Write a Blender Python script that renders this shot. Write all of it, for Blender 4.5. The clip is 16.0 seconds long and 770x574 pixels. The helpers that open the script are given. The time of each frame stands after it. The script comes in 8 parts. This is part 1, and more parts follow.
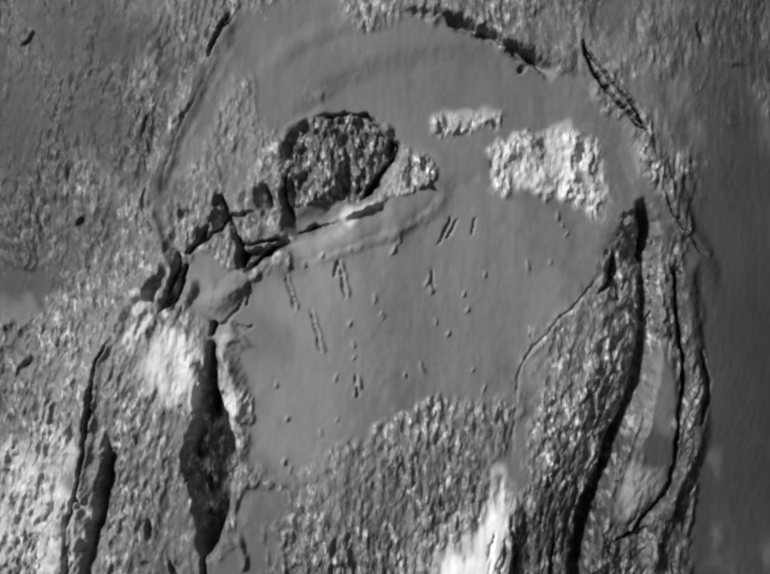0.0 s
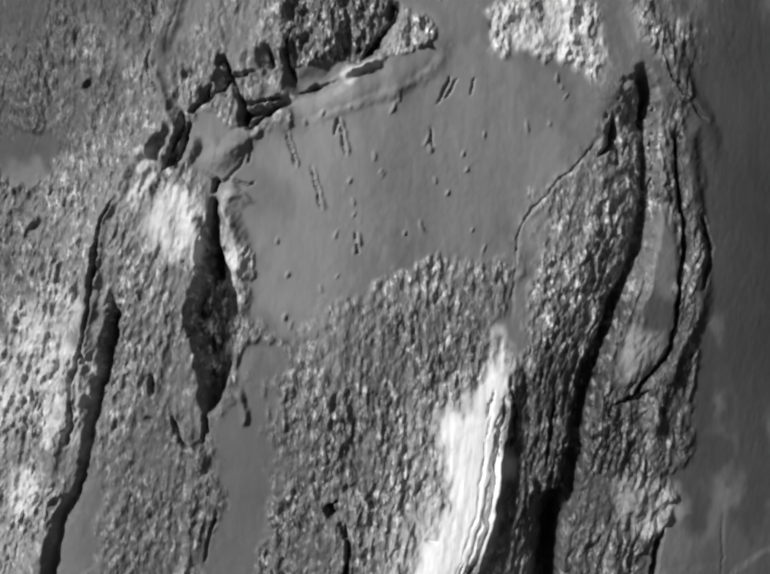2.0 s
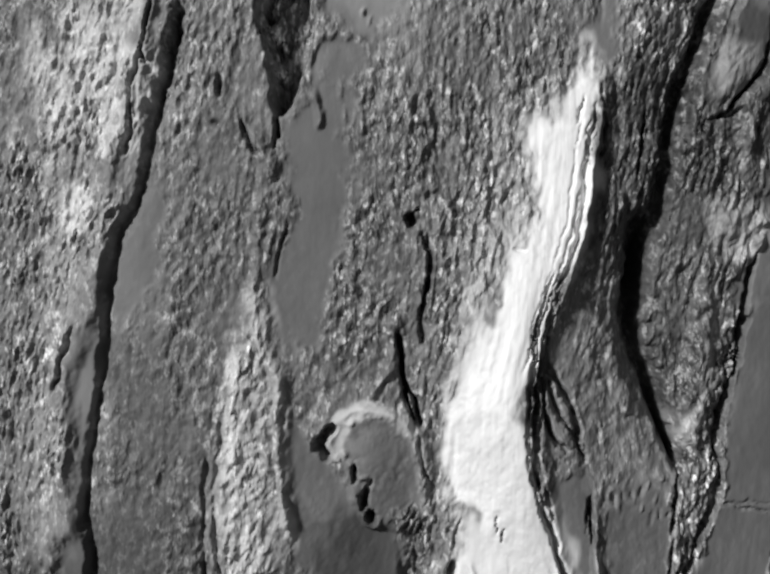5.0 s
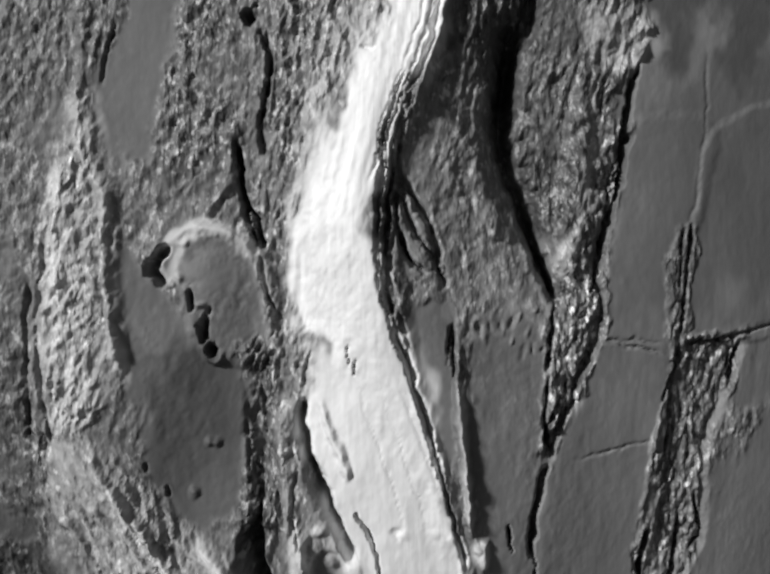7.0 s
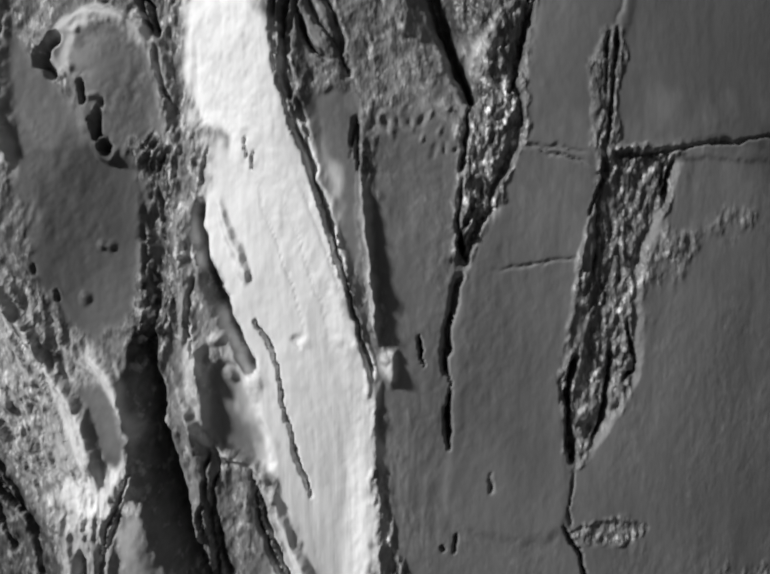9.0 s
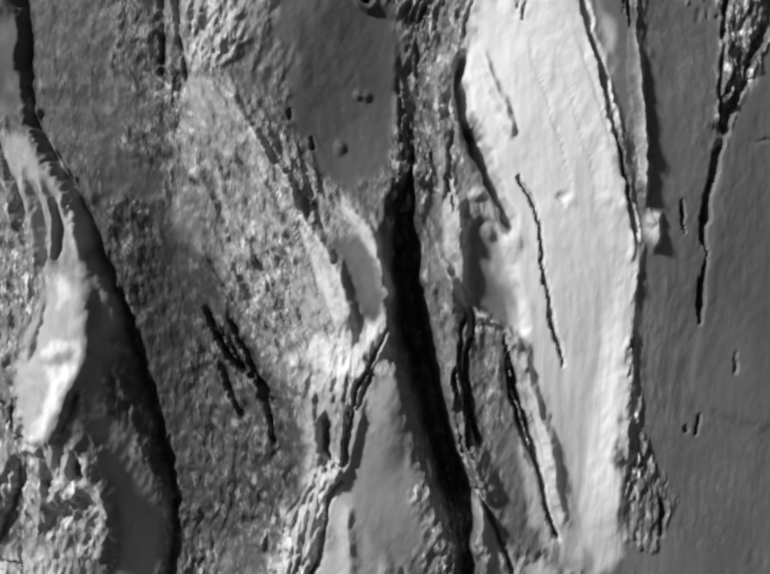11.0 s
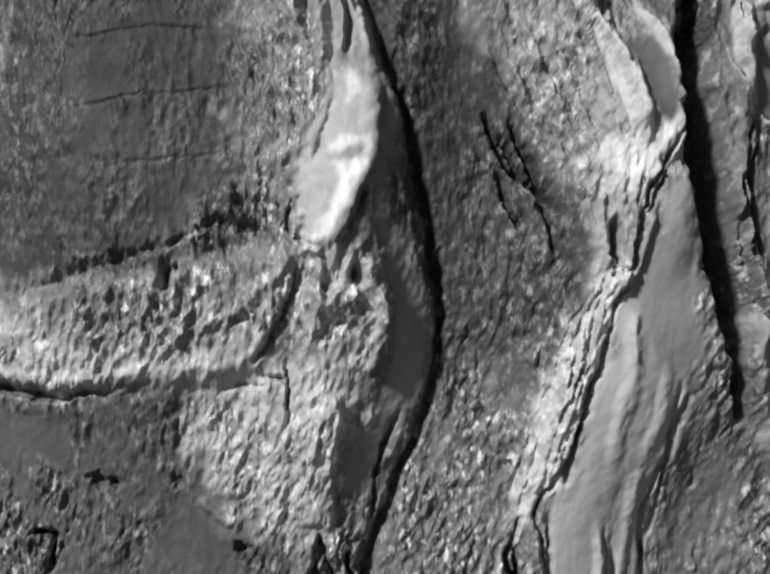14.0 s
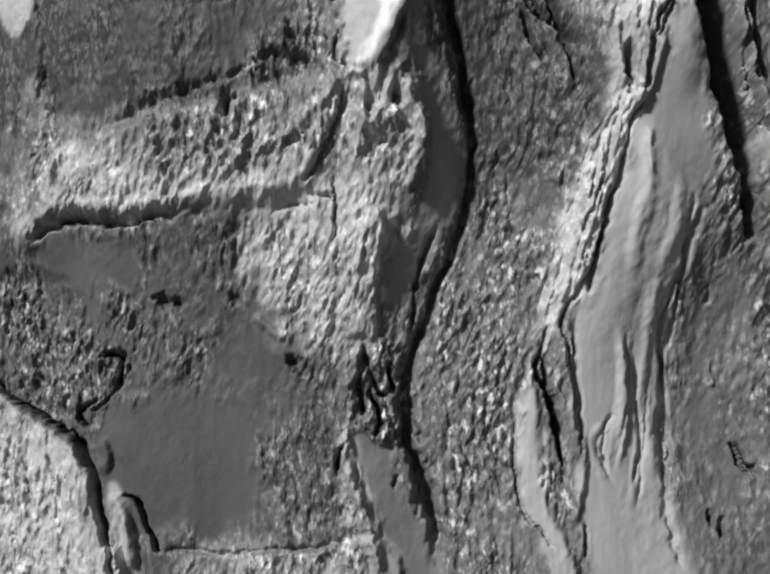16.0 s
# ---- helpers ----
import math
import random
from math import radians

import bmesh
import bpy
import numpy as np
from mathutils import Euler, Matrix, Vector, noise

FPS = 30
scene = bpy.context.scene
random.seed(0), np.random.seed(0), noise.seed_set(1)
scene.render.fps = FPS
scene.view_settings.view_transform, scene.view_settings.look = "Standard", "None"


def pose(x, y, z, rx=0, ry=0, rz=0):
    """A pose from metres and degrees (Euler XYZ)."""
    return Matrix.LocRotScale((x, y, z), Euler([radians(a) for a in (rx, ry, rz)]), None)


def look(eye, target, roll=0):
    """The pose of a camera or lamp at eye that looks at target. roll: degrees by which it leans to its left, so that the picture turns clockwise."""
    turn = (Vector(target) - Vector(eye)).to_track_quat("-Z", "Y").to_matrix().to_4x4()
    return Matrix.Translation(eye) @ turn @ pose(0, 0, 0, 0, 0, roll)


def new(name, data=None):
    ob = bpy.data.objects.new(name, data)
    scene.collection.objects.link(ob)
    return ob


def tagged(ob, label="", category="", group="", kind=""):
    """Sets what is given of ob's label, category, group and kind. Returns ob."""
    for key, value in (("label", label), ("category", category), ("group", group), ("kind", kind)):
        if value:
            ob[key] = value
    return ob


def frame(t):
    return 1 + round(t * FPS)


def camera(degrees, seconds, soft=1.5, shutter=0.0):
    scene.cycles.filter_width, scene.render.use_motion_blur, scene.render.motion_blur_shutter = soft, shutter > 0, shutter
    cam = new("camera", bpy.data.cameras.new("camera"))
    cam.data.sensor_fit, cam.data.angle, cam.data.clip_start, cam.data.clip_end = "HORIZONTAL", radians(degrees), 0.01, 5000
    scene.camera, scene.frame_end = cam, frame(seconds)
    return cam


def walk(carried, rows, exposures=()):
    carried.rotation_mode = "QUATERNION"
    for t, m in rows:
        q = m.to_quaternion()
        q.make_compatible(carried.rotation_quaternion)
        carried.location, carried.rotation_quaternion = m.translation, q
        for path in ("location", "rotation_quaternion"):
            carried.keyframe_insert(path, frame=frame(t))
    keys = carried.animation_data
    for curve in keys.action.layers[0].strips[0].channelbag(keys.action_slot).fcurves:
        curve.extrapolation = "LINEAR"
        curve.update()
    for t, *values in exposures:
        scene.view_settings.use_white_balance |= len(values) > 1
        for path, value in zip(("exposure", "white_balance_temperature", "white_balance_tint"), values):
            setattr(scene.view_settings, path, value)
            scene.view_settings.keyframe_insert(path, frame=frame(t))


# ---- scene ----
cam = camera(40.0, 16.0, soft=2.55)
PATH = [
    (0, (0.0265, -0.5636, 0.0169), (-0.0332, 1.4283, -0.1519), 0.05),
    (0.5, (0.0372, -0.5644, -0.0011), (-0.0396, 1.4283, -0.1525), 0.02),
    (1, (0.0464, -0.5644, -0.0191), (-0.0442, 1.4283, -0.1644), 0.08),
    (1.5, (0.054, -0.5764, -0.0392), (-0.0783, 1.4141, -0.1812), -0.17),
    (2, (0.0455, -0.575, -0.0698), (-0.0783, 1.4168, -0.2019), -0.04),
    (2.5, (0.0401, -0.5828, -0.1043), (-0.0856, 1.4107, -0.2056), -0.30),
    (3, (0.0239, -0.5847, -0.1221), (-0.0809, 1.4091, -0.2391), -0.03),
    (3.2, (0.0264, -0.5815, -0.1335), (-0.0982, 1.4116, -0.2432), 0.02),
    (5.3, (-0.0185, -0.546, -0.2348), (-0.0709, 1.4475, -0.3878), 0.39),
    (5.5, (-0.0121, -0.5415, -0.2434), (-0.0635, 1.4518, -0.3996), 0.39),
    (6, (0.0214, -0.5237, -0.28), (-0.0473, 1.4699, -0.4249), 0.11),
    (6.5, (0.0461, -0.5141, -0.2977), (-0.0305, 1.4803, -0.4252), -0.06),
    (7, (0.0635, -0.5052, -0.322), (-0.0181, 1.4894, -0.4446), -0.08),
    (7.5, (0.0853, -0.5092, -0.357), (-0.0094, 1.4867, -0.4444), -0.12),
    (8, (0.1129, -0.5076, -0.3957), (-0.0148, 1.4874, -0.4557), -0.33),
    (8.2, (0.1261, -0.5014, -0.4027), (-0.0113, 1.493, -0.4601), -0.36),
    (10.3, (0.0671, -0.4642, -0.5078), (-0.049, 1.531, -0.4308), 0.96),
    (10.5, (0.0497, -0.4639, -0.5134), (-0.0455, 1.532, -0.4288), 1.20),
    (11, (-0.023, -0.4655, -0.5273), (-0.0378, 1.5328, -0.4477), 1.77),
    (11.5, (-0.0795, -0.4572, -0.5491), (-0.0548, 1.5404, -0.4549), 2.62),
    (12, (-0.1198, -0.4448, -0.5528), (-0.0586, 1.553, -0.4837), 3.06),
    (12.5, (-0.1456, -0.4329, -0.5522), (-0.0468, 1.5638, -0.4939), 3.04),
    (13, (-0.1615, -0.4158, -0.5749), (-0.0425, 1.5796, -0.5076), 2.64),
    (13.5, (-0.173, -0.4208, -0.6046), (-0.0474, 1.5727, -0.505), 2.66),
    (14, (-0.1658, -0.448, -0.6333), (-0.073, 1.5434, -0.4728), 2.44),
    (14.5, (-0.1499, -0.4687, -0.6529), (-0.0994, 1.5217, -0.4635), 2.14),
    (15, (-0.1215, -0.4797, -0.6921), (-0.1379, 1.5068, -0.461), 2.02),
    (15.5, (-0.122, -0.4804, -0.7424), (-0.1509, 1.4974, -0.4469), 2.45),
    (16, (-0.1611, -0.4826, -0.7541), (-0.1521, 1.4961, -0.4631), 2.44),
]
walk(cam, [(t, look(eye, target, roll)) for t, eye, target, roll in PATH])

# ---------------------------------------------------------------- light
SUN = Vector((-0.60, -0.66, 0.46)).normalized()      # towards the sun: low, from the upper left of the trunk
world = bpy.data.worlds.new("world")
scene.world = world
world.use_nodes = True
wn = world.node_tree
wn.nodes.clear()
sky = wn.nodes.new("ShaderNodeTexSky")
sky.sky_type, sky.sun_disc = "NISHITA", False
sky.sun_elevation = math.asin(SUN.z)
sky.sun_rotation = math.atan2(SUN.x, SUN.y)
grey = wn.nodes.new("ShaderNodeRGBToBW")             # the film is black and white
back = wn.nodes.new("ShaderNodeBackground")
back.inputs["Strength"].default_value = 0.021
out = wn.nodes.new("ShaderNodeOutputWorld")
wn.links.new(sky.outputs[0], grey.inputs[0])
wn.links.new(grey.outputs[0], back.inputs[0])
wn.links.new(back.outputs[0], out.inputs[0])

lamp = bpy.data.lights.new("sun", "SUN")
lamp.energy, lamp.angle = 4.3, radians(7)
new("sun", lamp).matrix_world = look(SUN * 20, (0, 0, 0))

# ---------------------------------------------------------------- materials


def nodes_of(name):
    m = bpy.data.materials.new(name)
    m.use_nodes = True
    t = m.node_tree
    return m, t, t.nodes["Principled BSDF"]


def add_noise(t, scale, detail, stretch=(1, 1, 1), rough=0.6):
    co = t.nodes.new("ShaderNodeTexCoord")
    mp = t.nodes.new("ShaderNodeMapping")
    mp.inputs["Scale"].default_value = stretch
    n = t.nodes.new("ShaderNodeTexNoise")
    n.inputs["Scale"].default_value, n.inputs["Detail"].default_value, n.inputs["Roughness"].default_value = scale, detail, rough
    t.links.new(co.outputs["Object"], mp.inputs[0])
    t.links.new(mp.outputs[0], n.inputs["Vector"])
    return n.outputs["Fac"]


def ramp(t, fac, a, b, low, high):
    r = t.nodes.new("ShaderNodeMapRange")
    r.inputs["From Min"].default_value, r.inputs["From Max"].default_value = a, b
    r.inputs["To Min"].default_value, r.inputs["To Max"].default_value = low, high
    t.links.new(fac, r.inputs[0])
    return r.outputs[0]


def calc(t, op, a, b):
    m = t.nodes.new("ShaderNodeMath")
    m.operation = op
    for i, v in enumerate((a, b)):
        if isinstance(v, (int, float)):
            m.inputs[i].default_value = v
        else:
            t.links.new(v, m.inputs[i])
    return m.outputs[0]


def blend(t, fac, a, b):
    """a + fac * (b - a) on plain values."""
    return calc(t, "ADD", a, calc(t, "MULTIPLY", fac, calc(t, "SUBTRACT", b, a)))


def wood_material():
    """Weathered trunk: grey bark, pale bare wood where the bark is gone (the mesh's 'bare'), coarse where it is
    'coarse'; 'bare' and 'tone' also hold painted light and shade.
    """
    m, t, bsdf = nodes_of("weathered_bark_and_wood")
    bare = t.nodes.new("ShaderNodeAttribute")
    bare.attribute_name = "bare"
    coarse = t.nodes.new("ShaderNodeAttribute")
    coarse.attribute_name = "coarse"
    tone = t.nodes.new("ShaderNodeAttribute")
    tone.attribute_name = "tone"
    fine = add_noise(t, 420, 1.5, (1, 0.25, 0.45))
    patch = add_noise(t, 28, 5, (1, 1, 0.5))
    broad = add_noise(t, 6, 3, (1, 1, 0.6))
    fibre = add_noise(t, 260, 3, (1, 0.2, 0.06))
    bark = calc(t, "ADD", ramp(t, patch, 0.3, 0.7, 0.13, 0.195), ramp(t, broad, 0.3, 0.7, -0.025, 0.025))
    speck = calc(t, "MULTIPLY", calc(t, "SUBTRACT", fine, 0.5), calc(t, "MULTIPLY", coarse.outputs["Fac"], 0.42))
    # pale noise flecks stand in for glints on the coarse grains
    glints = calc(t, "MULTIPLY", ramp(t, add_noise(t, 330, 2, (1, 0.25, 0.5)), 0.55, 0.69, 0.0, 0.48), coarse.outputs["Fac"])
    speck = calc(t, "ADD", speck, glints)
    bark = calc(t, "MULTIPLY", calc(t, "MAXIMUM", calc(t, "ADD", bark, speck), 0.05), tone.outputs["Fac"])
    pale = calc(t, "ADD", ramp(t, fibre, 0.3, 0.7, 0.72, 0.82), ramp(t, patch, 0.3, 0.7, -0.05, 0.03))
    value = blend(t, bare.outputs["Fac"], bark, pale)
    colour = t.nodes.new("ShaderNodeCombineColor")
    for i in range(3):
        t.links.new(value, colour.inputs[i])
    t.links.new(colour.outputs[0], bsdf.inputs["Base Color"])
    t.links.new(ramp(t, coarse.outputs["Fac"], 0.1, 0.9, 0.70, 0.42), bsdf.inputs["Roughness"])
    bsdf.inputs["Specular IOR Level"].default_value = 0.28
    relief = calc(t, "ADD", calc(t, "MULTIPLY", fine, blend(t, coarse.outputs["Fac"], 0.05, 1.2)), calc(t, "MULTIPLY", fibre, blend(t, bare.outputs["Fac"], 0.04, 0.26)))
    bump = t.nodes.new("ShaderNodeBump")
    bump.inputs["Strength"].default_value, bump.inputs["Distance"].default_value = 0.9, 0.0018
    t.links.new(relief, bump.inputs["Height"])
    t.links.new(bump.outputs[0], bsdf.inputs["Normal"])
    return m


def earth_material():
    m, t, bsdf = nodes_of("dry_earth")
    v = ramp(t, add_noise(t, 9, 6), 0.3, 0.7, 0.08, 0.16)
    colour = t.nodes.new("ShaderNodeCombineColor")
    for i in range(3):
        t.links.new(v, colour.inputs[i])
    t.links.new(colour.outputs[0], bsdf.inputs["Base Color"])
    bsdf.inputs["Roughness"].default_value = 0.95
    return m


WOOD, EARTH = wood_material(), earth_material()

# ---------------------------------------------------------------- the trunk's skin, carved stroke by stroke
X0, X1, Z0, Z1, STEP = -0.39, 0.33, -0.98, 0.20, 0.0008
xs, zs = np.arange(X0, X1 + STEP / 2, STEP), np.arange(Z0, Z1 + STEP / 2, STEP)
GX, GZ = np.meshgrid(xs, zs)                          # rows run upwards, columns to the right
NZ, NX = GX.shape


def lattice(seed, x, z):
    """Smooth value noise, -1 to 1, one cell a unit."""
    table = np.random.RandomState(seed).uniform(-1, 1, (256, 256))
    ix, iz = np.floor(x).astype(int), np.floor(z).astype(int)
    fx, fz = x - ix, z - iz
    fx, fz = fx * fx * (3 - 2 * fx), fz * fz * (3 - 2 * fz)
    a, b = table[iz & 255, ix & 255], table[iz & 255, (ix + 1) & 255]
    c, d = table[(iz + 1) & 255, ix & 255], table[(iz + 1) & 255, (ix + 1) & 255]
    return (a * (1 - fx) + b * fx) * (1 - fz) + (c * (1 - fx) + d * fx) * fz


def cloud(seed, x, z, size, octaves=3, tall=1.0, gain=0.5):
    total, weight, f = 0.0, 0.0, 1.0
    for n in range(octaves):
        total = total + gain**n * lattice(seed + n, x * f / size + 17.3 * n, z * f / size / tall + 5.1 * n)
        weight, f = weight + gain**n, f * 2.03
    return total / weight


def pebbles(seed, x, z, size, tall):
    """Rounded grains, 0 in the joints to about 1 on their backs, each of its own height."""
    rs = np.random.RandomState(seed)
    jx, jz, jh = rs.uniform(0, 1, (128, 128)), rs.uniform(0, 1, (128, 128)), rs.uniform(0.15, 1.0, (128, 128))
    u, v = x / size, z / size / tall
    iu, iv = np.floor(u).astype(int), np.floor(v).astype(int)
    first, second, high = np.full(x.shape, 9.0), np.full(x.shape, 9.0), np.zeros(x.shape)
    for a in (-1, 0, 1):
        for b in (-1, 0, 1):
            p, q = (iv + b) & 127, (iu + a) & 127
            d = (iu + a + jx[p, q] - u) ** 2 + (iv + b + jz[p, q] - v) ** 2
            near = d < first
            second = np.where(near, first, np.minimum(second, d))
            high = np.where(near, jh[p, q], high)
            first = np.where(near, d, first)
    gap = np.sqrt(second) - np.sqrt(first)
    return high * smooth(gap / 0.6)


# the grain of the trunk runs round its seams: each line is (z, x) from the top down
FLOW = (
    ((0.20, -0.34), (-1.0, -0.34)),
    ((0.20, -0.10), (0.05, -0.125), (-0.05, -0.12), (-0.14, -0.142), (-0.25, -0.168), (-0.37, -0.188), (-0.44, -0.181), (-0.52, -0.144), (-0.61, -0.119), (-0.68, -0.134), (-0.73, -0.146), (-0.82, -0.123), (-1.0, -0.11)),
    ((0.20, -0.06), (-0.35, -0.09), (-0.42, -0.105), (-0.46, -0.08), (-0.50, -0.062), (-0.54, -0.05), (-0.60, -0.06), (-0.68, -0.07), (-0.75, -0.085), (-1.0, -0.07)),
    ((0.20, -0.02), (-0.25, -0.02), (-0.36, -0.03), (-0.43, -0.06), (-0.52, -0.035), (-0.60, -0.03), (-0.66, -0.055), (-0.74, -0.062), (-0.85, -0.04), (-1.0, -0.03)),
    ((0.20, 0.07), (-0.13, 0.085), (-0.20, 0.077), (-0.27, 0.06), (-0.32, 0.045), (-0.38, 0.05), (-0.45, 0.07), (-0.53, 0.083), (-0.62, 0.083), (-1.0, 0.07)),
    ((0.20, 0.16), (0.0, 0.157), (-0.08, 0.152), (-0.17, 0.119), (-0.26, 0.102), (-0.31, 0.108), (-0.36, 0.126), (-0.45, 0.12), (-0.55, 0.11), (-1.0, 0.12)),
    ((0.20, 0.30), (-1.0, 0.30)),
)


def along_grain():
    """For each place, a coordinate across the grain: it stays the same along every line of FLOW."""
    u = np.zeros(GX.shape)
    lines = [np.interp(zs, [p[0] for p in line][::-1], [p[1] for p in line][::-1]) for line in FLOW]
    level = [float(np.mean(x)) for x in lines]
    for i in range(len(zs)):
        u[i] = np.interp(xs, [x[i] for x in lines], level)
    return u + (GX - np.clip(GX, -0.34, 0.30))


GRAIN = along_grain()

# strokes wander a little, as bark does, and are thick here and thin there
WX = GX + 0.0016 * cloud(11, GX, GZ, 0.018, 3, 1.6) + 0.0016 * cloud(14, GX, GZ, 0.005, 3, 1.6, 0.6)
WZ = GZ + 0.0020 * cloud(21, GX, GZ, 0.018, 3, 1.2) + 0.0018 * cloud(24, GX, GZ, 0.006, 3, 1.2, 0.6)
THICK = 1 + 0.95 * cloud(31, GX, GZ, 0.013, 4, 1.5, 0.62)
FRAY = cloud(37, GX, GZ, 0.0045, 3, 1.5, 0.6)
RAGGED = cloud(34, GX, GZ, 0.011, 3, 1.7)
RELIEF = np.zeros(GX.shape)                           # metres towards the viewer
COARSE = np.full(GX.shape, 0.55)
# bare wood, and pale colour put where ridges catch the sun
BARE_LIT = np.zeros(GX.shape)
TONE = np.ones(GX.shape)                             # multiplies the bark's colour; in places it stands in for light and shade
REGION = np.zeros(GX.shape, int)


def smooth(v):
    v = np.clip(v, 0, 1)
    return v * v * (3 - 2 * v)


def curve(points, closed=False, steps=6):
    """A round line through the points (x, z[, size])."""
    p = np.array([(*q, 1.0) if len(q) == 2 else q for q in points], float)
    if closed:
        p = np.vstack([p[-1], p, p[0], p[1]])
    else:
        p = np.vstack([2 * p[0] - p[1], p, 2 * p[-1] - p[-2]])
    u = np.linspace(0, 1, steps, endpoint=False)[:, None]
    rows = [0.5 * (2 * b + (c - a) * u + (2 * a - 5 * b + 4 * c - d) * u**2 + (3 * b - a - 3 * c + d) * u**3)
            for a, b, c, d in zip(p[:-3], p[1:-2], p[2:-1], p[3:])]
    rows = np.vstack(rows + ([] if closed else [p[-2:-1]]))
    rows[:, 2] = np.clip(rows[:, 2], 0.02, None)
    return rows


def window(line, pad):
    a, b = np.searchsorted(zs, (line[:, 1].min() - pad, line[:, 1].max() + pad))
    c, d = np.searchsorted(xs, (line[:, 0].min() - pad, line[:, 0].max() + pad))
    return slice(a, b), slice(c, d)


def nearest(line, box):
    """Signed distance to a line (positive to the right of one drawn downwards), the share of the way along it, and its size there."""
    x, z = WX[box], WZ[box]
    best, side, along, size = np.full(x.shape, 1e9), np.zeros(x.shape), np.zeros(x.shape), np.ones(x.shape)
    n = len(line) - 1
    for i in range(n):
        (ax, az, asz), (bx, bz, bsz) = line[i], line[i + 1]
        dx, dz = bx - ax, bz - az
        u = np.clip(((x - ax) * dx + (z - az) * dz) / (dx * dx + dz * dz + 1e-12), 0, 1)
        ex, ez = x - ax - u * dx, z - az - u * dz
        d2 = ex * ex + ez * ez
        hit = d2 < best
        best = np.where(hit, d2, best)
        side = np.where(hit, np.sign(ez * dx - ex * dz), side)
        along = np.where(hit, (i + u) / n, along)
        size = np.where(hit, asz + u * (bsz - asz), size)
    return np.sqrt(best) * side, along, size


def stroke(points, left, right, height, ends=0.25, sharp=None):
    """A ridge (height > 0) or groove (< 0) along a line: its breadth to the left and right and its height, in mm.
    ends: the share of its length over which it dies away. sharp: 1 is a round back, 2 a pinched one (cracks are pinched)."""
    line = curve(points)
    box = window(line, 0.001 * max(left, right) * line[:, 2].max() + 0.004)
    d, u, size = nearest(line, box)
    vary = min(1.0, 10 / (left + right)) if left + right < 30 else 0.0
    sharp = sharp or (1.6 if height < 0 else 1.0)
    breadth = 1 + 0.5 * vary * (THICK[box] - 1)
    if height < 0 and left + right < 30 and sharp > 1:              # cracks are torn: their edges fray, and they pinch shut here and there
        breadth = np.clip(breadth * (1 + 0.8 * min(1.0, 7 / -height) * FRAY[box] + 0.35 * RAGGED[box]), 0.25, 2.0) * (0.95 if left + right < 4.5 else 0.75 if left + right < 12 else 0.9)
        sharp, height = sharp * (1.5 if sharp > 1 else 1.0), height * 1.35
    elif height > 3:
        height = 3 + 0.65 * (height - 3)              # cords of bark stand less proud than they are broad
    f = np.clip(1 - np.abs(d) / (0.001 * np.where(d < 0, left, right) * size * breadth), 0, 1)
    f = smooth(f) ** sharp if sharp >= 1 else smooth(f / sharp)
    if ends > 0:
        f = f * smooth(u / ends) * smooth((1 - u) / ends)
    RELIEF[box] += 0.001 * height * size * f * (1 + 0.6 * vary * (THICK[box] - 1))


def within(points, feather, ragged=0.0):
    """How far inside an outline each place lies, 0 to 1 over the feather (mm) centred on its edge; and the window."""
    line = curve(points, True, 5)
    line = np.vstack([line, line[:1]])
    box = window(line, 0.001 * feather + 0.003)
    d, _, _ = nearest(line, box)
    x, z = WX[box], WZ[box]
    inside = np.zeros(x.shape, bool)
    for (ax, az, _), (bx, bz, _) in zip(line[:-1], line[1:]):
        if az != bz:
            inside ^= ((az > z) != (bz > z)) & (x < (bx - ax) * (z - az) / (bz - az) + ax)
    return smooth(0.5 + np.where(inside, 1, -1) * np.abs(d) / (0.001 * feather) + ragged * RAGGED[box]), box


def field(points, height=0.0, edge=3.0, coarse=None, bare=None, soft=6.0, region=0, tone=None):
    """Raises or sinks what lies inside an outline (mm, over an edge of that breadth), and says how coarse it is, how
    bare of bark or painted pale, and how its colour is toned.
    """
    if height:
        f, box = within(points, edge)
        RELIEF[box] += 0.001 * height * f
    f, box = within(points, soft, 1.1)
    if coarse is not None:
        COARSE[box] += (coarse - COARSE[box]) * f
    if bare is not None:
        BARE_LIT[box] += (bare - BARE_LIT[box]) * f
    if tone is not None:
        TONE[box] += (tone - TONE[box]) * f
    if region:
        REGION[box] = np.where(f > 0.5, region, REGION[box])


def lump(x, z, rx, rz, height, turn=0.0, sharp=1.0):
    """A knob (height > 0) or pit (< 0); radii and height in mm."""
    pad = 0.001 * max(rx, rz) + 0.004
    box = window(np.array([(x, z, 1.0)]), pad)
    dx, dz, c, s = WX[box] - x, WZ[box] - z, math.cos(radians(turn)), math.sin(radians(turn))
    r = np.hypot((c * dx + s * dz) / (0.001 * rx), (c * dz - s * dx) / (0.001 * rz))
    if height < 0 and rx < 20:
        r = r * (1 + 0.75 * FRAY[box])
    RELIEF[box] += 0.001 * height * smooth(1 - r) ** sharp if sharp >= 1 else 0.001 * height * smooth((1 - r) / sharp)


def slope(x, z):
    """How far the round trunk falls back from the plane y = 0."""
    return -0.0025 + 0.1256 * z + 0.2251 * z * z + 0.7 - np.sqrt(np.clip(0.7**2 - (x - -0.06) ** 2, 0.01, None))


# name of each region of the skin
NAMES = {0: "bark"}
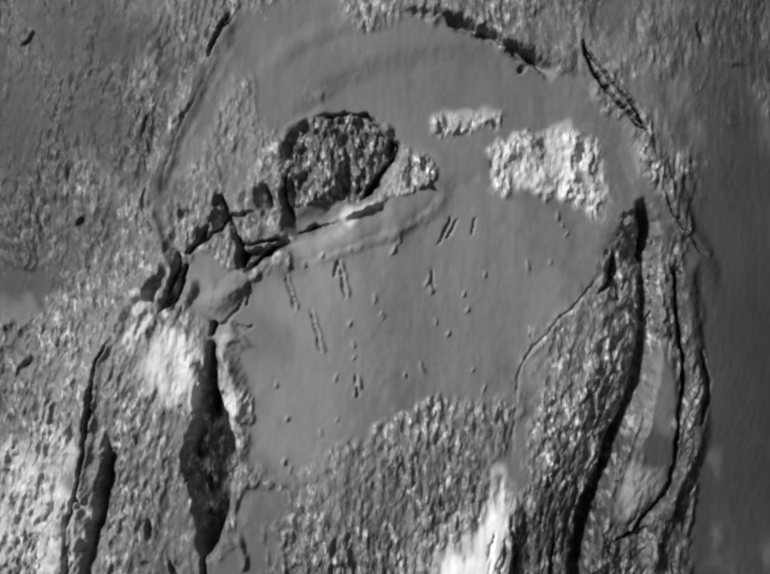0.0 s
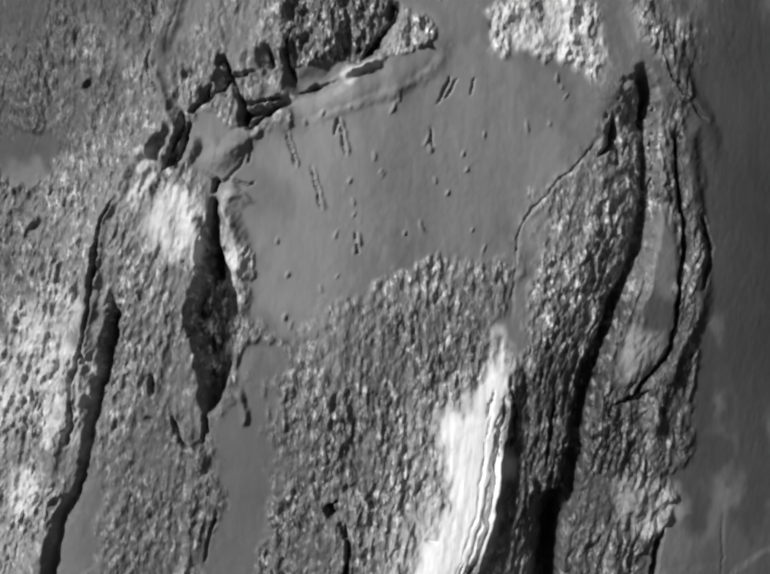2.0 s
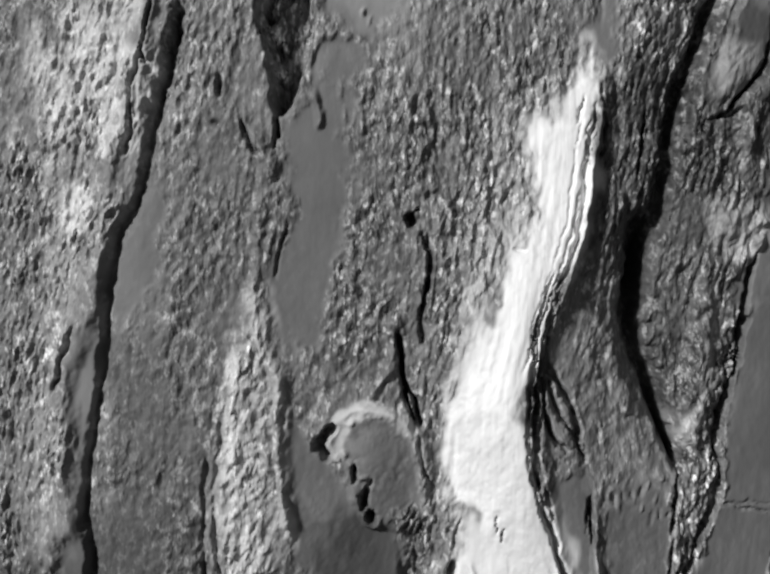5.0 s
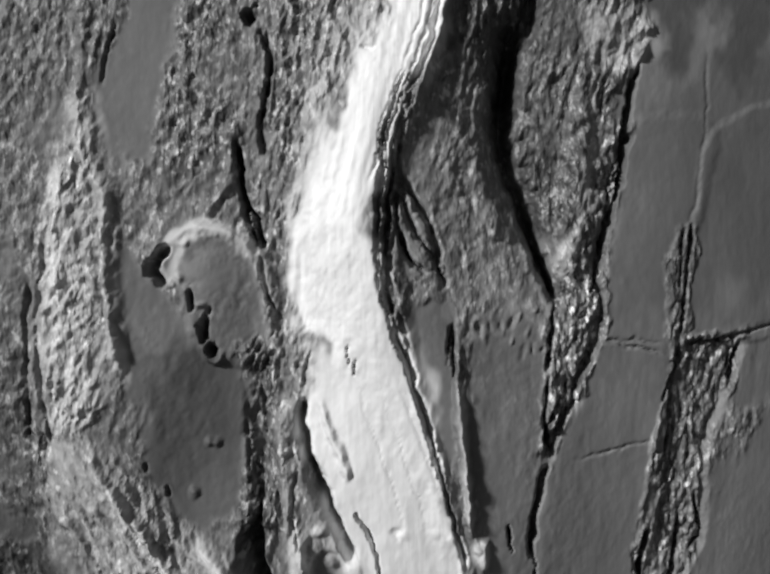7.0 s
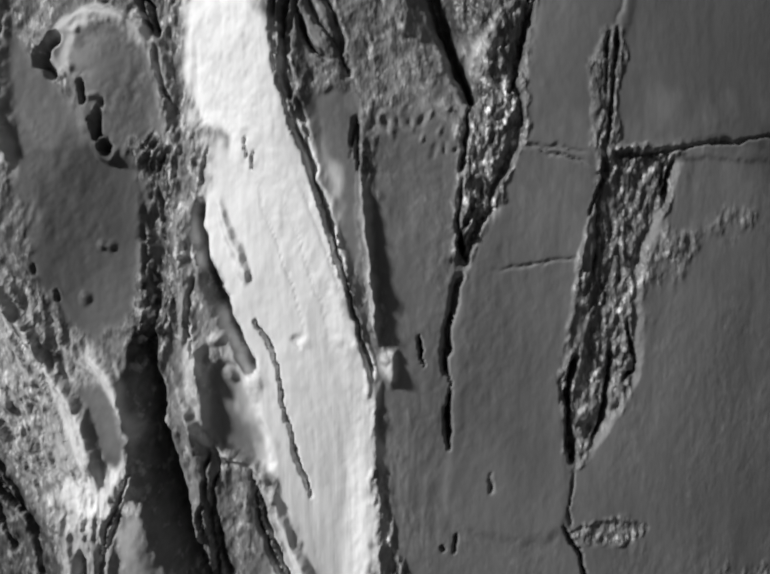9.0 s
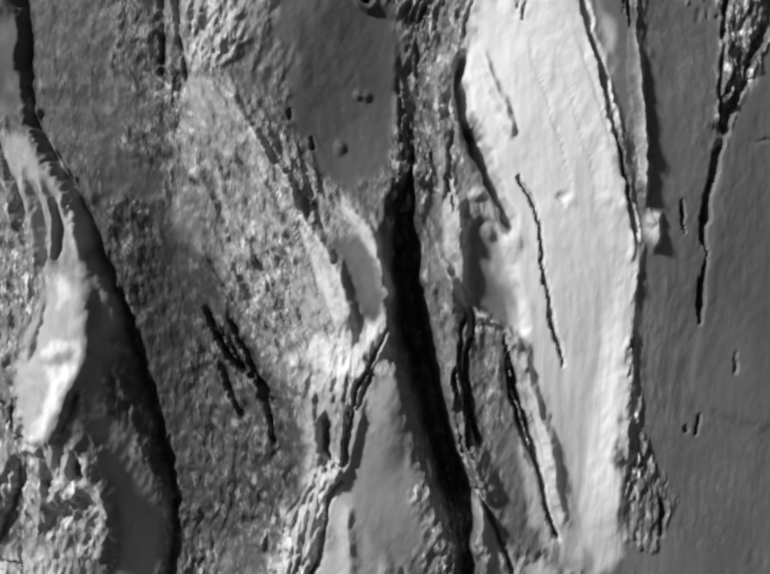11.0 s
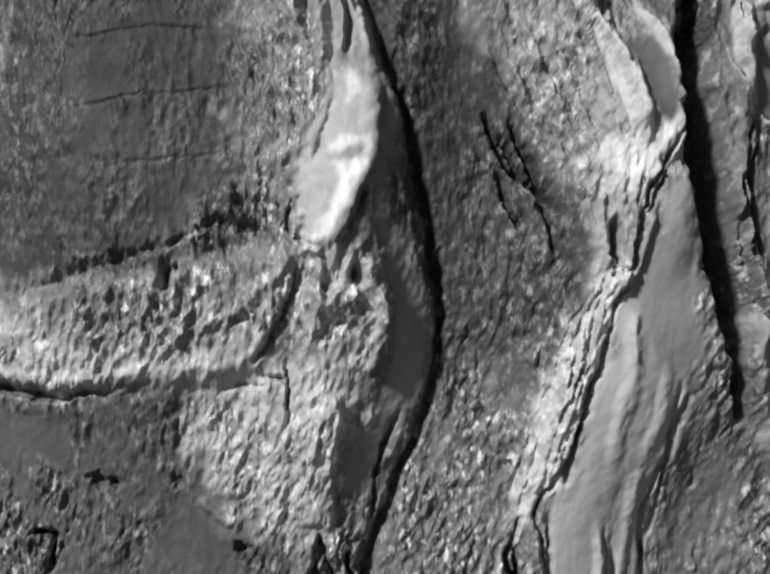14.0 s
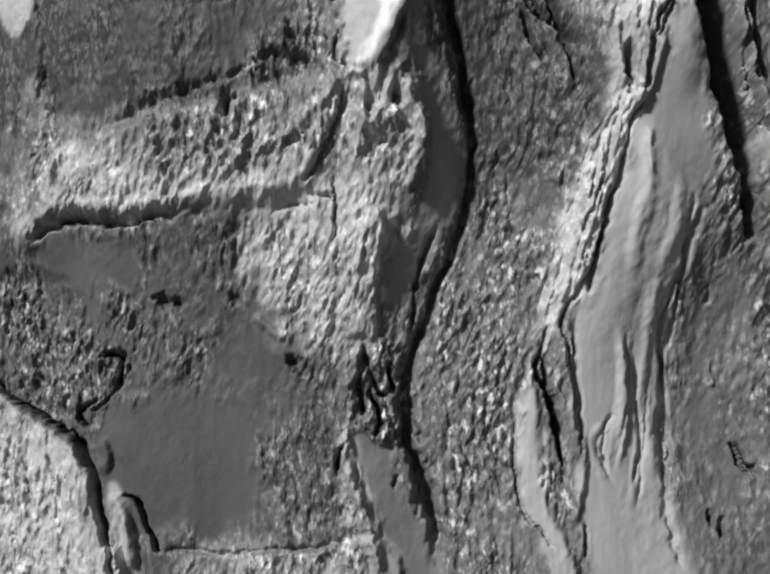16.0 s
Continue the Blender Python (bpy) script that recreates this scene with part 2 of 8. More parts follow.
# ---- carving ----
# broad swells of the stem
lump(-0.22, -0.51, 140, 250, 12.3)
lump(0.08, -0.45, 100, 180, 10.9)
lump(0.10, -0.15, 140, 250, -8.2)
lump(-0.12, -0.72, 100, 180, -10.5)
lump(-0.04, -0.60, 70, 120, 8.2)
lump(-0.02, -0.36, 70, 120, -8.6)
lump(0.00, -0.72, 70, 120, -9.6)
lump(-0.10, -0.57, 70, 120, -7.7)
lump(-0.16, -0.60, 50, 90, 8.3)
lump(-0.30, -0.57, 100, 180, 8.5)
lump(-0.22, -0.72, 70, 120, -6.9)
lump(-0.14, -0.39, 100, 180, 6.4)
lump(-0.22, -0.48, 70, 120, -7.2)
lump(0.04, -0.30, 70, 120, 7.1)
lump(-0.22, -0.12, 100, 180, -7.8)
lump(-0.06, -0.21, 100, 180, -4.6)
lump(0.12, -0.30, 70, 120, -6.0)
lump(-0.02, -0.57, 100, 180, 3.3)
lump(-0.10, -0.66, 50, 90, -6.3)
lump(0.02, -0.09, 100, 180, -5.3)
lump(0.00, -0.72, 70, 120, -5.5)
lump(-0.30, -0.57, 100, 180, 5.0)
lump(-0.02, -0.42, 50, 90, -4.3)
lump(0.02, -0.30, 100, 180, 4.0)
lump(-0.02, -0.51, 50, 90, 8.8)
lump(0.00, -0.72, 70, 120, -5.8)
lump(-0.10, -0.51, 50, 90, -4.7)
lump(0.02, -0.60, 50, 90, 5.2)
lump(-0.18, -0.27, 70, 120, 4.9)
lump(-0.22, -0.21, 70, 120, -5.6)
lump(0.08, -0.45, 70, 120, 4.0)
lump(-0.04, -0.66, 50, 90, 4.2)
lump(-0.08, -0.42, 50, 90, 4.4)
lump(0.10, -0.33, 50, 90, -4.9)
lump(-0.16, -0.57, 50, 90, 4.7)
lump(0.06, -0.12, 100, 180, -3.4)
lump(-0.30, -0.80, 70, 120, 9.0)
NAMES[1] = ('bare_wood_strip', 'pale bare wood strip, dry and finely checked')
NAMES[2] = ('knot_hollow', 'round rough hollow of a lost branch')
NAMES[3] = ('callus_dome', 'smooth grey swelling grown over an old wound')
NAMES[4] = ('branch_stub', 'small round stub with a rolled lip')
NAMES[5] = ('bark_ridge', 'leaf-shaped ridge of ribbed pale bark')
NAMES[6] = ('bark_shoulder', 'broad rough bark shoulder with a bare pale edge')
NAMES[7] = ('bark_ledge', 'rough pale ledge across the bark')
NAMES[8] = ('bark_plate', 'smooth grey bark plate')
NAMES[9] = ('bark_plate', 'smooth grey bark plate')
NAMES[10] = ('bark_plate', 'smooth grey bark plate')
NAMES[11] = ('callus_lip', 'smooth tongue of callus along a dark seam')
NAMES[12] = ('bark_ridge', 'long rough bark ridge')
NAMES[13] = ('bark_block', 'pale split bark block')
NAMES[14] = ('bark_band', 'smooth ribbed band of bark')
NAMES[15] = ('bark_ridge', 'upright ridge of pale rough bark')
NAMES[16] = ('seam_pocket', 'deep dark pocket in the seam')
NAMES[22] = ('bark_plate', 'smooth grey bark plate')
NAMES[23] = ('rolled_rim', 'rolled rim of bark round the healed wound')
NAMES[24] = ('bark_fissure', 'broken rough patch between bark plates')
NAMES[25] = ('bark_cord', 'long pale cord of bark')
NAMES[26] = ('bark_strand', 'twisted strands of bark along a seam')
NAMES[17] = ('bark_flake', 'pale bulging flake of bark')
NAMES[21] = ('bark_flake', 'long pale bare flake of bark')
NAMES[18] = ('bark_wedge', 'rough wedge of broken bark')
NAMES[19] = ('wood_sliver', 'flat sliver of grey wood beside the bare strip')
NAMES[27] = ('smooth_flank', 'smooth grey flank of the bark shoulder')
NAMES[20] = ('bark_lump', 'knotted lump of bark')
# patches where the bark's colour is darker or lighter
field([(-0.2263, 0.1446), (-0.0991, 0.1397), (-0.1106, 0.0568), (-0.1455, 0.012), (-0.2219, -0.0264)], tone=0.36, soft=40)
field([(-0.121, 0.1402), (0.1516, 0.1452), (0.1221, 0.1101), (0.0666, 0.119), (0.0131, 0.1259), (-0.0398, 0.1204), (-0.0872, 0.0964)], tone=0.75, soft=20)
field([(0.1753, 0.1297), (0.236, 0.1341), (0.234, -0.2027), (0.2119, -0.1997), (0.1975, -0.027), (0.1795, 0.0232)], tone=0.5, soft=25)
field([(-0.2494, -0.1175), (-0.1343, -0.1232), (-0.1487, -0.2111), (-0.2026, -0.2409), (-0.249, -0.2361)], tone=0.8, soft=40)
field([(-0.166, -0.2112), (-0.1412, -0.1867), (-0.1187, -0.2354), (-0.1157, -0.3335), (-0.1243, -0.4276), (-0.1811, -0.4328), (-0.1753, -0.3107)], tone=0.6, soft=30)
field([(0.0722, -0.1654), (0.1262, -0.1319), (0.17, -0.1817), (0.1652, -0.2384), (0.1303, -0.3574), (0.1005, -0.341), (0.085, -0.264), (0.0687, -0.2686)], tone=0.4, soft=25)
field([(0.1617, -0.2621), (0.3088, -0.2492), (0.3211, -0.6079), (0.1122, -0.5784), (0.1165, -0.4554), (0.1468, -0.3752)], tone=0.72, soft=20)
field([(0.0506, -0.3037), (0.0904, -0.2918), (0.1204, -0.3709), (0.1122, -0.5784), (0.0835, -0.5748), (0.0744, -0.4536), (0.0551, -0.3942)], tone=0.82, soft=20)
field([(0.0857, -0.4695), (0.2324, -0.4617), (0.2432, -0.6608), (0.0861, -0.6502), (0.0843, -0.5812)], coarse=0.12, tone=1.05, soft=15)
field([(-0.0695, -0.3877), (-0.0289, -0.3889), (-0.0252, -0.4606), (-0.0285, -0.4844), (-0.0421, -0.4719), (-0.0684, -0.4343)], tone=0.46, soft=12)
field([(-0.1214, -0.3626), (-0.0696, -0.3834), (-0.0684, -0.4343), (-0.046, -0.472), (-0.0663, -0.4602), (-0.098, -0.4235), (-0.1203, -0.4136)], tone=0.75, soft=15)
# colour lightened to make up for the plates' slope away from the sun
field([(0.0816, -0.408), (0.3108, -0.3895), (0.3211, -0.6079), (0.0787, -0.5744)], tone=1.0, soft=40)
field([(-0.0909, -0.2793), (-0.016, -0.2796), (-0.0194, -0.3188), (-0.0701, -0.3244), (-0.0701, -0.3934), (-0.0914, -0.3933)], tone=0.78, soft=20)
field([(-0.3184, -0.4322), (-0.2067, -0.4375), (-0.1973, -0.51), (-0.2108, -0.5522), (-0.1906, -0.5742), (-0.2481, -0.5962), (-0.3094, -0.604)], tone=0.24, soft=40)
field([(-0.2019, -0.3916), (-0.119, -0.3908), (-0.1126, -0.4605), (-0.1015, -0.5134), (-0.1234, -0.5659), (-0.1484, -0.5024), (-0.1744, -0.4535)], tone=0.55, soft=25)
# valley between shoulder and leaf ridge: shade put into the colour
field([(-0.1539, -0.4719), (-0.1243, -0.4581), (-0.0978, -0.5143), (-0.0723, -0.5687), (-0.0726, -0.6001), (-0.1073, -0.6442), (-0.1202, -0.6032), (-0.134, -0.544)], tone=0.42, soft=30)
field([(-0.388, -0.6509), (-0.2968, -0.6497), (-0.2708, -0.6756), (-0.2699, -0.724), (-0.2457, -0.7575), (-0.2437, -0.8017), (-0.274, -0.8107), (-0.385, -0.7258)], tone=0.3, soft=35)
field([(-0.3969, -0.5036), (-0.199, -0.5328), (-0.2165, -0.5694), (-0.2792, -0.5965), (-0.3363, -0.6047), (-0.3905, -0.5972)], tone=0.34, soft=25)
field([(-0.1478, -0.5905), (-0.1251, -0.6019), (-0.1242, -0.6508), (-0.1543, -0.6917), (-0.1559, -0.6597)], tone=0.75, soft=20)
# the swelling over the old wound
field([(-0.0494, 0.054), (-0.013, 0.0858), (0.0292, 0.0995), (0.0721, 0.0923), (0.1077, 0.0714), (0.1358, 0.0366), (0.1387, -0.0042), (0.1165, -0.0419), (0.084, -0.0903), (0.0788, -0.1444), (-0.0122, -0.1402), (-0.0592, -0.1341), (-0.0713, -0.1015), (-0.0829, -0.0609), (-0.0904, -0.0347), (-0.0644, -0.0243), (-0.0414, -0.0088), (-0.0468, 0.0174)], coarse=0.05, soft=14, region=3, tone=0.98)
lump(0.0269, -0.0246, 88, 120, 3)
field([(-0.0122, -0.1164), (0.0139, -0.0988), (0.054, -0.0922), (0.0813, -0.1012), (0.0774, -0.139), (0.067, -0.1843), (-0.0383, -0.1843), (-0.0383, -0.1422)], coarse=0.75, soft=12)
field([(-0.0644, -0.1421), (-0.0435, -0.1395), (-0.0383, -0.1843), (-0.07, -0.1845)], coarse=0.1, soft=6)
# rolled rim round the swelling
stroke([(-0.0677, 0.1204), (-0.0845, 0.0964), (-0.0958, 0.0724), (-0.106, 0.0514), (-0.1145, 0.0304), (-0.1158, 0.0095), (-0.1104, -0.0088)], 7, 18, 2.6, ends=0.15)
stroke([(-0.0779, 0.1043), (-0.0917, 0.0724), (-0.1015, 0.0514), (-0.1097, 0.0304), (-0.1106, 0.0095)], 1.6, 2, -0.5, ends=0.2)
stroke([(-0.1179, 0.0278), (-0.1188, 0.0095), (-0.1142, -0.0062)], 1.6, 2, -2.5, ends=0.2)
stroke([(-0.0715, 0.1151), (-0.0819, 0.1004), (-0.0855, 0.0909)], 3, 3, -5)
stroke([(-0.0397, 0.1177), (0.0132, 0.1217), (0.0532, 0.116), (0.0831, 0.1008), (0.1158, 0.093), (0.1412, 0.0692), (0.1611, 0.0367), (0.1774, 0.0066), (0.191, -0.0212), (0.1979, -0.0494)], 12, 9, 3.5, ends=0.15)
stroke([(0.1192, 0.1018), (0.1303, 0.0856), (0.1447, 0.071), (0.1569, 0.0518)], 2.5, 3.5, -9, ends=0.2)
stroke([(0.0398, 0.1156), (0.0561, 0.1088), (0.067, 0.1036), (0.0892, 0.0923), (0.1022, 0.0808)], 7, 6, -8, ends=0.2)
lump(0.0466, 0.1096, 9, 5, -5, turn=-30)
lump(0.063, 0.1052, 5, 4, -7)
lump(0.0892, 0.0923, 6, 4, -7, turn=-40)
lump(0.083, 0.0858, 2.5, 2.5, -5)
lump(0.0265, 0.1157, 12, 5, -3)
field([(-0.0132, 0.1203), (0.0397, 0.1208), (0.0941, 0.0957), (0.1355, 0.0718), (0.1161, 0.0635), (0.0667, 0.0948), (0.0265, 0.1102), (-0.0132, 0.1124)], coarse=0.7, soft=8)
field([(0.0668, 0.1086), (0.0937, 0.1019), (0.1215, 0.0933), (0.1508, 0.0685), (0.1692, 0.0397), (0.1855, 0.0065), (0.1975, -0.027), (0.1881, -0.0267), (0.1732, 0.0039), (0.1556, 0.0367), (0.1386, 0.0611), (0.116, 0.0851), (0.089, 0.0961)], soft=5, region=23)
# seam strands on the outer side
field([(-0.1191, 0.0121), (-0.1092, -0.0035), (-0.1077, -0.0244), (-0.117, -0.0479), (-0.1363, -0.072), (-0.147, -0.1037), (-0.1548, -0.1564), (-0.162, -0.157), (-0.157, -0.1042), (-0.1473, -0.067), (-0.1249, -0.0323), (-0.1176, -0.0167)], soft=4, coarse=0.35, region=26)
stroke([(-0.1176, 0.0121), (-0.1113, -0.0062), (-0.1121, -0.0192), (-0.1271, -0.0376), (-0.1428, -0.0615), (-0.1503, -0.0828), (-0.1534, -0.1089), (-0.157, -0.1565)], 5, 5, 3, ends=0.06)
stroke([(-0.1042, -0.0088), (-0.1016, -0.0193), (-0.1075, -0.035), (-0.1109, -0.0478)], 2.4, 3, -7, ends=0.3)
lump(-0.0991, -0.026, 3, 9, -12, turn=-15)
lump(-0.106, -0.0391, 2.5, 8, -9, turn=-25)
stroke([(-0.0935, -0.0244), (-0.0955, -0.0346), (-0.1036, -0.0478)], 5, 5, 4)
stroke([(-0.1091, -0.0087), (-0.1052, -0.0244), (-0.1144, -0.0453)], 4, 4, 4)
stroke([(-0.1141, -0.0204), (-0.1237, -0.0389)], 6, 5, 4)
stroke([(-0.1104, -0.0453), (-0.1225, -0.0585)], 5, 5, 4)
stroke([(-0.1399, -0.0587), (-0.1479, -0.0799), (-0.1519, -0.1087), (-0.1554, -0.1406), (-0.1605, -0.1568), (-0.1636, -0.1811)], 1.6, 2.4, -6, ends=0.08)
field([(-0.1273, -0.0324), (-0.1166, -0.0321), (-0.1173, -0.0402), (-0.1252, -0.0415)], bare=0.75, soft=4)
field([(-0.1308, -0.0587), (-0.12, -0.0455), (-0.1167, -0.0504), (-0.1267, -0.0652)], bare=0.7, soft=4)
field([(-0.114, -0.0556), (-0.0953, -0.0553), (-0.0883, -0.0706), (-0.0896, -0.0918), (-0.1047, -0.096), (-0.1154, -0.0817)], height=4, edge=18, coarse=0.45, bare=0.55, soft=9, region=17)
field([(-0.2051, -0.1244), (-0.165, -0.1105), (-0.1579, -0.1304), (-0.1619, -0.1622), (-0.1686, -0.1859), (-0.2058, -0.1931)], bare=0.5, coarse=0.9, soft=14)
field([(-0.2038, -0.0477), (-0.1649, -0.0465), (-0.1504, -0.0672), (-0.165, -0.0892), (-0.2043, -0.0859)], bare=0.12, coarse=0.9, soft=12)
field([(-0.2069, 0.1267), (-0.0987, 0.1235), (-0.1191, 0.0702), (-0.1742, 0.036), (-0.2038, 0.0443)], coarse=0.35, soft=14)
field([(-0.2036, -0.0206), (-0.1766, -0.0201), (-0.1767, -0.0442), (-0.2038, -0.045)], coarse=0.15, soft=8)
lump(-0.1881, -0.0745, 9, 4, -5, turn=45)
lump(-0.1554, 0.004, 7, 3, -4, turn=60)
lump(-0.1884, 0.104, 8, 3, -4, turn=50)
# deep pocket in the seam
field([(-0.0824, -0.0609), (-0.0805, -0.0853), (-0.0731, -0.1073), (-0.0696, -0.1315), (-0.0778, -0.161), (-0.087, -0.1732), (-0.0913, -0.1432), (-0.0972, -0.1218), (-0.0925, -0.1052), (-0.0867, -0.0975)], height=-26, edge=6, coarse=0.9, soft=4, region=16)
stroke([(-0.0872, -0.1704), (-0.087, -0.1859)], 3, 3, -10, ends=0.0)
stroke([(-0.0833, -0.0582), (-0.0804, -0.0479)], 3, 3, -8)
stroke([(-0.0788, -0.0582), (-0.0727, -0.0757), (-0.0687, -0.0937), (-0.0715, -0.1043)], 4, 9, 6, ends=0.2)
field([(-0.0717, -0.0838), (-0.0602, -0.0945), (-0.0693, -0.1075), (-0.0758, -0.097)], bare=0.4, coarse=0.6, soft=4)
stroke([(-0.0948, -0.0654), (-0.0876, -0.0867)], 8, 5, 4)
stroke([(-0.0904, -0.0347), (-0.0796, -0.0397), (-0.0718, -0.0318), (-0.0617, -0.0294)], 7, 7, 3)
stroke([(-0.0802, -0.0609), (-0.0693, -0.0579), (-0.059, -0.0632)], 3, 3, 2)
stroke([(-0.0906, -0.0452), (-0.0806, -0.0507), (-0.0722, -0.0451), (-0.0643, -0.0346)], 4, 4, -2)
# hollow of a lost branch
lump(-0.0155, 0.0358, 20, 22, 5)
# tone darkens the hollow's floor in place of its shade
field([(-0.0459, 0.0358), (-0.0394, 0.0529), (-0.0184, 0.0597), (0.0055, 0.0543), (0.0161, 0.0414), (0.0069, 0.0227), (-0.0021, 0.0148), (-0.0153, 0.0108), (-0.0285, -0.001), (-0.0414, 0.0004), (-0.0444, 0.0174)], height=-8, edge=7, coarse=1.35, soft=4, region=2, tone=0.62)
field([(-0.0419, 0.0121), (-0.0262, 0.0148), (-0.0151, 0.007), (-0.0282, -0.0035), (-0.0427, -0.0009)], coarse=0.05, soft=4)
lump(-0.0421, 0.0464, 5, 7, 2.5)
lump(-0.044, 0.0279, 5, 7, 2.5)
lump(-0.029, 0.0557, 5, 7, 2.5)
lump(-0.0078, 0.0571, 5, 7, 2.5)
lump(0.0027, 0.0519, 5, 7, 2.5)
lump(-0.0369, 0.0333, 4, 6, 3)
lump(-0.0397, 0.0412, 4, 6, 3)
lump(-0.0237, 0.0539, 4, 6, 3)
lump(-0.0274, 0.0008, 6, 3, -8)
lump(0.0133, 0.0428, 4, 6, -10)
lump(-0.0397, 0.0439, 6, 12, -3, turn=-30)
lump(0.0055, 0.0241, 5, 9, -5, turn=-35)
lump(-0.0398, 0.0174, 5, 9, -6)
stroke([(-0.0125, 0.0096), (-0.0019, 0.0109), (0.0071, 0.0174)], 4, 3, 5)
field([(-0.0126, 0.0109), (-0.002, 0.0127), (0.0058, 0.0174), (0.0085, 0.0135), (-0.0071, 0.0044)], bare=0.5, soft=3)
lump(0.0109, 0.0536, 5, 4, 5)
lump(0.0241, 0.028, 6, 9, -4, turn=-25)
lump(0.032, 0.0253, 4, 4, 3)
stroke([(-0.0701, -0.0166), (-0.0603, -0.0129), (-0.0484, -0.0089), (-0.0388, -0.0036)], 7, 7, -8, ends=0.15)
lump(-0.0668, -0.0155, 5, 7, -9)
stroke([(-0.0623, -0.0206), (-0.0498, -0.0103)], 2, 2, -5)
lump(-0.0777, 0.0055, 6, 10, -9, turn=-30)
lump(-0.0811, 0.0134, 3, 4, -6)
lump(-0.0537, 0.0161, 6, 10, -7)
lump(-0.0886, -0.0036, 4, 5, -5)
lump(-0.097, 0.0068, 5, 9, -5, turn=20)
field([(-0.0966, 0.0173), (-0.0494, 0.0226), (-0.0469, -0.0062), (-0.0722, -0.0242), (-0.0963, -0.0088)], coarse=0.9, soft=8)
# lip under the hollow
stroke([(-0.0693, -0.028), (-0.0567, -0.0204), (-0.0383, -0.0143), (-0.0175, -0.0091), (0.0033, -0.0013), (0.0216, 0.0083), (0.0347, 0.0188), (0.0378, 0.0319)], 12, 14, 1.1, ends=0.4)
stroke([(-0.044, -0.0229), (-0.0396, -0.0347), (-0.0367, -0.0451)], 1.4, 1.8, -1.6, ends=0.2)
stroke([(-0.0299, -0.0425), (-0.0265, -0.0555), (-0.0239, -0.066)], 1.4, 1.8, -1.6, ends=0.2)
stroke([(-0.0162, -0.0165), (-0.0123, -0.0269), (-0.0107, -0.0387)], 1.4, 1.8, -1.6, ends=0.2)
stroke([(-0.0149, -0.0165), (-0.017, -0.0269)], 1.4, 1.8, -1.6, ends=0.2)
stroke([(0.0454, 0.0069), (0.0374, -0.0089)], 1.4, 1.8, -1.6, ends=0.2)
stroke([(0.0494, 0.0043), (0.0414, -0.0063)], 1.4, 1.8, -1.6, ends=0.2)
stroke([(0.0587, 0.0069), (0.0566, -0.005)], 1.4, 1.8, -1.6, ends=0.2)
stroke([(-0.0617, -0.0268), (-0.0643, -0.0425)], 1.4, 1.8, -1.6, ends=0.2)
stroke([(0.0335, -0.0194), (0.0362, -0.0313)], 1.4, 1.8, -1.6, ends=0.2)
stroke([(-0.007, -0.0769), (-0.0049, -0.0901)], 1.4, 1.8, -1.6, ends=0.2)
stroke([(-0.0425, -0.0229), (-0.0383, -0.0347), (-0.0354, -0.0451)], 1.5, 1.5, 1.4, ends=0.2)
stroke([(-0.0284, -0.0425), (-0.025, -0.0555), (-0.0224, -0.066)], 1.5, 1.5, 1.4, ends=0.2)
stroke([(-0.0144, -0.0165), (-0.0105, -0.0269), (-0.0089, -0.0387)], 1.5, 1.5, 1.4, ends=0.2)
lump(-0.0409, -0.0185, 1.2, 2.4, 1.3, -19)
lump(-0.0331, -0.0177, 1.0, 2.6, 1.7, 7)
lump(-0.024, -0.0143, 1.5, 3.4, 1.4, -14)
lump(-0.0084, -0.0107, 1.1, 2.3, 1.1, 12)
lump(0.0138, -0.0113, 1.6, 4.9, 1.6, -17)
lump(0.0164, -0.0061, 1.2, 3.5, 1.6, 9)
lump(0.0047, -0.0375, 1.6, 3.3, 1.4, 2)
lump(0.0086, -0.0455, 1.4, 2.9, 1.3, -21)
lump(0.0322, -0.0286, 1.7, 5.3, 1.4, -13)
lump(0.0349, -0.0326, 1.6, 4.5, 1.7, 9)
lump(0.0522, -0.0355, 1.4, 3.4, 1.4, -8)
lump(0.0536, -0.0436, 1.1, 2.6, 1.6, -23)
lump(0.0376, -0.05, 1.0, 2.9, 1.2, -4)
lump(0.043, -0.0568, 1.3, 3.2, 1.8, -17)
lump(-0.0083, -0.0505, 1.3, 2.8, 1.5, -14)
lump(-0.007, -0.0623, 1.2, 3.8, 1.2, -3)
lump(0.0099, -0.0468, 1.6, 3.4, 1.0, -16)
lump(-0.0161, -0.0793, 1.5, 4.3, 1.1, -12)
lump(-0.007, -0.0874, 1.1, 2.9, 0.9, 3)
lump(-0.0044, -0.0822, 1.6, 5.4, 1.6, 13)
lump(-0.0473, -0.0829, 1.0, 2.4, 1.8, 6)
lump(0.0298, -0.0752, 1.3, 4.3, 1.5, 8)
lump(0.0566, -0.076, 1.2, 2.6, 1.3, -20)
lump(0.0635, -0.087, 1.3, 4.2, 1.2, -25)
lump(0.0218, -0.0791, 1.0, 2.2, 1.6, -10)
lump(-0.0421, -0.0999, 1.2, 2.5, 1.8, -8)
lump(-0.0161, -0.1017, 1.1, 2.3, 0.9, -18)
lump(-0.0252, -0.1081, 1.5, 3.1, 0.9, -5)
lump(-0.0409, -0.129, 1.2, 4.0, 1.0, -4)
lump(-0.0447, -0.1249, 1.5, 3.9, 1.8, -6)
lump(-0.007, -0.0689, 1.2, 2.9, 0.9, -8)
lump(0.0643, -0.025, 1.2, 3.8, 1.6, -5)
lump(0.105, 0.0014, 1.0, 2.3, 1.1, -17)
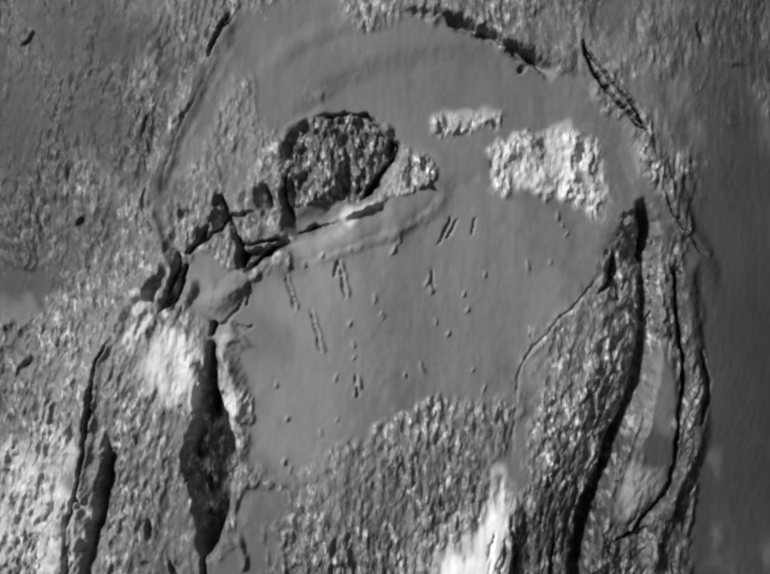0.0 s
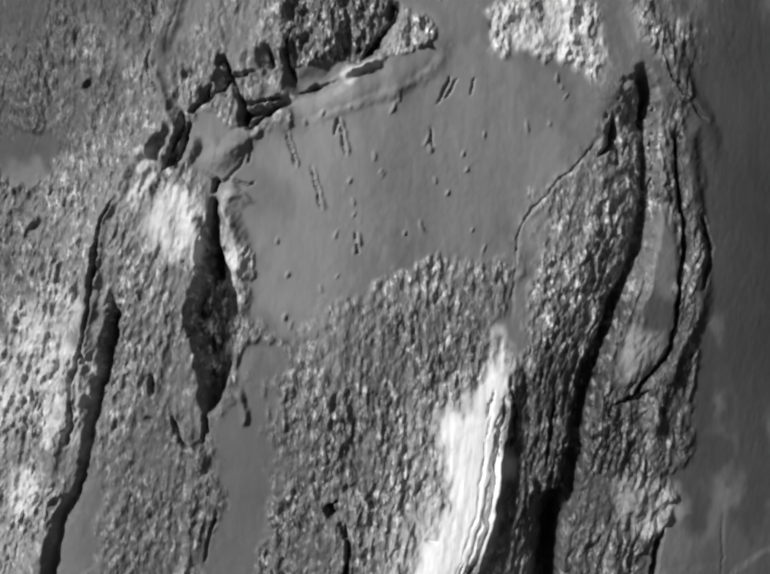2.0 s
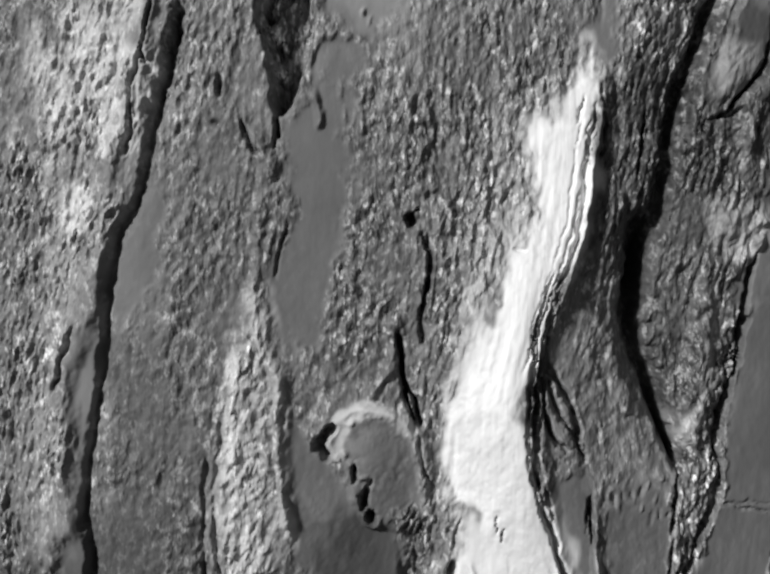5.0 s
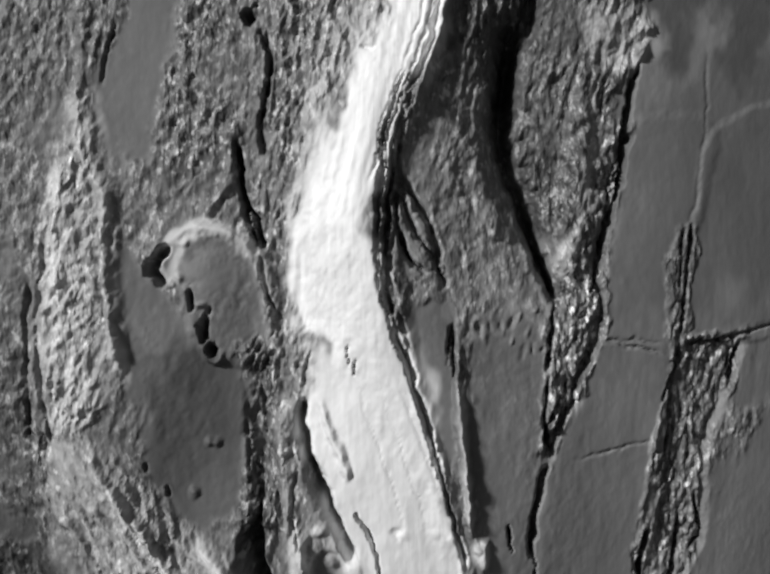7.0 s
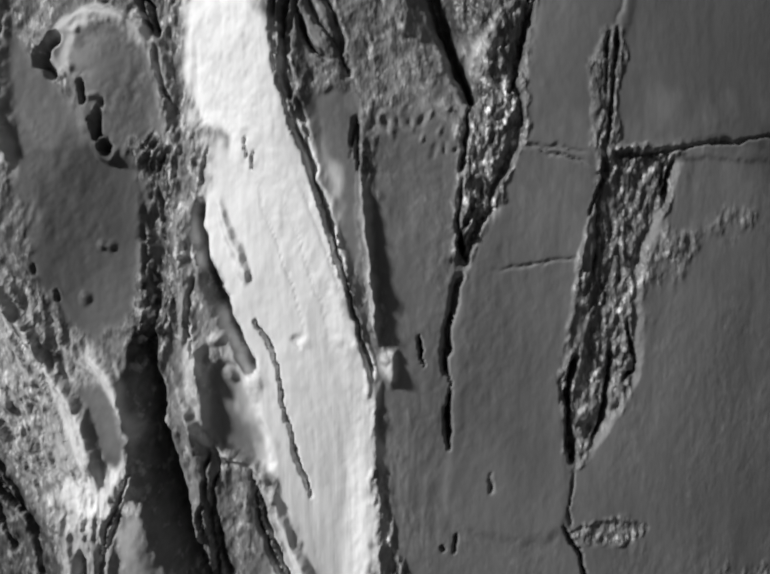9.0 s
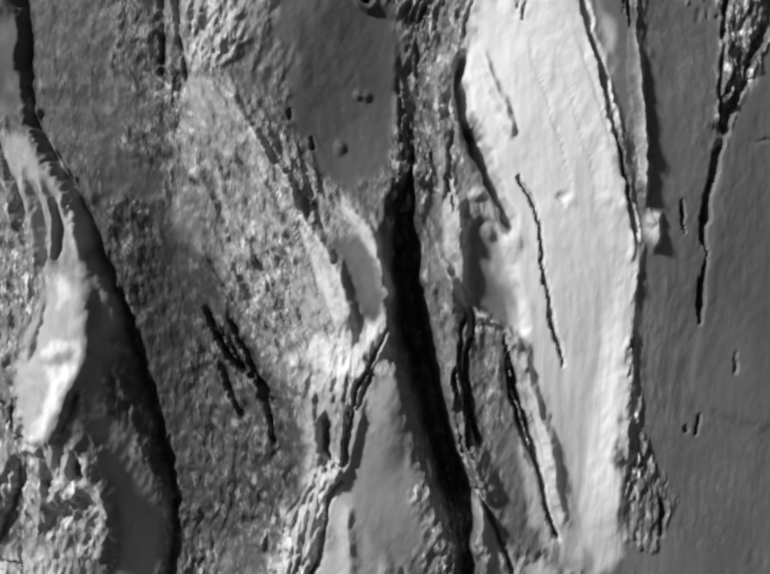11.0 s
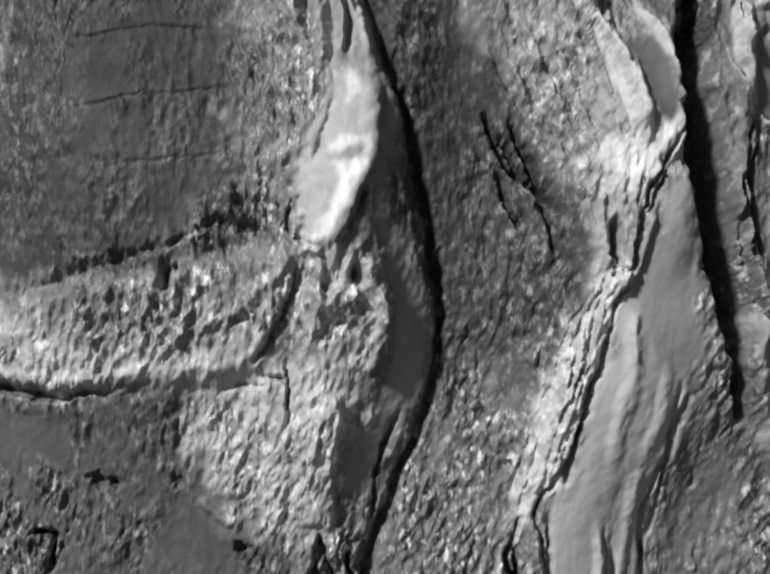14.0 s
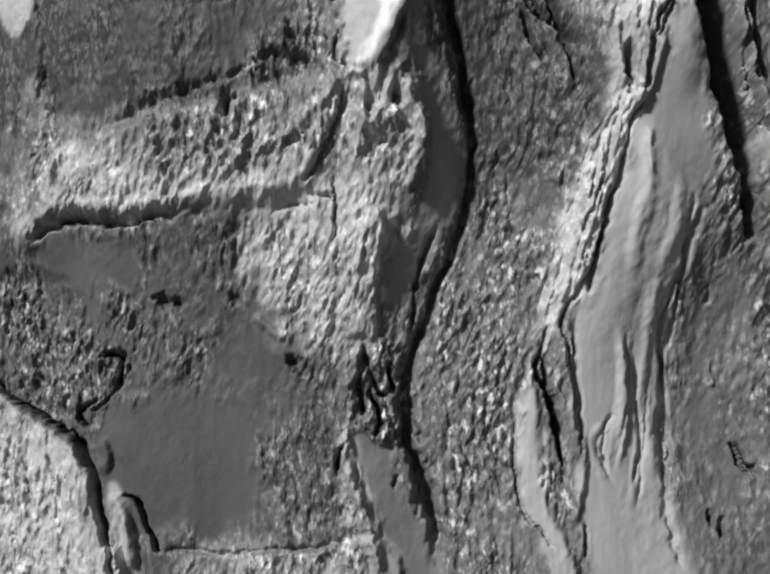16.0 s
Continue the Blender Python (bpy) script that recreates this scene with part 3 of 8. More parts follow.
lump(0.1078, -0.004, 1.2, 3.7, 1.0, -23)
lump(0.1036, 0.0068, 1.6, 4.5, 1.8, -9)
lump(0.0873, -0.0213, 1.6, 4.7, 1.6, 5)
lump(0.0996, -0.0187, 1.3, 2.7, 1.1, 10)
# pale flecked patch
field([(0.0666, 0.0453), (0.0938, 0.051), (0.1188, 0.05), (0.1287, 0.0338), (0.1287, 0.0121), (0.1161, 0.0149), (0.0911, 0.0202), (0.068, 0.0241)], coarse=1.35, bare=0.58, soft=13)
field([(0.0346, 0.0583), (0.0532, 0.0638), (0.0747, 0.0641), (0.0666, 0.056), (0.0372, 0.0517)], coarse=1.3, bare=0.4, soft=9)
field([(0.1415, 0.0448), (0.1647, 0.0451), (0.1729, 0.0121), (0.156, 0.0231), (0.1444, 0.0258)], coarse=1.0, bare=0.08, soft=6)
# dark seam on the far side
stroke([(0.1525, 0.0198, 0.6), (0.1558, -0.0102, 0.75), (0.1545, -0.0377, 0.7), (0.1547, -0.0602, 0.75), (0.1485, -0.0936, 0.9), (0.1323, -0.1328), (0.1195, -0.1719), (0.111, -0.2229, 1.2), (0.1039, -0.2414, 1.2), (0.1006, -0.2648), (0.1019, -0.2908), (0.1149, -0.3303, 0.8), (0.1261, -0.3597, 0.5)], 10, 13, -13, ends=0.05, sharp=1.3)
lump(0.1356, -0.0276, 7, 12, -8, turn=15)
lump(0.1484, -0.0099, 8, 20, -6)
field([(0.1165, -0.0365), (0.1333, -0.0368), (0.1517, -0.0652), (0.1501, -0.0938), (0.1234, -0.1411), (0.1136, -0.1952), (0.0782, -0.1872), (0.0843, -0.1446), (0.095, -0.0987), (0.0892, -0.0686)], coarse=0.6, soft=12)
field([(0.0838, -0.0794), (0.1057, -0.0689), (0.1008, -0.1397), (0.0788, -0.1417)], coarse=0.1, soft=10)
stroke([(0.1336, -0.0206), (0.1165, -0.0392), (0.0946, -0.0606), (0.0838, -0.0794), (0.08, -0.1066), (0.0774, -0.1336)], 2.5, 2.5, -1.2, ends=0.2)
# tongue of callus
field([(0.1623, -0.0649), (0.1709, -0.0812), (0.174, -0.1071), (0.1676, -0.1426), (0.1514, -0.1581), (0.1454, -0.1493), (0.156, -0.1058), (0.1589, -0.0819)], height=4, edge=7, coarse=0.08, soft=5, region=11)
stroke([(0.1707, -0.0182), (0.1729, -0.0517), (0.1764, -0.0795), (0.1732, -0.1154), (0.1674, -0.1455), (0.1523, -0.165), (0.1403, -0.1771)], 2.5, 4, -9, ends=0.06)
stroke([(0.1616, -0.0267), (0.1637, -0.0512), (0.1649, -0.0648)], 4, 4, 3)
stroke([(0.178, -0.0155), (0.1804, -0.0513), (0.1835, -0.0872), (0.1866, -0.115), (0.1763, -0.1418), (0.162, -0.1686), (0.1599, -0.1939)], 7, 9, 5, ends=0.05)
stroke([(0.1604, -0.0101), (0.1589, -0.0433), (0.1586, -0.0712)], 3, 4, -5)
stroke([(0.1881, -0.1151), (0.192, -0.0882), (0.1848, -0.0651)], 3, 4, -4)
field([(0.1731, 0.0066), (0.2041, -0.016), (0.2046, -0.1226), (0.1812, -0.1965), (0.146, -0.1936), (0.1652, -0.1582), (0.1779, -0.1075)], coarse=0.7, soft=10)
field([(0.2048, 0.0458), (0.2336, 0.0464), (0.234, -0.2027), (0.2119, -0.1997), (0.2043, -0.0945)], coarse=0.12, soft=14)
field([(0.1602, 0.1288), (0.236, 0.1341), (0.2336, 0.0464), (0.1859, 0.0315)], coarse=0.25, soft=14)
lump(0.1907, 0.1094, 7, 3, -4, turn=-60)
lump(0.2105, 0.0944, 9, 2.5, 1.5)
field([(0.1314, -0.2768), (0.1338, -0.1549), (0.1444, -0.1437), (0.1473, -0.1631), (0.1362, -0.1796)], coarse=0.6, soft=6)
lump(0.1444, -0.1617, 7, 5, 3)
stroke([(0.1333, -0.1768), (0.1485, -0.1718), (0.16, -0.1659)], 4, 4, -4)
lump(0.15, -0.2292, 8, 14, 5)
lump(0.1705, -0.2273, 5, 5, 4)
lump(0.1677, -0.2383, 5, 5, 4)
field([(0.142, -0.2156), (0.1679, -0.2162), (0.1769, -0.2361), (0.1597, -0.2497), (0.1451, -0.2462)], coarse=1.2, bare=0.3, soft=7)
stroke([(0.1783, -0.1327), (0.1692, -0.1603), (0.1607, -0.1877), (0.162, -0.2105)], 5, 5, 4)
# outer ridge and the long valley beside it
stroke([(-0.1263, -0.0439, 0.3), (-0.1429, -0.0692, 0.4), (-0.1508, -0.0975, 0.6), (-0.1533, -0.1299, 0.9), (-0.1589, -0.1568), (-0.1646, -0.1758), (-0.172, -0.1941), (-0.1742, -0.2211), (-0.1791, -0.2627), (-0.1879, -0.2875), (-0.1983, -0.3108), (-0.1987, -0.3353), (-0.1984, -0.3656), (-0.1971, -0.3861), (-0.2083, -0.4029), (-0.2164, -0.4349)], 14, 10, 6.5, ends=0.04)
stroke([(-0.1388, -0.1056, 0.35), (-0.1408, -0.138, 0.6), (-0.1502, -0.1765, 0.9), (-0.1573, -0.2147, 0.85), (-0.1689, -0.2357, 0.85), (-0.1739, -0.2705, 0.75), (-0.1777, -0.3108, 0.7), (-0.1828, -0.3441, 0.75), (-0.187, -0.3698, 0.8), (-0.1859, -0.4013, 0.9), (-0.1804, -0.4393), (-0.1579, -0.4805, 1), (-0.1419, -0.519, 0.9), (-0.1301, -0.5574, 0.9), (-0.1241, -0.58, 0.9), (-0.1192, -0.6153, 0.9), (-0.122, -0.6459, 0.9), (-0.1339, -0.6776, 0.8), (-0.1426, -0.7047, 0.9), (-0.1463, -0.7288), (-0.1426, -0.7532, 1.2), (-0.1338, -0.7776, 1.3), (-0.1234, -0.8168, 1.3)], 7, 8, -9, ends=0.03, sharp=1.4)
stroke([(-0.1811, -0.4181, 0.5), (-0.1579, -0.4805), (-0.1419, -0.519), (-0.1301, -0.5574), (-0.1241, -0.58), (-0.1192, -0.6153), (-0.122, -0.6459), (-0.1339, -0.6776), (-0.1426, -0.7047), (-0.1463, -0.7288), (-0.1426, -0.7532), (-0.1338, -0.7776), (-0.1234, -0.8168)], 30, 38, -3, ends=0.06)
stroke([(-0.1519, -0.111), (-0.155, -0.1433), (-0.1532, -0.1514)], 2.5, 2.5, -7)
stroke([(-0.1618, -0.1622), (-0.1621, -0.1813), (-0.1653, -0.1977)], 2, 2, -5)
stroke([(-0.1416, -0.111), (-0.1436, -0.1272), (-0.1483, -0.1434)], 4, 4, 3)
field([(-0.2001, -0.1216), (-0.1623, -0.1108), (-0.1621, -0.1542), (-0.1689, -0.1921), (-0.1739, -0.2352), (-0.2, -0.2705), (-0.2163, -0.2804), (-0.2126, -0.2113)], coarse=1.15, bare=0.18, soft=20)
field([(-0.1937, -0.1383), (-0.1648, -0.138), (-0.1632, -0.1758), (-0.1765, -0.1764)], bare=0.75, soft=10)
field([(-0.1991, -0.2133), (-0.1822, -0.212), (-0.1767, -0.2326), (-0.1962, -0.2403)], bare=0.7, soft=8)
stroke([(-0.1917, -0.283), (-0.1983, -0.2984), (-0.2065, -0.3214)], 4, 4, -10, ends=0.2)
field([(-0.1909, -0.2951), (-0.1764, -0.2753), (-0.1784, -0.316), (-0.1883, -0.3699), (-0.1868, -0.432), (-0.2077, -0.4339), (-0.2012, -0.3971), (-0.196, -0.3606), (-0.1977, -0.3227)], coarse=0.1, soft=6)
field([(-0.244, -0.2102), (-0.1745, -0.1815), (-0.1758, -0.2211), (-0.1826, -0.2604), (-0.1985, -0.2909), (-0.2035, -0.3161), (-0.2005, -0.3763), (-0.2133, -0.4039), (-0.2449, -0.4373)], coarse=1.15, bare=0.05, soft=12, region=12)
field([(-0.2007, -0.2182), (-0.1745, -0.1815), (-0.1758, -0.2211), (-0.1862, -0.2605), (-0.201, -0.291), (-0.2052, -0.3163), (-0.2023, -0.3767), (-0.2133, -0.4039), (-0.2194, -0.3636), (-0.2159, -0.2967), (-0.208, -0.2561)], bare=0.17, soft=14)
field([(-0.1979, -0.2106), (-0.1862, -0.2133), (-0.1871, -0.2308), (-0.2003, -0.2308)], bare=0.65, soft=6)
field([(-0.1642, -0.2184), (-0.1435, -0.216), (-0.148, -0.2601), (-0.1686, -0.29), (-0.1724, -0.2655)], coarse=0.12, soft=10)
# upright pale ridge
field([(-0.0998, -0.2621), (-0.0874, -0.2938), (-0.0855, -0.3232), (-0.087, -0.3576), (-0.0796, -0.3875), (-0.0884, -0.4079), (-0.1161, -0.419), (-0.121, -0.3837), (-0.1169, -0.3459), (-0.1101, -0.3136)], height=1.5, edge=10, coarse=0.95, bare=0.28, soft=8, region=15)
stroke([(-0.0987, -0.2597), (-0.1052, -0.3034), (-0.1104, -0.3326), (-0.1124, -0.3696), (-0.1082, -0.408)], 8, 22, 3, ends=0.08)
stroke([(-0.092, -0.2887), (-0.0871, -0.3132), (-0.0863, -0.3477), (-0.0832, -0.3722), (-0.0762, -0.3956)], 3, 5, 2, ends=0.15)
stroke([(-0.1221, -0.3462), (-0.1237, -0.3841), (-0.1247, -0.4275)], 3, 3, -3, ends=0.1)
stroke([(-0.0929, -0.2109), (-0.0964, -0.2402), (-0.098, -0.2692)], 5, 5, 2.5)
stroke([(-0.0807, -0.2254), (-0.0856, -0.2474), (-0.0878, -0.2621)], 2.5, 3, -3)
stroke([(-0.088, -0.2279), (-0.0939, -0.2548)], 3, 3, 2)
stroke([(-0.1017, -0.1793), (-0.0938, -0.1965), (-0.0867, -0.2084)], 5, 6, 4)
stroke([(-0.1053, -0.1745), (-0.1017, -0.189), (-0.0938, -0.1989)], 3, 3, -4)
lump(-0.1163, -0.1621, 3, 8, -9)
lump(-0.1176, -0.1818, 4, 3, -3)
stroke([(-0.0875, -0.1615), (-0.0887, -0.1837), (-0.0891, -0.194)], 3, 3, -4)
field([(-0.0851, -0.1812), (-0.0552, -0.1695), (-0.0501, -0.2106), (-0.0524, -0.2399), (-0.0644, -0.2939), (-0.0791, -0.294), (-0.0867, -0.2548), (-0.0795, -0.2181)], coarse=0.06, soft=10)
stroke([(-0.0699, -0.1599), (-0.0648, -0.1745), (-0.0649, -0.184)], 3, 3, 3)
stroke([(-0.0455, -0.1694), (-0.0434, -0.1863)], 2, 2, 1.5)
field([(-0.0504, -0.1574), (0.023, -0.1507), (0.0356, -0.1852), (0.0426, -0.2149), (0.0183, -0.2824), (-0.005, -0.3233), (-0.0447, -0.3089), (-0.0644, -0.3038), (-0.0499, -0.2398), (-0.0454, -0.1863)], coarse=0.85, soft=14)
# small hole and the furrow under it
lump(-0.019, -0.2291, 4, 4.5, -14, sharp=0.6)
stroke([(-0.0145, -0.2335), (-0.0102, -0.2444), (-0.0096, -0.264), (-0.0128, -0.2812), (-0.0115, -0.2934)], 3, 3, -6, ends=0.15)
stroke([(-0.0251, -0.2836), (-0.0243, -0.2989), (-0.0213, -0.3147), (-0.0148, -0.333)], 3, 4, -12, ends=0.12)
stroke([(-0.0276, -0.2739), (-0.0275, -0.2936), (-0.0323, -0.3138)], 5, 5, 4)
stroke([(-0.02, -0.3093), (-0.0162, -0.3221)], 3, 3, -6)
lump(-0.0085, -0.2165, 5, 4, -3)
# round stub with a rolled lip
field([(-0.0607, -0.3466), (-0.0584, -0.3326), (-0.048, -0.3242), (-0.0357, -0.3214), (-0.0235, -0.3265), (-0.0153, -0.3365), (-0.0122, -0.3537), (-0.0119, -0.3857), (-0.0346, -0.3883), (-0.0459, -0.3752), (-0.052, -0.3591)], height=3, edge=5, coarse=0.12, soft=5, region=4)
stroke([(-0.0619, -0.351, 0.8), (-0.059, -0.3349), (-0.0504, -0.3254), (-0.0369, -0.3214), (-0.0235, -0.3272, 0.9), (-0.0153, -0.3377, 0.7), (-0.0111, -0.3563, 0.5), (-0.0084, -0.3748, 0.4)], 7, 14, 4, ends=0.1)
# highlight along the rolled lip, painted with bare
field([(-0.0625, -0.3491), (-0.0605, -0.3336), (-0.0492, -0.323), (-0.0357, -0.3203), (-0.0223, -0.3255), (-0.0143, -0.3357), (-0.0102, -0.3538), (-0.0134, -0.3537), (-0.0177, -0.3407), (-0.026, -0.3331), (-0.0371, -0.3299), (-0.0482, -0.333), (-0.0524, -0.3416), (-0.0539, -0.3517)], bare=0.35, coarse=0.25, soft=3)
lump(-0.0322, -0.347, 14, 18, -1)
stroke([(-0.0518, -0.3333), (-0.0445, -0.3298)], 3, 3, 2)
# more of that painted highlight on the lip's upper left
field([(-0.0607, -0.344), (-0.0577, -0.3326), (-0.048, -0.3254), (-0.0345, -0.3227), (-0.0396, -0.3299), (-0.0519, -0.3347), (-0.0543, -0.3459)], bare=0.35, soft=4)
lump(-0.0466, -0.3577, 2.6, 6, -12, turn=8)
lump(-0.041, -0.3733, 2.6, 8, -13, turn=-15)
lump(-0.0371, -0.3819, 3, 4, -12)
stroke([(-0.0434, -0.3754), (-0.0409, -0.3844), (-0.0358, -0.3876), (-0.0325, -0.3802)], 2, 2, 2.5)
lump(-0.0518, -0.3485, 3, 3, 2)
lump(-0.0495, -0.3539, 3, 3, 2)
lump(-0.042, -0.3618, 3, 3, 2)
lump(-0.0397, -0.3677, 3, 3, 2)
lump(-0.0569, -0.3513, 3, 3, 2)
stroke([(-0.0136, -0.3332), (-0.0122, -0.351), (-0.007, -0.3697)], 3, 3, -3)
stroke([(-0.0075, -0.3234), (-0.0123, -0.3405), (-0.0095, -0.3748), (-0.0016, -0.396)], 4, 4, 3)
field([(-0.0742, -0.294), (-0.0595, -0.3039), (-0.0644, -0.3239), (-0.0741, -0.3286), (-0.0837, -0.3085)], coarse=0.6, soft=6)
field([(-0.0836, -0.3282), (-0.0643, -0.3538), (-0.0446, -0.3879), (-0.0295, -0.3967), (-0.0267, -0.43), (-0.0714, -0.4264), (-0.0715, -0.3736)], coarse=0.06, soft=8)
# the strip of bare wood
field([(0.0711, -0.1492), (0.05, -0.1805), (0.0426, -0.2149), (0.0373, -0.2416), (0.0299, -0.2654), (0.0113, -0.2852), (0.0044, -0.3075), (-0, -0.3332), (-0.0001, -0.3592), (0.0131, -0.3804), (0.0022, -0.4009), (-0.0013, -0.436), (0.0654, -0.432), (0.053, -0.3953), (0.0442, -0.3746), (0.0373, -0.3492), (0.0379, -0.3199), (0.0422, -0.2913), (0.0495, -0.2653), (0.0621, -0.2415), (0.0701, -0.2049), (0.0735, -0.1629)], bare=1.0, coarse=0.04, soft=8, region=1)
field([(0.0231, -0.1755), (0.05, -0.1595), (0.0604, -0.1751), (0.0419, -0.207), (0.0365, -0.2424), (0.0157, -0.2789), (0.0127, -0.2279)], bare=0.4, coarse=1.1, soft=16)
stroke([(0.0778, -0.1437, 0.6), (0.0715, -0.1804), (0.069, -0.2098), (0.061, -0.2415), (0.0485, -0.2677), (0.0412, -0.2912), (0.0368, -0.3198), (0.0436, -0.3565, 0.9), (0.047, -0.372, 0.8), (0.0551, -0.3987, 0.6), (0.0659, -0.4305, 0.45), (0.0733, -0.4559, 0.35), (0.0796, -0.4818, 0.3), (0.082, -0.5109, 0.25), (0.0809, -0.52, 0.25), (0.0812, -0.548, 0.3), (0.0809, -0.581, 0.35), (0.08, -0.627, 0.35)], 46, 16, 13, ends=0.03)
stroke([(0.0557, -0.2511), (0.0484, -0.2725), (0.0436, -0.2914), (0.0413, -0.3204), (0.0408, -0.3447), (0.0463, -0.3696), (0.0541, -0.3933)], 1.3, 1.6, -2.2, ends=0.2)
stroke([(0.0586, -0.2511), (0.0512, -0.2726), (0.0465, -0.2916), (0.0447, -0.3214), (0.0439, -0.3455), (0.0492, -0.37), (0.0572, -0.394)], 1.3, 1.6, -2.2, ends=0.2)
stroke([(0.0617, -0.2512), (0.0542, -0.2727), (0.0496, -0.292), (0.0479, -0.3221), (0.0468, -0.3459), (0.0522, -0.3707), (0.0602, -0.3947)], 1.3, 1.6, -2.2, ends=0.2)
stroke([(0.0539, -0.2511), (0.0465, -0.2724), (0.0417, -0.2912), (0.0413, -0.3204), (0.0427, -0.3451), (0.048, -0.3697)], 2, 2.5, -3, ends=0.1)
stroke([(0.0747, -0.1654), (0.0709, -0.1999), (0.0642, -0.2391), (0.0517, -0.2678)], 3, 4, -3, ends=0.1)
field([(0.0229, -0.2585), (0.0468, -0.244), (0.0543, -0.2247), (0.0427, -0.1977), (0.0528, -0.1653), (0.0382, -0.1601), (0.0108, -0.1857), (0.0135, -0.2394)], bare=0.25, coarse=0.9, soft=14)
field([(0.0599, -0.1655), (0.0733, -0.152), (0.0816, -0.1461), (0.0668, -0.1806)], coarse=0.05, bare=0.45, soft=4)
stroke([(0.0698, -0.163), (0.0644, -0.1806)], 1.2, 1.2, -2)
stroke([(0.0326, -0.2417), (0.0396, -0.244)], 3, 3, -1.5)
stroke([(0.0259, -0.3786), (0.0275, -0.392)], 1, 1, -4)
stroke([(0.0082, -0.3822), (0.0047, -0.4008)], 3, 3, -3)
field([(0.0105, -0.3265), (0.0056, -0.3392), (0.0057, -0.3571), (0.0198, -0.3802), (0.0104, -0.3985), (0.005, -0.4078), (0.0129, -0.4486), (0.0291, -0.4872), (0.0398, -0.5235), (0.0504, -0.5612), (0.0825, -0.5618), (0.083, -0.511), (0.0808, -0.4864), (0.0723, -0.4512), (0.0637, -0.4214), (0.0532, -0.3942), (0.0451, -0.3676), (0.0418, -0.3276)], bare=0.9, coarse=0.04, soft=6, region=1)
stroke([(0.029, -0.3838), (0.03, -0.3963)], 1.1, 1.1, -6)
lump(0.0487, -0.4678, 5, 4, -1.5)
stroke([(0.0104, -0.3985), (0.0179, -0.4215), (0.0238, -0.4376), (0.027, -0.4446)], 3, 3, 3.5)
stroke([(0.0288, -0.4587, 0.7), (0.0311, -0.4634, 0.9), (0.0389, -0.4798), (0.0428, -0.5015), (0.0477, -0.5264), (0.0533, -0.5437)], 1.4, 1.6, -6, ends=0.06)
stroke([(0.0472, -0.3676), (0.0572, -0.3965), (0.068, -0.4373), (0.0765, -0.4653), (0.0807, -0.4888)], 3, 4, -8, ends=0.1)
stroke([(0.0551, -0.3987), (0.0659, -0.4282), (0.0734, -0.4535)], 3, 3, 3)
field([(0.058, -0.4677), (0.0764, -0.4699), (0.0804, -0.501), (0.0661, -0.5111), (0.0552, -0.4867)], coarse=0.8, soft=8)
stroke([(0.0426, -0.3764), (0.0531, -0.4032), (0.0637, -0.4349), (0.0711, -0.4603), (0.075, -0.4865)], 1.2, 1.6, -0.5, ends=0.45)
stroke([(0.0322, -0.3761), (0.0431, -0.4032), (0.0538, -0.4351), (0.0612, -0.4607), (0.0651, -0.4867)], 1.2, 1.6, -0.5, ends=0.45)
stroke([(0.0215, -0.3758), (0.0326, -0.4032), (0.0436, -0.4353), (0.0512, -0.4607), (0.0552, -0.4867)], 1.2, 1.6, -0.5, ends=0.45)
# dark wedge beside the strip
stroke([(0.0044, -0.4031), (0.0037, -0.4198), (0.0083, -0.4389), (0.0184, -0.4648), (0.0304, -0.4871)], 6, 6, -16, ends=0.12)
stroke([(-0.0038, -0.4077), (-0.0063, -0.4262), (-0.0028, -0.4495), (0.0016, -0.4743), (0.0061, -0.4974), (0.0104, -0.5151)], 5, 6, 6, ends=0.1)
field([(-0.0084, -0.4077), (0.0006, -0.4078), (0.0045, -0.4632), (0.0086, -0.5098), (0.0003, -0.4997), (-0.0049, -0.4401)], bare=0.25, coarse=0.8, soft=5)
field([(0.0022, -0.3799), (0.02, -0.378), (0.0169, -0.3893), (0.0064, -0.4031), (-0.0008, -0.3984)], bare=0.1, coarse=0.6, soft=5)
# grain right of the strip
stroke([(0.0498, -0.296), (0.0504, -0.3079), (0.0549, -0.3239), (0.0657, -0.3394), (0.0724, -0.3531)], 3, 4, -5, ends=0.12)
stroke([(0.0477, -0.3043), (0.0496, -0.3266), (0.0572, -0.3422)], 2.5, 3, -5, ends=0.15)
stroke([(0.0468, -0.2927), (0.0447, -0.3159), (0.0449, -0.3475), (0.0471, -0.3653)], 3, 5, -7, ends=0.1)
field([(0.0513, -0.3675), (0.0725, -0.36), (0.0758, -0.3806), (0.0769, -0.4353), (0.0681, -0.4305), (0.0572, -0.3965)], coarse=0.08, soft=5)
stroke([(0.0742, -0.3691), (0.0751, -0.3806), (0.076, -0.3989)], 2, 2, -8)
stroke([(0.0773, -0.3759), (0.0772, -0.4079), (0.0798, -0.4284), (0.0824, -0.4514), (0.0865, -0.4774)], 3, 3.5, 5, ends=0.1)
field([(0.076, -0.3989), (0.0804, -0.3989), (0.0815, -0.4307), (0.0858, -0.4583), (0.0844, -0.4678), (0.0802, -0.4491)], bare=0.45, coarse=0.6, soft=3)
lump(0.0893, -0.482, 5, 9, 5)
lump(0.0865, -0.4774, 3, 3, 3)
lump(0.0911, -0.4751, 3, 3, 3)
field([(0.0866, -0.4727), (0.0922, -0.4752), (0.0916, -0.486), (0.0864, -0.4845)], bare=0.5, coarse=0.8, soft=3)
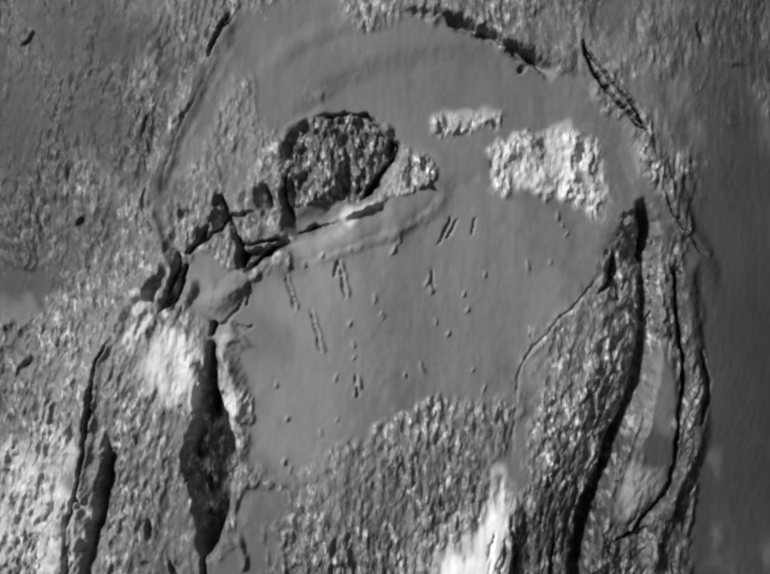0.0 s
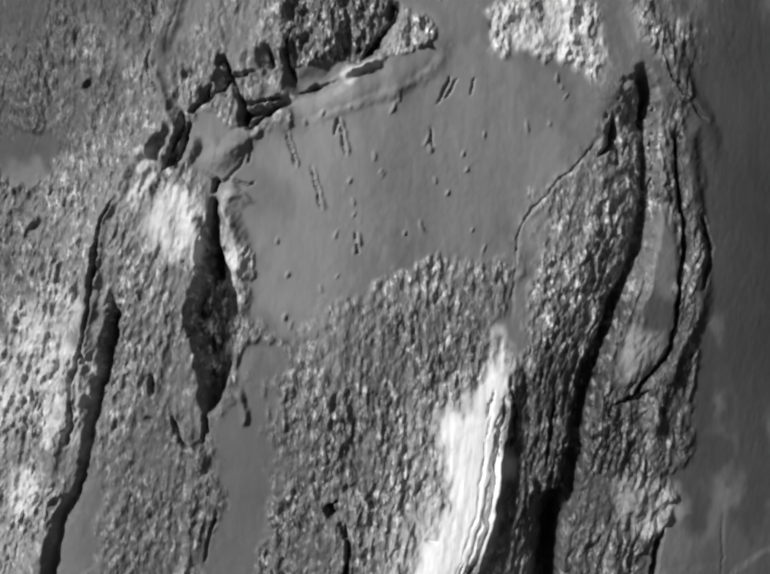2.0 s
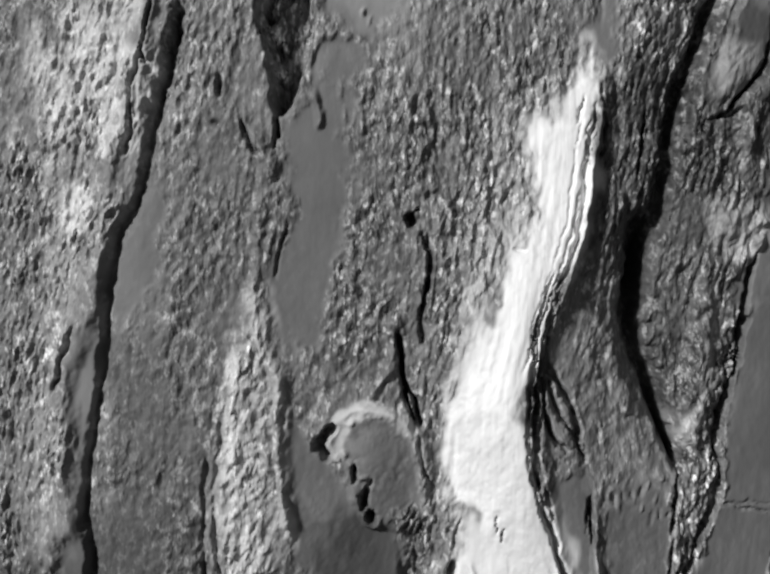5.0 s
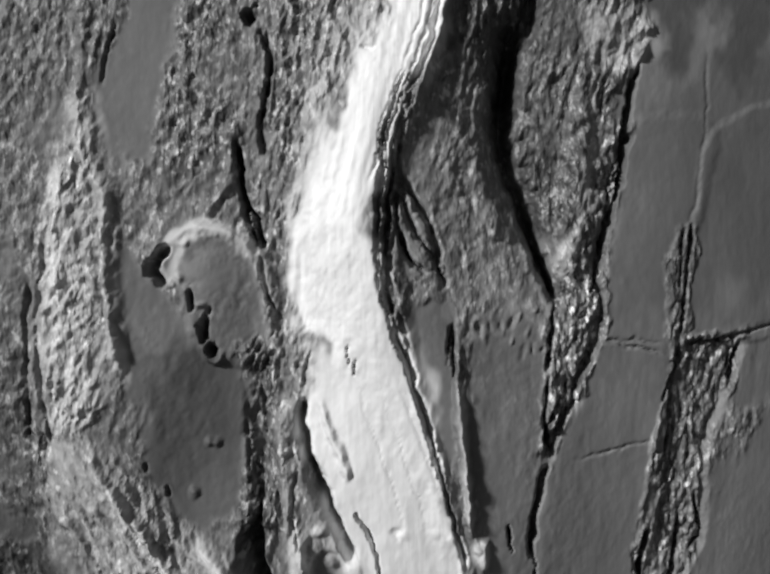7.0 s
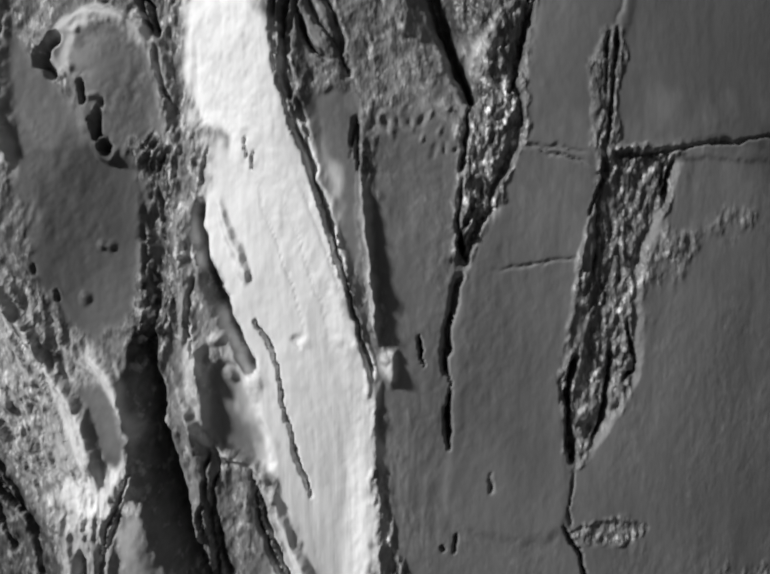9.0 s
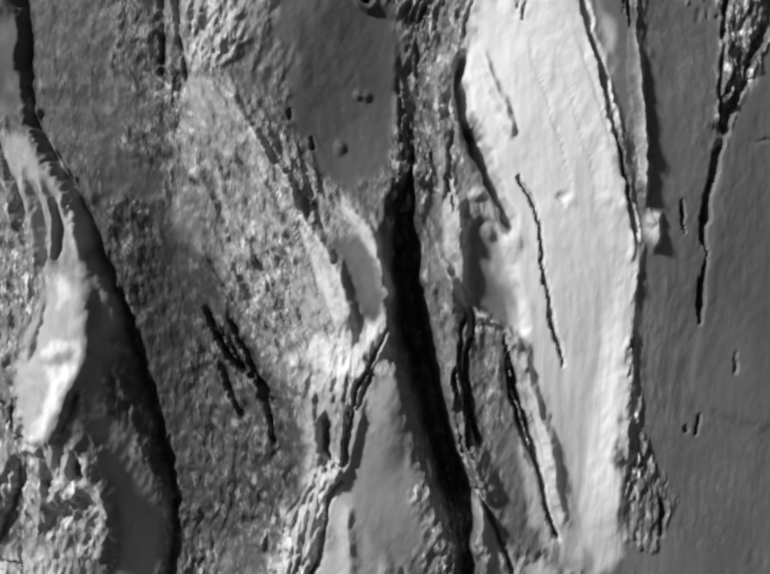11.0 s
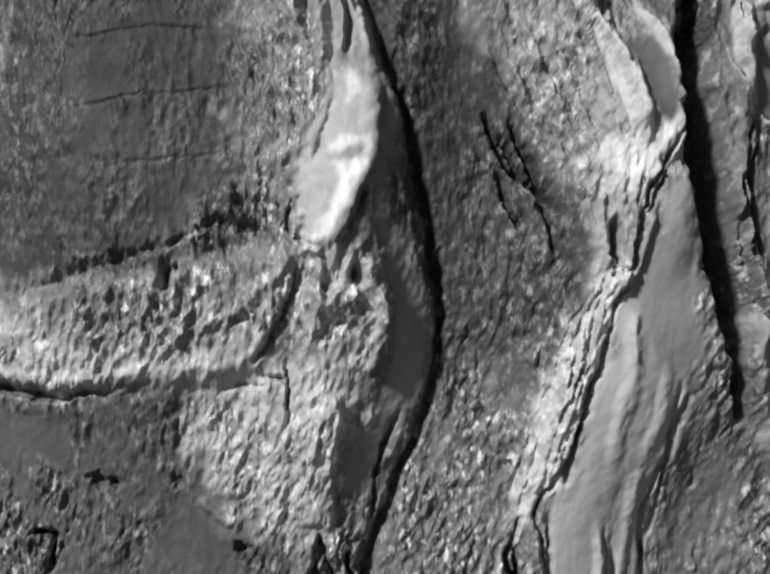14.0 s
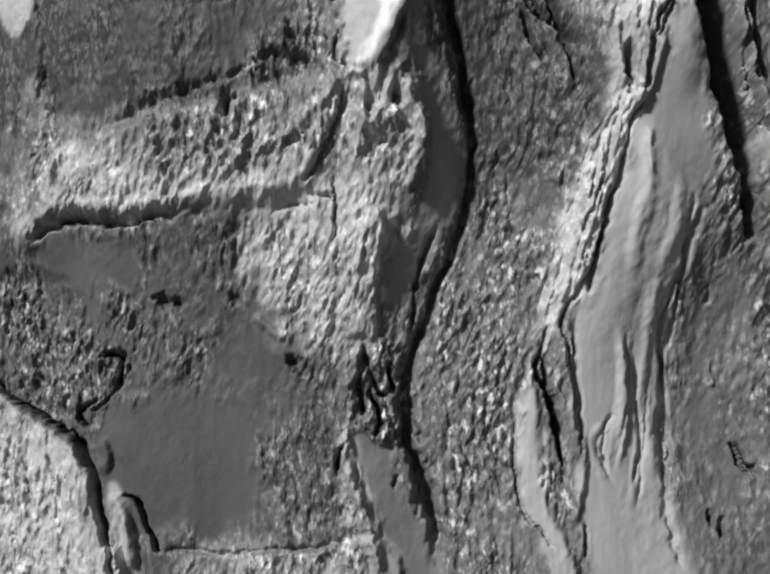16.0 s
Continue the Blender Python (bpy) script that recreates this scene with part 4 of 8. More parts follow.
stroke([(0.1025, -0.469), (0.1031, -0.4814)], 1.2, 1.6, -7)
field([(0.0814, -0.3667), (0.1087, -0.3662), (0.1251, -0.3756), (0.1202, -0.4179), (0.1177, -0.4554), (0.1126, -0.5144), (0.0884, -0.5551), (0.0875, -0.4869), (0.0816, -0.417)], coarse=0.15, soft=10, region=8)
lump(0.0819, -0.3741, 2.1, 6.8, -1.3, 1)
lump(0.087, -0.3733, 2.0, 5.6, -1.7, -4)
lump(0.0922, -0.3726, 1.8, 5.2, -1.2, 12)
lump(0.0974, -0.3718, 2.1, 4.3, -1.9, 13)
lump(0.1027, -0.371, 1.8, 3.5, -1.8, -20)
lump(0.108, -0.3846, 2.2, 6.3, -1.0, -18)
lump(0.1133, -0.3839, 1.8, 4.9, -1.7, 12)
lump(0.1187, -0.3832, 1.3, 2.4, -1.8, -24)
lump(0.0811, -0.3804, 2.3, 4.7, 1.3, 6)
lump(0.0852, -0.3704, 2.3, 6.1, 1.4, -17)
lump(0.0895, -0.3766, 2.0, 4.8, 1.4, 6)
lump(0.0937, -0.3665, 1.8, 4.7, 0.7, -24)
lump(0.0981, -0.3727, 1.9, 5.0, 1.3, -1)
lump(0.1025, -0.379, 1.4, 3.3, 1.3, -4)
lump(0.1068, -0.3689, 1.2, 3.8, 1.3, -22)
lump(0.1112, -0.3752, 1.9, 4.6, 1.3, -13)
lump(0.1157, -0.365, 1.5, 3.9, 1.4, -21)
lump(0.1201, -0.3713, 1.3, 3.8, 1.4, -5)
# seam and broken wedge
field([(0.1278, -0.1694), (0.1537, -0.1949), (0.1668, -0.2332), (0.1568, -0.2749), (0.1535, -0.312), (0.1263, -0.3573), (0.1111, -0.3122), (0.1055, -0.2648), (0.1141, -0.2076)], coarse=1.0, soft=10, region=18)
stroke([(0.1386, -0.2412), (0.1362, -0.2847), (0.1317, -0.3259), (0.1279, -0.3499)], 9, 12, 5, ends=0.1)
stroke([(0.1635, -0.2488), (0.1585, -0.2776), (0.1583, -0.2962), (0.1504, -0.3249)], 3, 3, -10, ends=0.1)
lump(0.1605, -0.2816, 4, 4, -8)
stroke([(0.0777, -0.16), (0.0812, -0.1842), (0.0797, -0.1993)], 3, 3, -5)
field([(0.0518, -0.2726), (0.0851, -0.269), (0.103, -0.3257), (0.1164, -0.3618), (0.0752, -0.3584), (0.0699, -0.3384), (0.0514, -0.3128)], coarse=0.4, soft=10)
stroke([(0.0825, -0.274), (0.0908, -0.3043), (0.1033, -0.3361)], 12, 10, 4)
field([(0.1381, -0.1357), (0.1623, -0.1314), (0.1645, -0.1508), (0.1422, -0.1646)], bare=0.2, coarse=0.3, soft=8)
field([(0.0722, -0.1654), (0.1206, -0.1323), (0.1104, -0.2079), (0.1016, -0.2648), (0.0686, -0.2637), (0.0695, -0.2098)], coarse=0.7, soft=10)
# bark plates and the fissures between them
field([(0.1617, -0.274), (0.2061, -0.2727), (0.2008, -0.3096), (0.1923, -0.3532), (0.1874, -0.3873), (0.184, -0.429), (0.1693, -0.4934), (0.1698, -0.5625), (0.1196, -0.5576), (0.1162, -0.5145), (0.1188, -0.4555), (0.1368, -0.4087), (0.1456, -0.3776), (0.1542, -0.3222)], height=1, edge=6, coarse=0.06, soft=5, region=9)
field([(0.1957, -0.3171), (0.2112, -0.2724), (0.286, -0.2653), (0.2873, -0.3674), (0.2528, -0.3731), (0.22, -0.3785), (0.1952, -0.3824)], height=1.2, edge=5, coarse=0.05, soft=5, region=10)
stroke([(0.1606, -0.2785), (0.1521, -0.3049), (0.1519, -0.322), (0.1445, -0.344), (0.148, -0.3704), (0.1369, -0.3992), (0.1273, -0.4229), (0.1201, -0.439)], 9, 4, -6, ends=0.06)
field([(0.1252, -0.3467), (0.147, -0.3224), (0.1492, -0.3705), (0.1417, -0.3945), (0.1272, -0.4276), (0.1178, -0.4273), (0.1238, -0.3897)], coarse=1.1, soft=5)
stroke([(0.1213, -0.4367, 1), (0.1177, -0.4554, 0.6), (0.114, -0.477, 0.9), (0.1147, -0.489, 0.4), (0.1151, -0.5022, 0.9), (0.1162, -0.5227, 0.6)], 2.6, 2.4, -6, ends=0.08)
stroke([(0.1273, -0.4086), (0.1202, -0.4226), (0.1236, -0.4345)], 3, 3, -5)
stroke([(0.1945, -0.3219, 0.4), (0.194, -0.3338, 0.9), (0.1929, -0.346, 0.5), (0.1924, -0.358, 0.8), (0.1899, -0.3824, 0.9)], 4, 3, -7, ends=0.1)
stroke([(0.1899, -0.3824), (0.1866, -0.4094), (0.184, -0.4438)], 3, 3, -4, ends=0.1)
field([(0.1914, -0.386), (0.2256, -0.3822), (0.2178, -0.4097), (0.2063, -0.4447), (0.2066, -0.4834), (0.1879, -0.5183), (0.1747, -0.532), (0.1722, -0.5068), (0.1842, -0.4564), (0.1866, -0.4192)], height=-3, edge=4, coarse=1.0, soft=5, region=24)
stroke([(0.1928, -0.3853), (0.2202, -0.3802), (0.2387, -0.3771, 0.5), (0.2528, -0.3749), (0.2699, -0.3721, 0.6), (0.2874, -0.37)], 2, 2.4, -3.2, ends=0.04)
stroke([(0.1967, -0.3885), (0.2257, -0.3834), (0.2876, -0.3791)], 3, 8, 0.7, ends=0.05)
stroke([(0.2244, -0.3822), (0.221, -0.3947), (0.2193, -0.4047)], 3.5, 3.5, -8)
stroke([(0.1755, -0.4786), (0.172, -0.4938), (0.1721, -0.5202), (0.1736, -0.5298)], 3.5, 3.5, -10, ends=0.1)
stroke([(0.2002, -0.4623), (0.2048, -0.4834), (0.198, -0.4904)], 2.5, 2.5, -9)
stroke([(0.1937, -0.4671), (0.1884, -0.5063), (0.1838, -0.5227)], 4, 4, -8)
lump(0.2053, -0.4335, 4, 8, -5)
lump(0.1831, -0.5136, 5, 8, -6, turn=-20)
stroke([(0.1331, -0.4382), (0.1562, -0.436), (0.184, -0.431)], 2, 3, -0.7)
stroke([(0.1467, -0.3796), (0.1635, -0.3826), (0.1834, -0.3886)], 2.5, 2.5, -1.2)
stroke([(0.1734, -0.5319), (0.1725, -0.563)], 1.5, 1.5, -3)
field([(0.2097, -0.3872), (0.3105, -0.3761), (0.3195, -0.5833), (0.183, -0.5642), (0.1876, -0.5227), (0.2106, -0.4829)], coarse=0.1, soft=10, region=22)
field([(0.2053, -0.4297), (0.2448, -0.4101), (0.2679, -0.4104), (0.2395, -0.4253), (0.21, -0.4447)], coarse=0.5, soft=10)
stroke([(0.115, -0.4914), (0.1142, -0.5065), (0.116, -0.5229)], 2, 2.6, -8, ends=0.12)
stroke([(0.1182, -0.5606), (0.1179, -0.5719)], 1.5, 1.8, -6)
stroke([(0.112, -0.5662), (0.1137, -0.5707)], 1.5, 1.5, -4)
stroke([(0.1019, -0.4665), (0.103, -0.4791)], 1.3, 1.6, -7)
stroke([(0.1693, -0.56), (0.1807, -0.5838), (0.1908, -0.6195)], 2.5, 2.5, -7, ends=0.08)
field([(0.1747, -0.5626), (0.21, -0.5608), (0.2079, -0.5714), (0.1802, -0.5709)], height=-1.5, edge=3, coarse=0.9, soft=4)
stroke([(0.1028, -0.5978), (0.1046, -0.6205)], 3, 3, -7)
lump(0.1351, -0.5394, 2, 5, -4)
field([(0.0863, -0.5724), (0.1024, -0.5841), (0.1057, -0.6205), (0.0854, -0.6199)], coarse=0.9, soft=5)
# lower end of the bare strip
field([(0.0291, -0.4871), (0.0381, -0.5272), (0.0383, -0.5379), (0.0539, -0.5812), (0.0589, -0.6265), (0.0822, -0.6271), (0.0815, -0.5589), (0.0804, -0.5157), (0.0803, -0.4864), (0.0669, -0.4741)], bare=0.86, coarse=0.05, soft=9, region=1)
field([(0.0657, -0.5203), (0.0803, -0.5136), (0.0815, -0.5589), (0.078, -0.5944), (0.0671, -0.5905), (0.0643, -0.5594)], bare=1.0, soft=10)
stroke([(0.0265, -0.5317), (0.0317, -0.5514), (0.0386, -0.5729), (0.0464, -0.595), (0.0555, -0.6219)], 3, 3, -10, ends=0.06)
stroke([(0.0329, -0.538), (0.0385, -0.5529), (0.0474, -0.5766), (0.0587, -0.6152)], 3, 4, 4, ends=0.1)
stroke([(0.0089, -0.5149), (0.0112, -0.5255), (0.0089, -0.5403), (0.0119, -0.5599), (0.0179, -0.5784)], 2.5, 2.5, -8, ends=0.1)
stroke([(-0.0037, -0.4964), (0.0022, -0.513), (0.0052, -0.538), (0.0042, -0.5602), (0.0111, -0.5792), (0.0263, -0.6051)], 6, 8, 7, ends=0.08)
field([(0.0129, -0.5297), (0.0265, -0.5339), (0.0386, -0.5729), (0.0476, -0.6039), (0.0392, -0.6187), (0.018, -0.5804), (0.0109, -0.5555), (0.0099, -0.5382)], coarse=0.4, soft=5, region=19)
field([(0.0067, -0.4837), (0.0205, -0.4809), (0.0293, -0.4997), (0.0359, -0.5251), (0.0213, -0.5253), (0.0089, -0.5128), (0.0048, -0.4963)], coarse=0.2, height=-3, edge=5, soft=5)
stroke([(0.004, -0.4689), (0.0046, -0.4879), (0.007, -0.5066), (0.015, -0.5212), (0.0265, -0.5263), (0.0362, -0.5358)], 3.5, 3.5, 4, ends=0.08)
field([(-0.0039, -0.4922), (0.0066, -0.4878), (0.0089, -0.5128), (0.0171, -0.5222), (0.034, -0.5315), (0.034, -0.5359), (0.0149, -0.5265), (0.0052, -0.515)], bare=0.4, coarse=0.5, soft=4)
field([(-0.0003, -0.4689), (0.008, -0.4687), (0.0085, -0.4898), (0.0003, -0.4921)], bare=0.45, coarse=0.9, soft=5)
lump(0.0063, -0.4732, 4, 5, 3)
lump(0.0047, -0.4838, 4, 5, 3)
lump(0.0121, -0.4686, 4, 5, 3)
lump(0.0174, -0.4841, 4, 5, 3)
lump(0.0014, -0.4931, 4, 5, 3)
stroke([(0.002, -0.4314), (0.0004, -0.4582), (-0.0022, -0.4795)], 4, 5, -3)
stroke([(-0.0024, -0.4583), (0.0035, -0.4797)], 2, 2, -4)
stroke([(0.0784, -0.4221), (0.0831, -0.4511), (0.0824, -0.4676)], 4, 4, 3)
field([(0.082, -0.4947), (0.084, -0.5285), (0.0886, -0.5726), (0.0819, -0.5765), (0.08, -0.5157)], coarse=0.9, bare=0.3, soft=4)
stroke([(-0.0051, -0.491), (-0.0014, -0.4994), (0.0058, -0.5129), (0.0123, -0.5207), (0.0191, -0.5245), (0.0299, -0.5297)], 3, 3, 3.5, ends=0.15)
field([(-0.0068, -0.49), (-0.0016, -0.4909), (0.0074, -0.5116), (0.0198, -0.5226), (0.0309, -0.5276), (0.03, -0.5308), (0.018, -0.5269), (0.0053, -0.5158)], bare=0.45, soft=3)
stroke([(0.0078, -0.5161), (0.0061, -0.5304), (0.0062, -0.5405), (0.0094, -0.56), (0.014, -0.5844)], 1.6, 2, -7, ends=0.15)
stroke([(0.0245, -0.5278), (0.0258, -0.5363), (0.0273, -0.5455), (0.0327, -0.5642), (0.0418, -0.5883)], 1.8, 2.2, -8, ends=0.15)
stroke([(-0.0014, -0.4994), (0.0019, -0.5098), (0.004, -0.52)], 2.5, 2.5, 3)
field([(-0.0021, -0.4698), (0.0041, -0.4698), (0.0044, -0.4847), (0.0006, -0.5036), (-0.0025, -0.4951)], bare=0.5, coarse=0.9, soft=4)
field([(0.0188, -0.4855), (0.0256, -0.4936), (0.0285, -0.5105), (0.0198, -0.5215), (0.0108, -0.5113), (0.0127, -0.4985)], coarse=0.05, soft=4)
field([(0.0268, -0.5298), (0.0364, -0.5274), (0.0552, -0.5747), (0.0703, -0.6356), (0.0564, -0.6353), (0.0401, -0.5837)], bare=0.3, soft=5)
stroke([(0.0785, -0.4818), (0.0788, -0.4964)], 2, 2, 2)
lump(0.0526, -0.469, 4, 4, 0.8)
lump(0.0681, -0.4694, 4, 4, 0.8)
# the black channel
stroke([(-0.0166, -0.4535, 0.2), (-0.0161, -0.4655, 0.5), (-0.0167, -0.4776, 0.85), (-0.0139, -0.4936, 1), (-0.0142, -0.5089), (-0.0092, -0.5361), (-0.0031, -0.5586), (0.0059, -0.584), (0.0105, -0.5972), (0.0127, -0.6101, 0.8), (0.0161, -0.6324, 0.5), (0.0202, -0.6513, 0.3)], 15, 5, -48, ends=0.06, sharp=0.8)
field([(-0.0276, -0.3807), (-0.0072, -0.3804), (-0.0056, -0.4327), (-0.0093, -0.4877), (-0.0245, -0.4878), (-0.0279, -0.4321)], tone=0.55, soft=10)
stroke([(-0.0182, -0.3927), (-0.0155, -0.4355), (-0.0186, -0.4696)], 12, 10, -5, ends=0.3)
stroke([(-0.0241, -0.4099), (-0.0219, -0.4315), (-0.0213, -0.4582)], 1.6, 2, -2.2, ends=0.3)
stroke([(-0.016, -0.3927), (-0.0135, -0.4136), (-0.0145, -0.431)], 2, 1.6, -2.2, ends=0.3)
stroke([(-0.018, -0.4379), (-0.0163, -0.4597)], 1.6, 1.6, -2, ends=0.3)
field([(-0.0265, -0.3807), (-0.0094, -0.3805), (-0.0056, -0.4327), (-0.0067, -0.4711), (-0.0234, -0.4875), (-0.0263, -0.4606), (-0.0264, -0.4209)], coarse=1.35, soft=8)
field([(-0.0695, -0.3877), (-0.0289, -0.3889), (-0.0249, -0.4496), (-0.043, -0.4652), (-0.0599, -0.4593), (-0.0684, -0.4343)], coarse=0.08, soft=8)
lump(-0.0373, -0.4272, 3, 4, 2.5)
lump(-0.0405, -0.4262, 3, 4, 2.5)
lump(-0.0602, -0.4497, 3, 4, 2.5)
lump(-0.0468, -0.4503, 3, 4, 2.5)
stroke([(-0.0694, -0.4343), (-0.0692, -0.4406)], 2, 2, -3)
stroke([(-0.0606, -0.4466), (-0.0591, -0.4539)], 2, 2, -3)
# leaf-shaped ridge
field([(-0.1143, -0.4208), (-0.098, -0.4235), (-0.076, -0.4525), (-0.0563, -0.4682), (-0.0417, -0.4741), (-0.0298, -0.4888), (-0.0242, -0.5051), (-0.0241, -0.5258), (-0.0356, -0.5489), (-0.0378, -0.57), (-0.0437, -0.591), (-0.0577, -0.5923), (-0.0638, -0.572), (-0.0754, -0.5516), (-0.1003, -0.5237), (-0.1111, -0.4979), (-0.1124, -0.4561)], height=5, edge=14, coarse=0.6, bare=0.14, soft=6, region=5, tone=0.72)
stroke([(-0.0988, -0.421), (-0.086, -0.4405), (-0.075, -0.457), (-0.0627, -0.4792), (-0.051, -0.5016), (-0.0432, -0.5178), (-0.0399, -0.5322)], 30, 12, 3.5, ends=0.15)
stroke([(-0.0943, -0.4345, 0.7), (-0.0826, -0.4467), (-0.0721, -0.4632), (-0.0646, -0.4772), (-0.0562, -0.4914), (-0.0482, -0.5016), (-0.0433, -0.5138), (-0.0402, -0.5259), (-0.0394, -0.5363, 0.7)], 5, 3.5, 3.5, ends=0.08)
# bare paints the sunlit crest, margin and foot of the ridge pale
field([(-0.0854, -0.4429), (-0.0779, -0.4505), (-0.0693, -0.4652), (-0.0626, -0.4772), (-0.054, -0.4914), (-0.0461, -0.5016), (-0.0408, -0.5178), (-0.0393, -0.5342), (-0.0434, -0.5344), (-0.0461, -0.5179), (-0.051, -0.5057), (-0.06, -0.4914), (-0.0674, -0.4791), (-0.0757, -0.4649), (-0.0848, -0.4508)], bare=0.35, coarse=0.9, soft=3)
field([(-0.0612, -0.4708), (-0.0453, -0.4764), (-0.0346, -0.489), (-0.0279, -0.5053), (-0.0274, -0.5196), (-0.0363, -0.5269), (-0.0395, -0.5178), (-0.0444, -0.5036), (-0.0543, -0.4873)], coarse=0.04, bare=0, tone=0.62, soft=4)
stroke([(-0.0591, -0.4749), (-0.0489, -0.489), (-0.0411, -0.5056), (-0.0369, -0.5218)], 9, 14, -1.2, ends=0.2, sharp=1)
stroke([(-0.0438, -0.4741, 0.5), (-0.0327, -0.4869, 0.9), (-0.0269, -0.5), (-0.0237, -0.5134), (-0.0245, -0.5258), (-0.03, -0.5393), (-0.0374, -0.5521, 0.8)], 4, 3, 4, ends=0.08)
field([(-0.0336, -0.4859), (-0.03, -0.4879), (-0.0252, -0.502), (-0.0235, -0.5155), (-0.0239, -0.5268), (-0.0293, -0.5404), (-0.0374, -0.5532), (-0.0384, -0.5509), (-0.0309, -0.5382), (-0.0264, -0.5257), (-0.0262, -0.5155), (-0.0285, -0.5033)], bare=0.8, coarse=0.2, soft=3)
field([(-0.0595, -0.5497), (-0.0356, -0.5489), (-0.0366, -0.5918), (-0.0449, -0.5962), (-0.0575, -0.5943), (-0.0609, -0.5713)], bare=0.35, coarse=0.7, soft=6)
stroke([(-0.1121, -0.481), (-0.1014, -0.5064), (-0.084, -0.5275), (-0.062, -0.5499)], 1.6, 1.6, 1.5, ends=0.3)
stroke([(-0.1055, -0.4807), (-0.0963, -0.5061), (-0.0793, -0.5273), (-0.0592, -0.5481)], 2.1, 1.6, 0.6, ends=0.3)
stroke([(-0.1003, -0.48), (-0.0912, -0.5058), (-0.0745, -0.5271), (-0.0563, -0.5464)], 2.6, 1.6, 1.9, ends=0.3)
stroke([(-0.0954, -0.4793), (-0.086, -0.5053), (-0.0703, -0.527), (-0.0534, -0.5448)], 1.6, 1.6, 0.9, ends=0.3)
stroke([(-0.0898, -0.4789), (-0.0807, -0.505), (-0.0658, -0.5269), (-0.0506, -0.543)], 2.1, 1.6, 1.3, ends=0.3)
stroke([(-0.0841, -0.4785), (-0.075, -0.5047), (-0.061, -0.5267), (-0.0482, -0.5412)], 2.6, 1.6, 1.5, ends=0.3)
stroke([(-0.0788, -0.4779), (-0.0694, -0.5042), (-0.0565, -0.5265), (-0.0455, -0.5397)], 1.6, 1.6, 0.6, ends=0.3)
stroke([(-0.0732, -0.4774), (-0.0637, -0.504), (-0.0518, -0.5263), (-0.0429, -0.5381)], 2.1, 1.6, 1.9, ends=0.3)
stroke([(-0.0672, -0.4771), (-0.058, -0.5037), (-0.0474, -0.5262), (-0.0401, -0.5364)], 2.6, 1.6, 0.9, ends=0.3)
stroke([(-0.1007, -0.4647), (-0.0951, -0.4893), (-0.0899, -0.4977)], 1.2, 1.6, -1.6, ends=0.3)
stroke([(-0.0784, -0.4976), (-0.0706, -0.5165), (-0.0597, -0.5372)], 1.2, 1.6, -1.6, ends=0.3)
stroke([(-0.0924, -0.502), (-0.0814, -0.5188)], 1.2, 1.6, -1.6, ends=0.3)
field([(-0.108, -0.4362), (-0.0854, -0.4429), (-0.0679, -0.4811), (-0.0593, -0.5058), (-0.0548, -0.5307), (-0.0791, -0.5273), (-0.1009, -0.4979), (-0.1117, -0.4623)], coarse=0.85, soft=10)
field([(-0.0596, -0.5308), (-0.0347, -0.5341), (-0.029, -0.5383), (-0.0377, -0.5511), (-0.0526, -0.5494)], bare=0.8, coarse=0.8, soft=10)
field([(-0.067, -0.5185), (-0.0419, -0.5178), (-0.0389, -0.5342), (-0.0597, -0.5393)], bare=0.4, soft=12)
field([(-0.1208, -0.3714), (-0.1001, -0.3725), (-0.099, -0.3982), (-0.1064, -0.4195), (-0.1203, -0.4136)], coarse=0.8, bare=0.15, soft=8)
stroke([(-0.105, -0.5194), (-0.0956, -0.5393), (-0.0815, -0.5522), (-0.0707, -0.562)], 4, 4, -8, ends=0.12)
stroke([(-0.0993, -0.5282), (-0.0863, -0.5479)], 4, 4, -6)
field([(-0.1135, -0.5152), (-0.0973, -0.5236), (-0.0676, -0.5568), (-0.0641, -0.5829), (-0.069, -0.6204), (-0.116, -0.6279), (-0.1132, -0.5641)], coarse=1.05, tone=0.68, soft=10)
stroke([(-0.0249, -0.5258), (-0.0345, -0.5468), (-0.0385, -0.5593), (-0.0379, -0.5721)], 2, 3, -6, ends=0.1)
lump(-0.05, -0.5738, 3.2, 11, -12)
stroke([(-0.0546, -0.5599), (-0.0558, -0.5768), (-0.0524, -0.5872)], 4, 4, 4)
stroke([(-0.0443, -0.5551), (-0.0415, -0.5698), (-0.0436, -0.5888), (-0.0498, -0.5931)], 3.5, 3, 4)
stroke([(-0.0359, -0.5554), (-0.036, -0.5722), (-0.04, -0.5892), (-0.046, -0.5937)], 3, 3, 5)
field([(-0.0436, -0.5867), (-0.0391, -0.585), (-0.0405, -0.5927), (-0.0478, -0.5942)], bare=0.6, soft=3)
# its long tail
# bare lightens the tail for the sun on it
field([(-0.044, -0.592), (-0.0507, -0.604), (-0.054, -0.618), (-0.0579, -0.638), (-0.0622, -0.6582), (-0.0624, -0.6809), (-0.0798, -0.6826), (-0.073, -0.6558), (-0.0693, -0.6312), (-0.0675, -0.6091), (-0.0572, -0.5945)], height=2, edge=12, coarse=0.8, bare=0.6, soft=5, region=25)
stroke([(-0.0499, -0.5639), (-0.0486, -0.5827), (-0.042, -0.5862), (-0.0404, -0.5673), (-0.0393, -0.5579)], 2, 2, -4)
stroke([(-0.0393, -0.5901), (-0.0482, -0.6001), (-0.0503, -0.6181), (-0.0541, -0.6384), (-0.0591, -0.659), (-0.0624, -0.6809)], 3, 3.5, -5, ends=0.08)
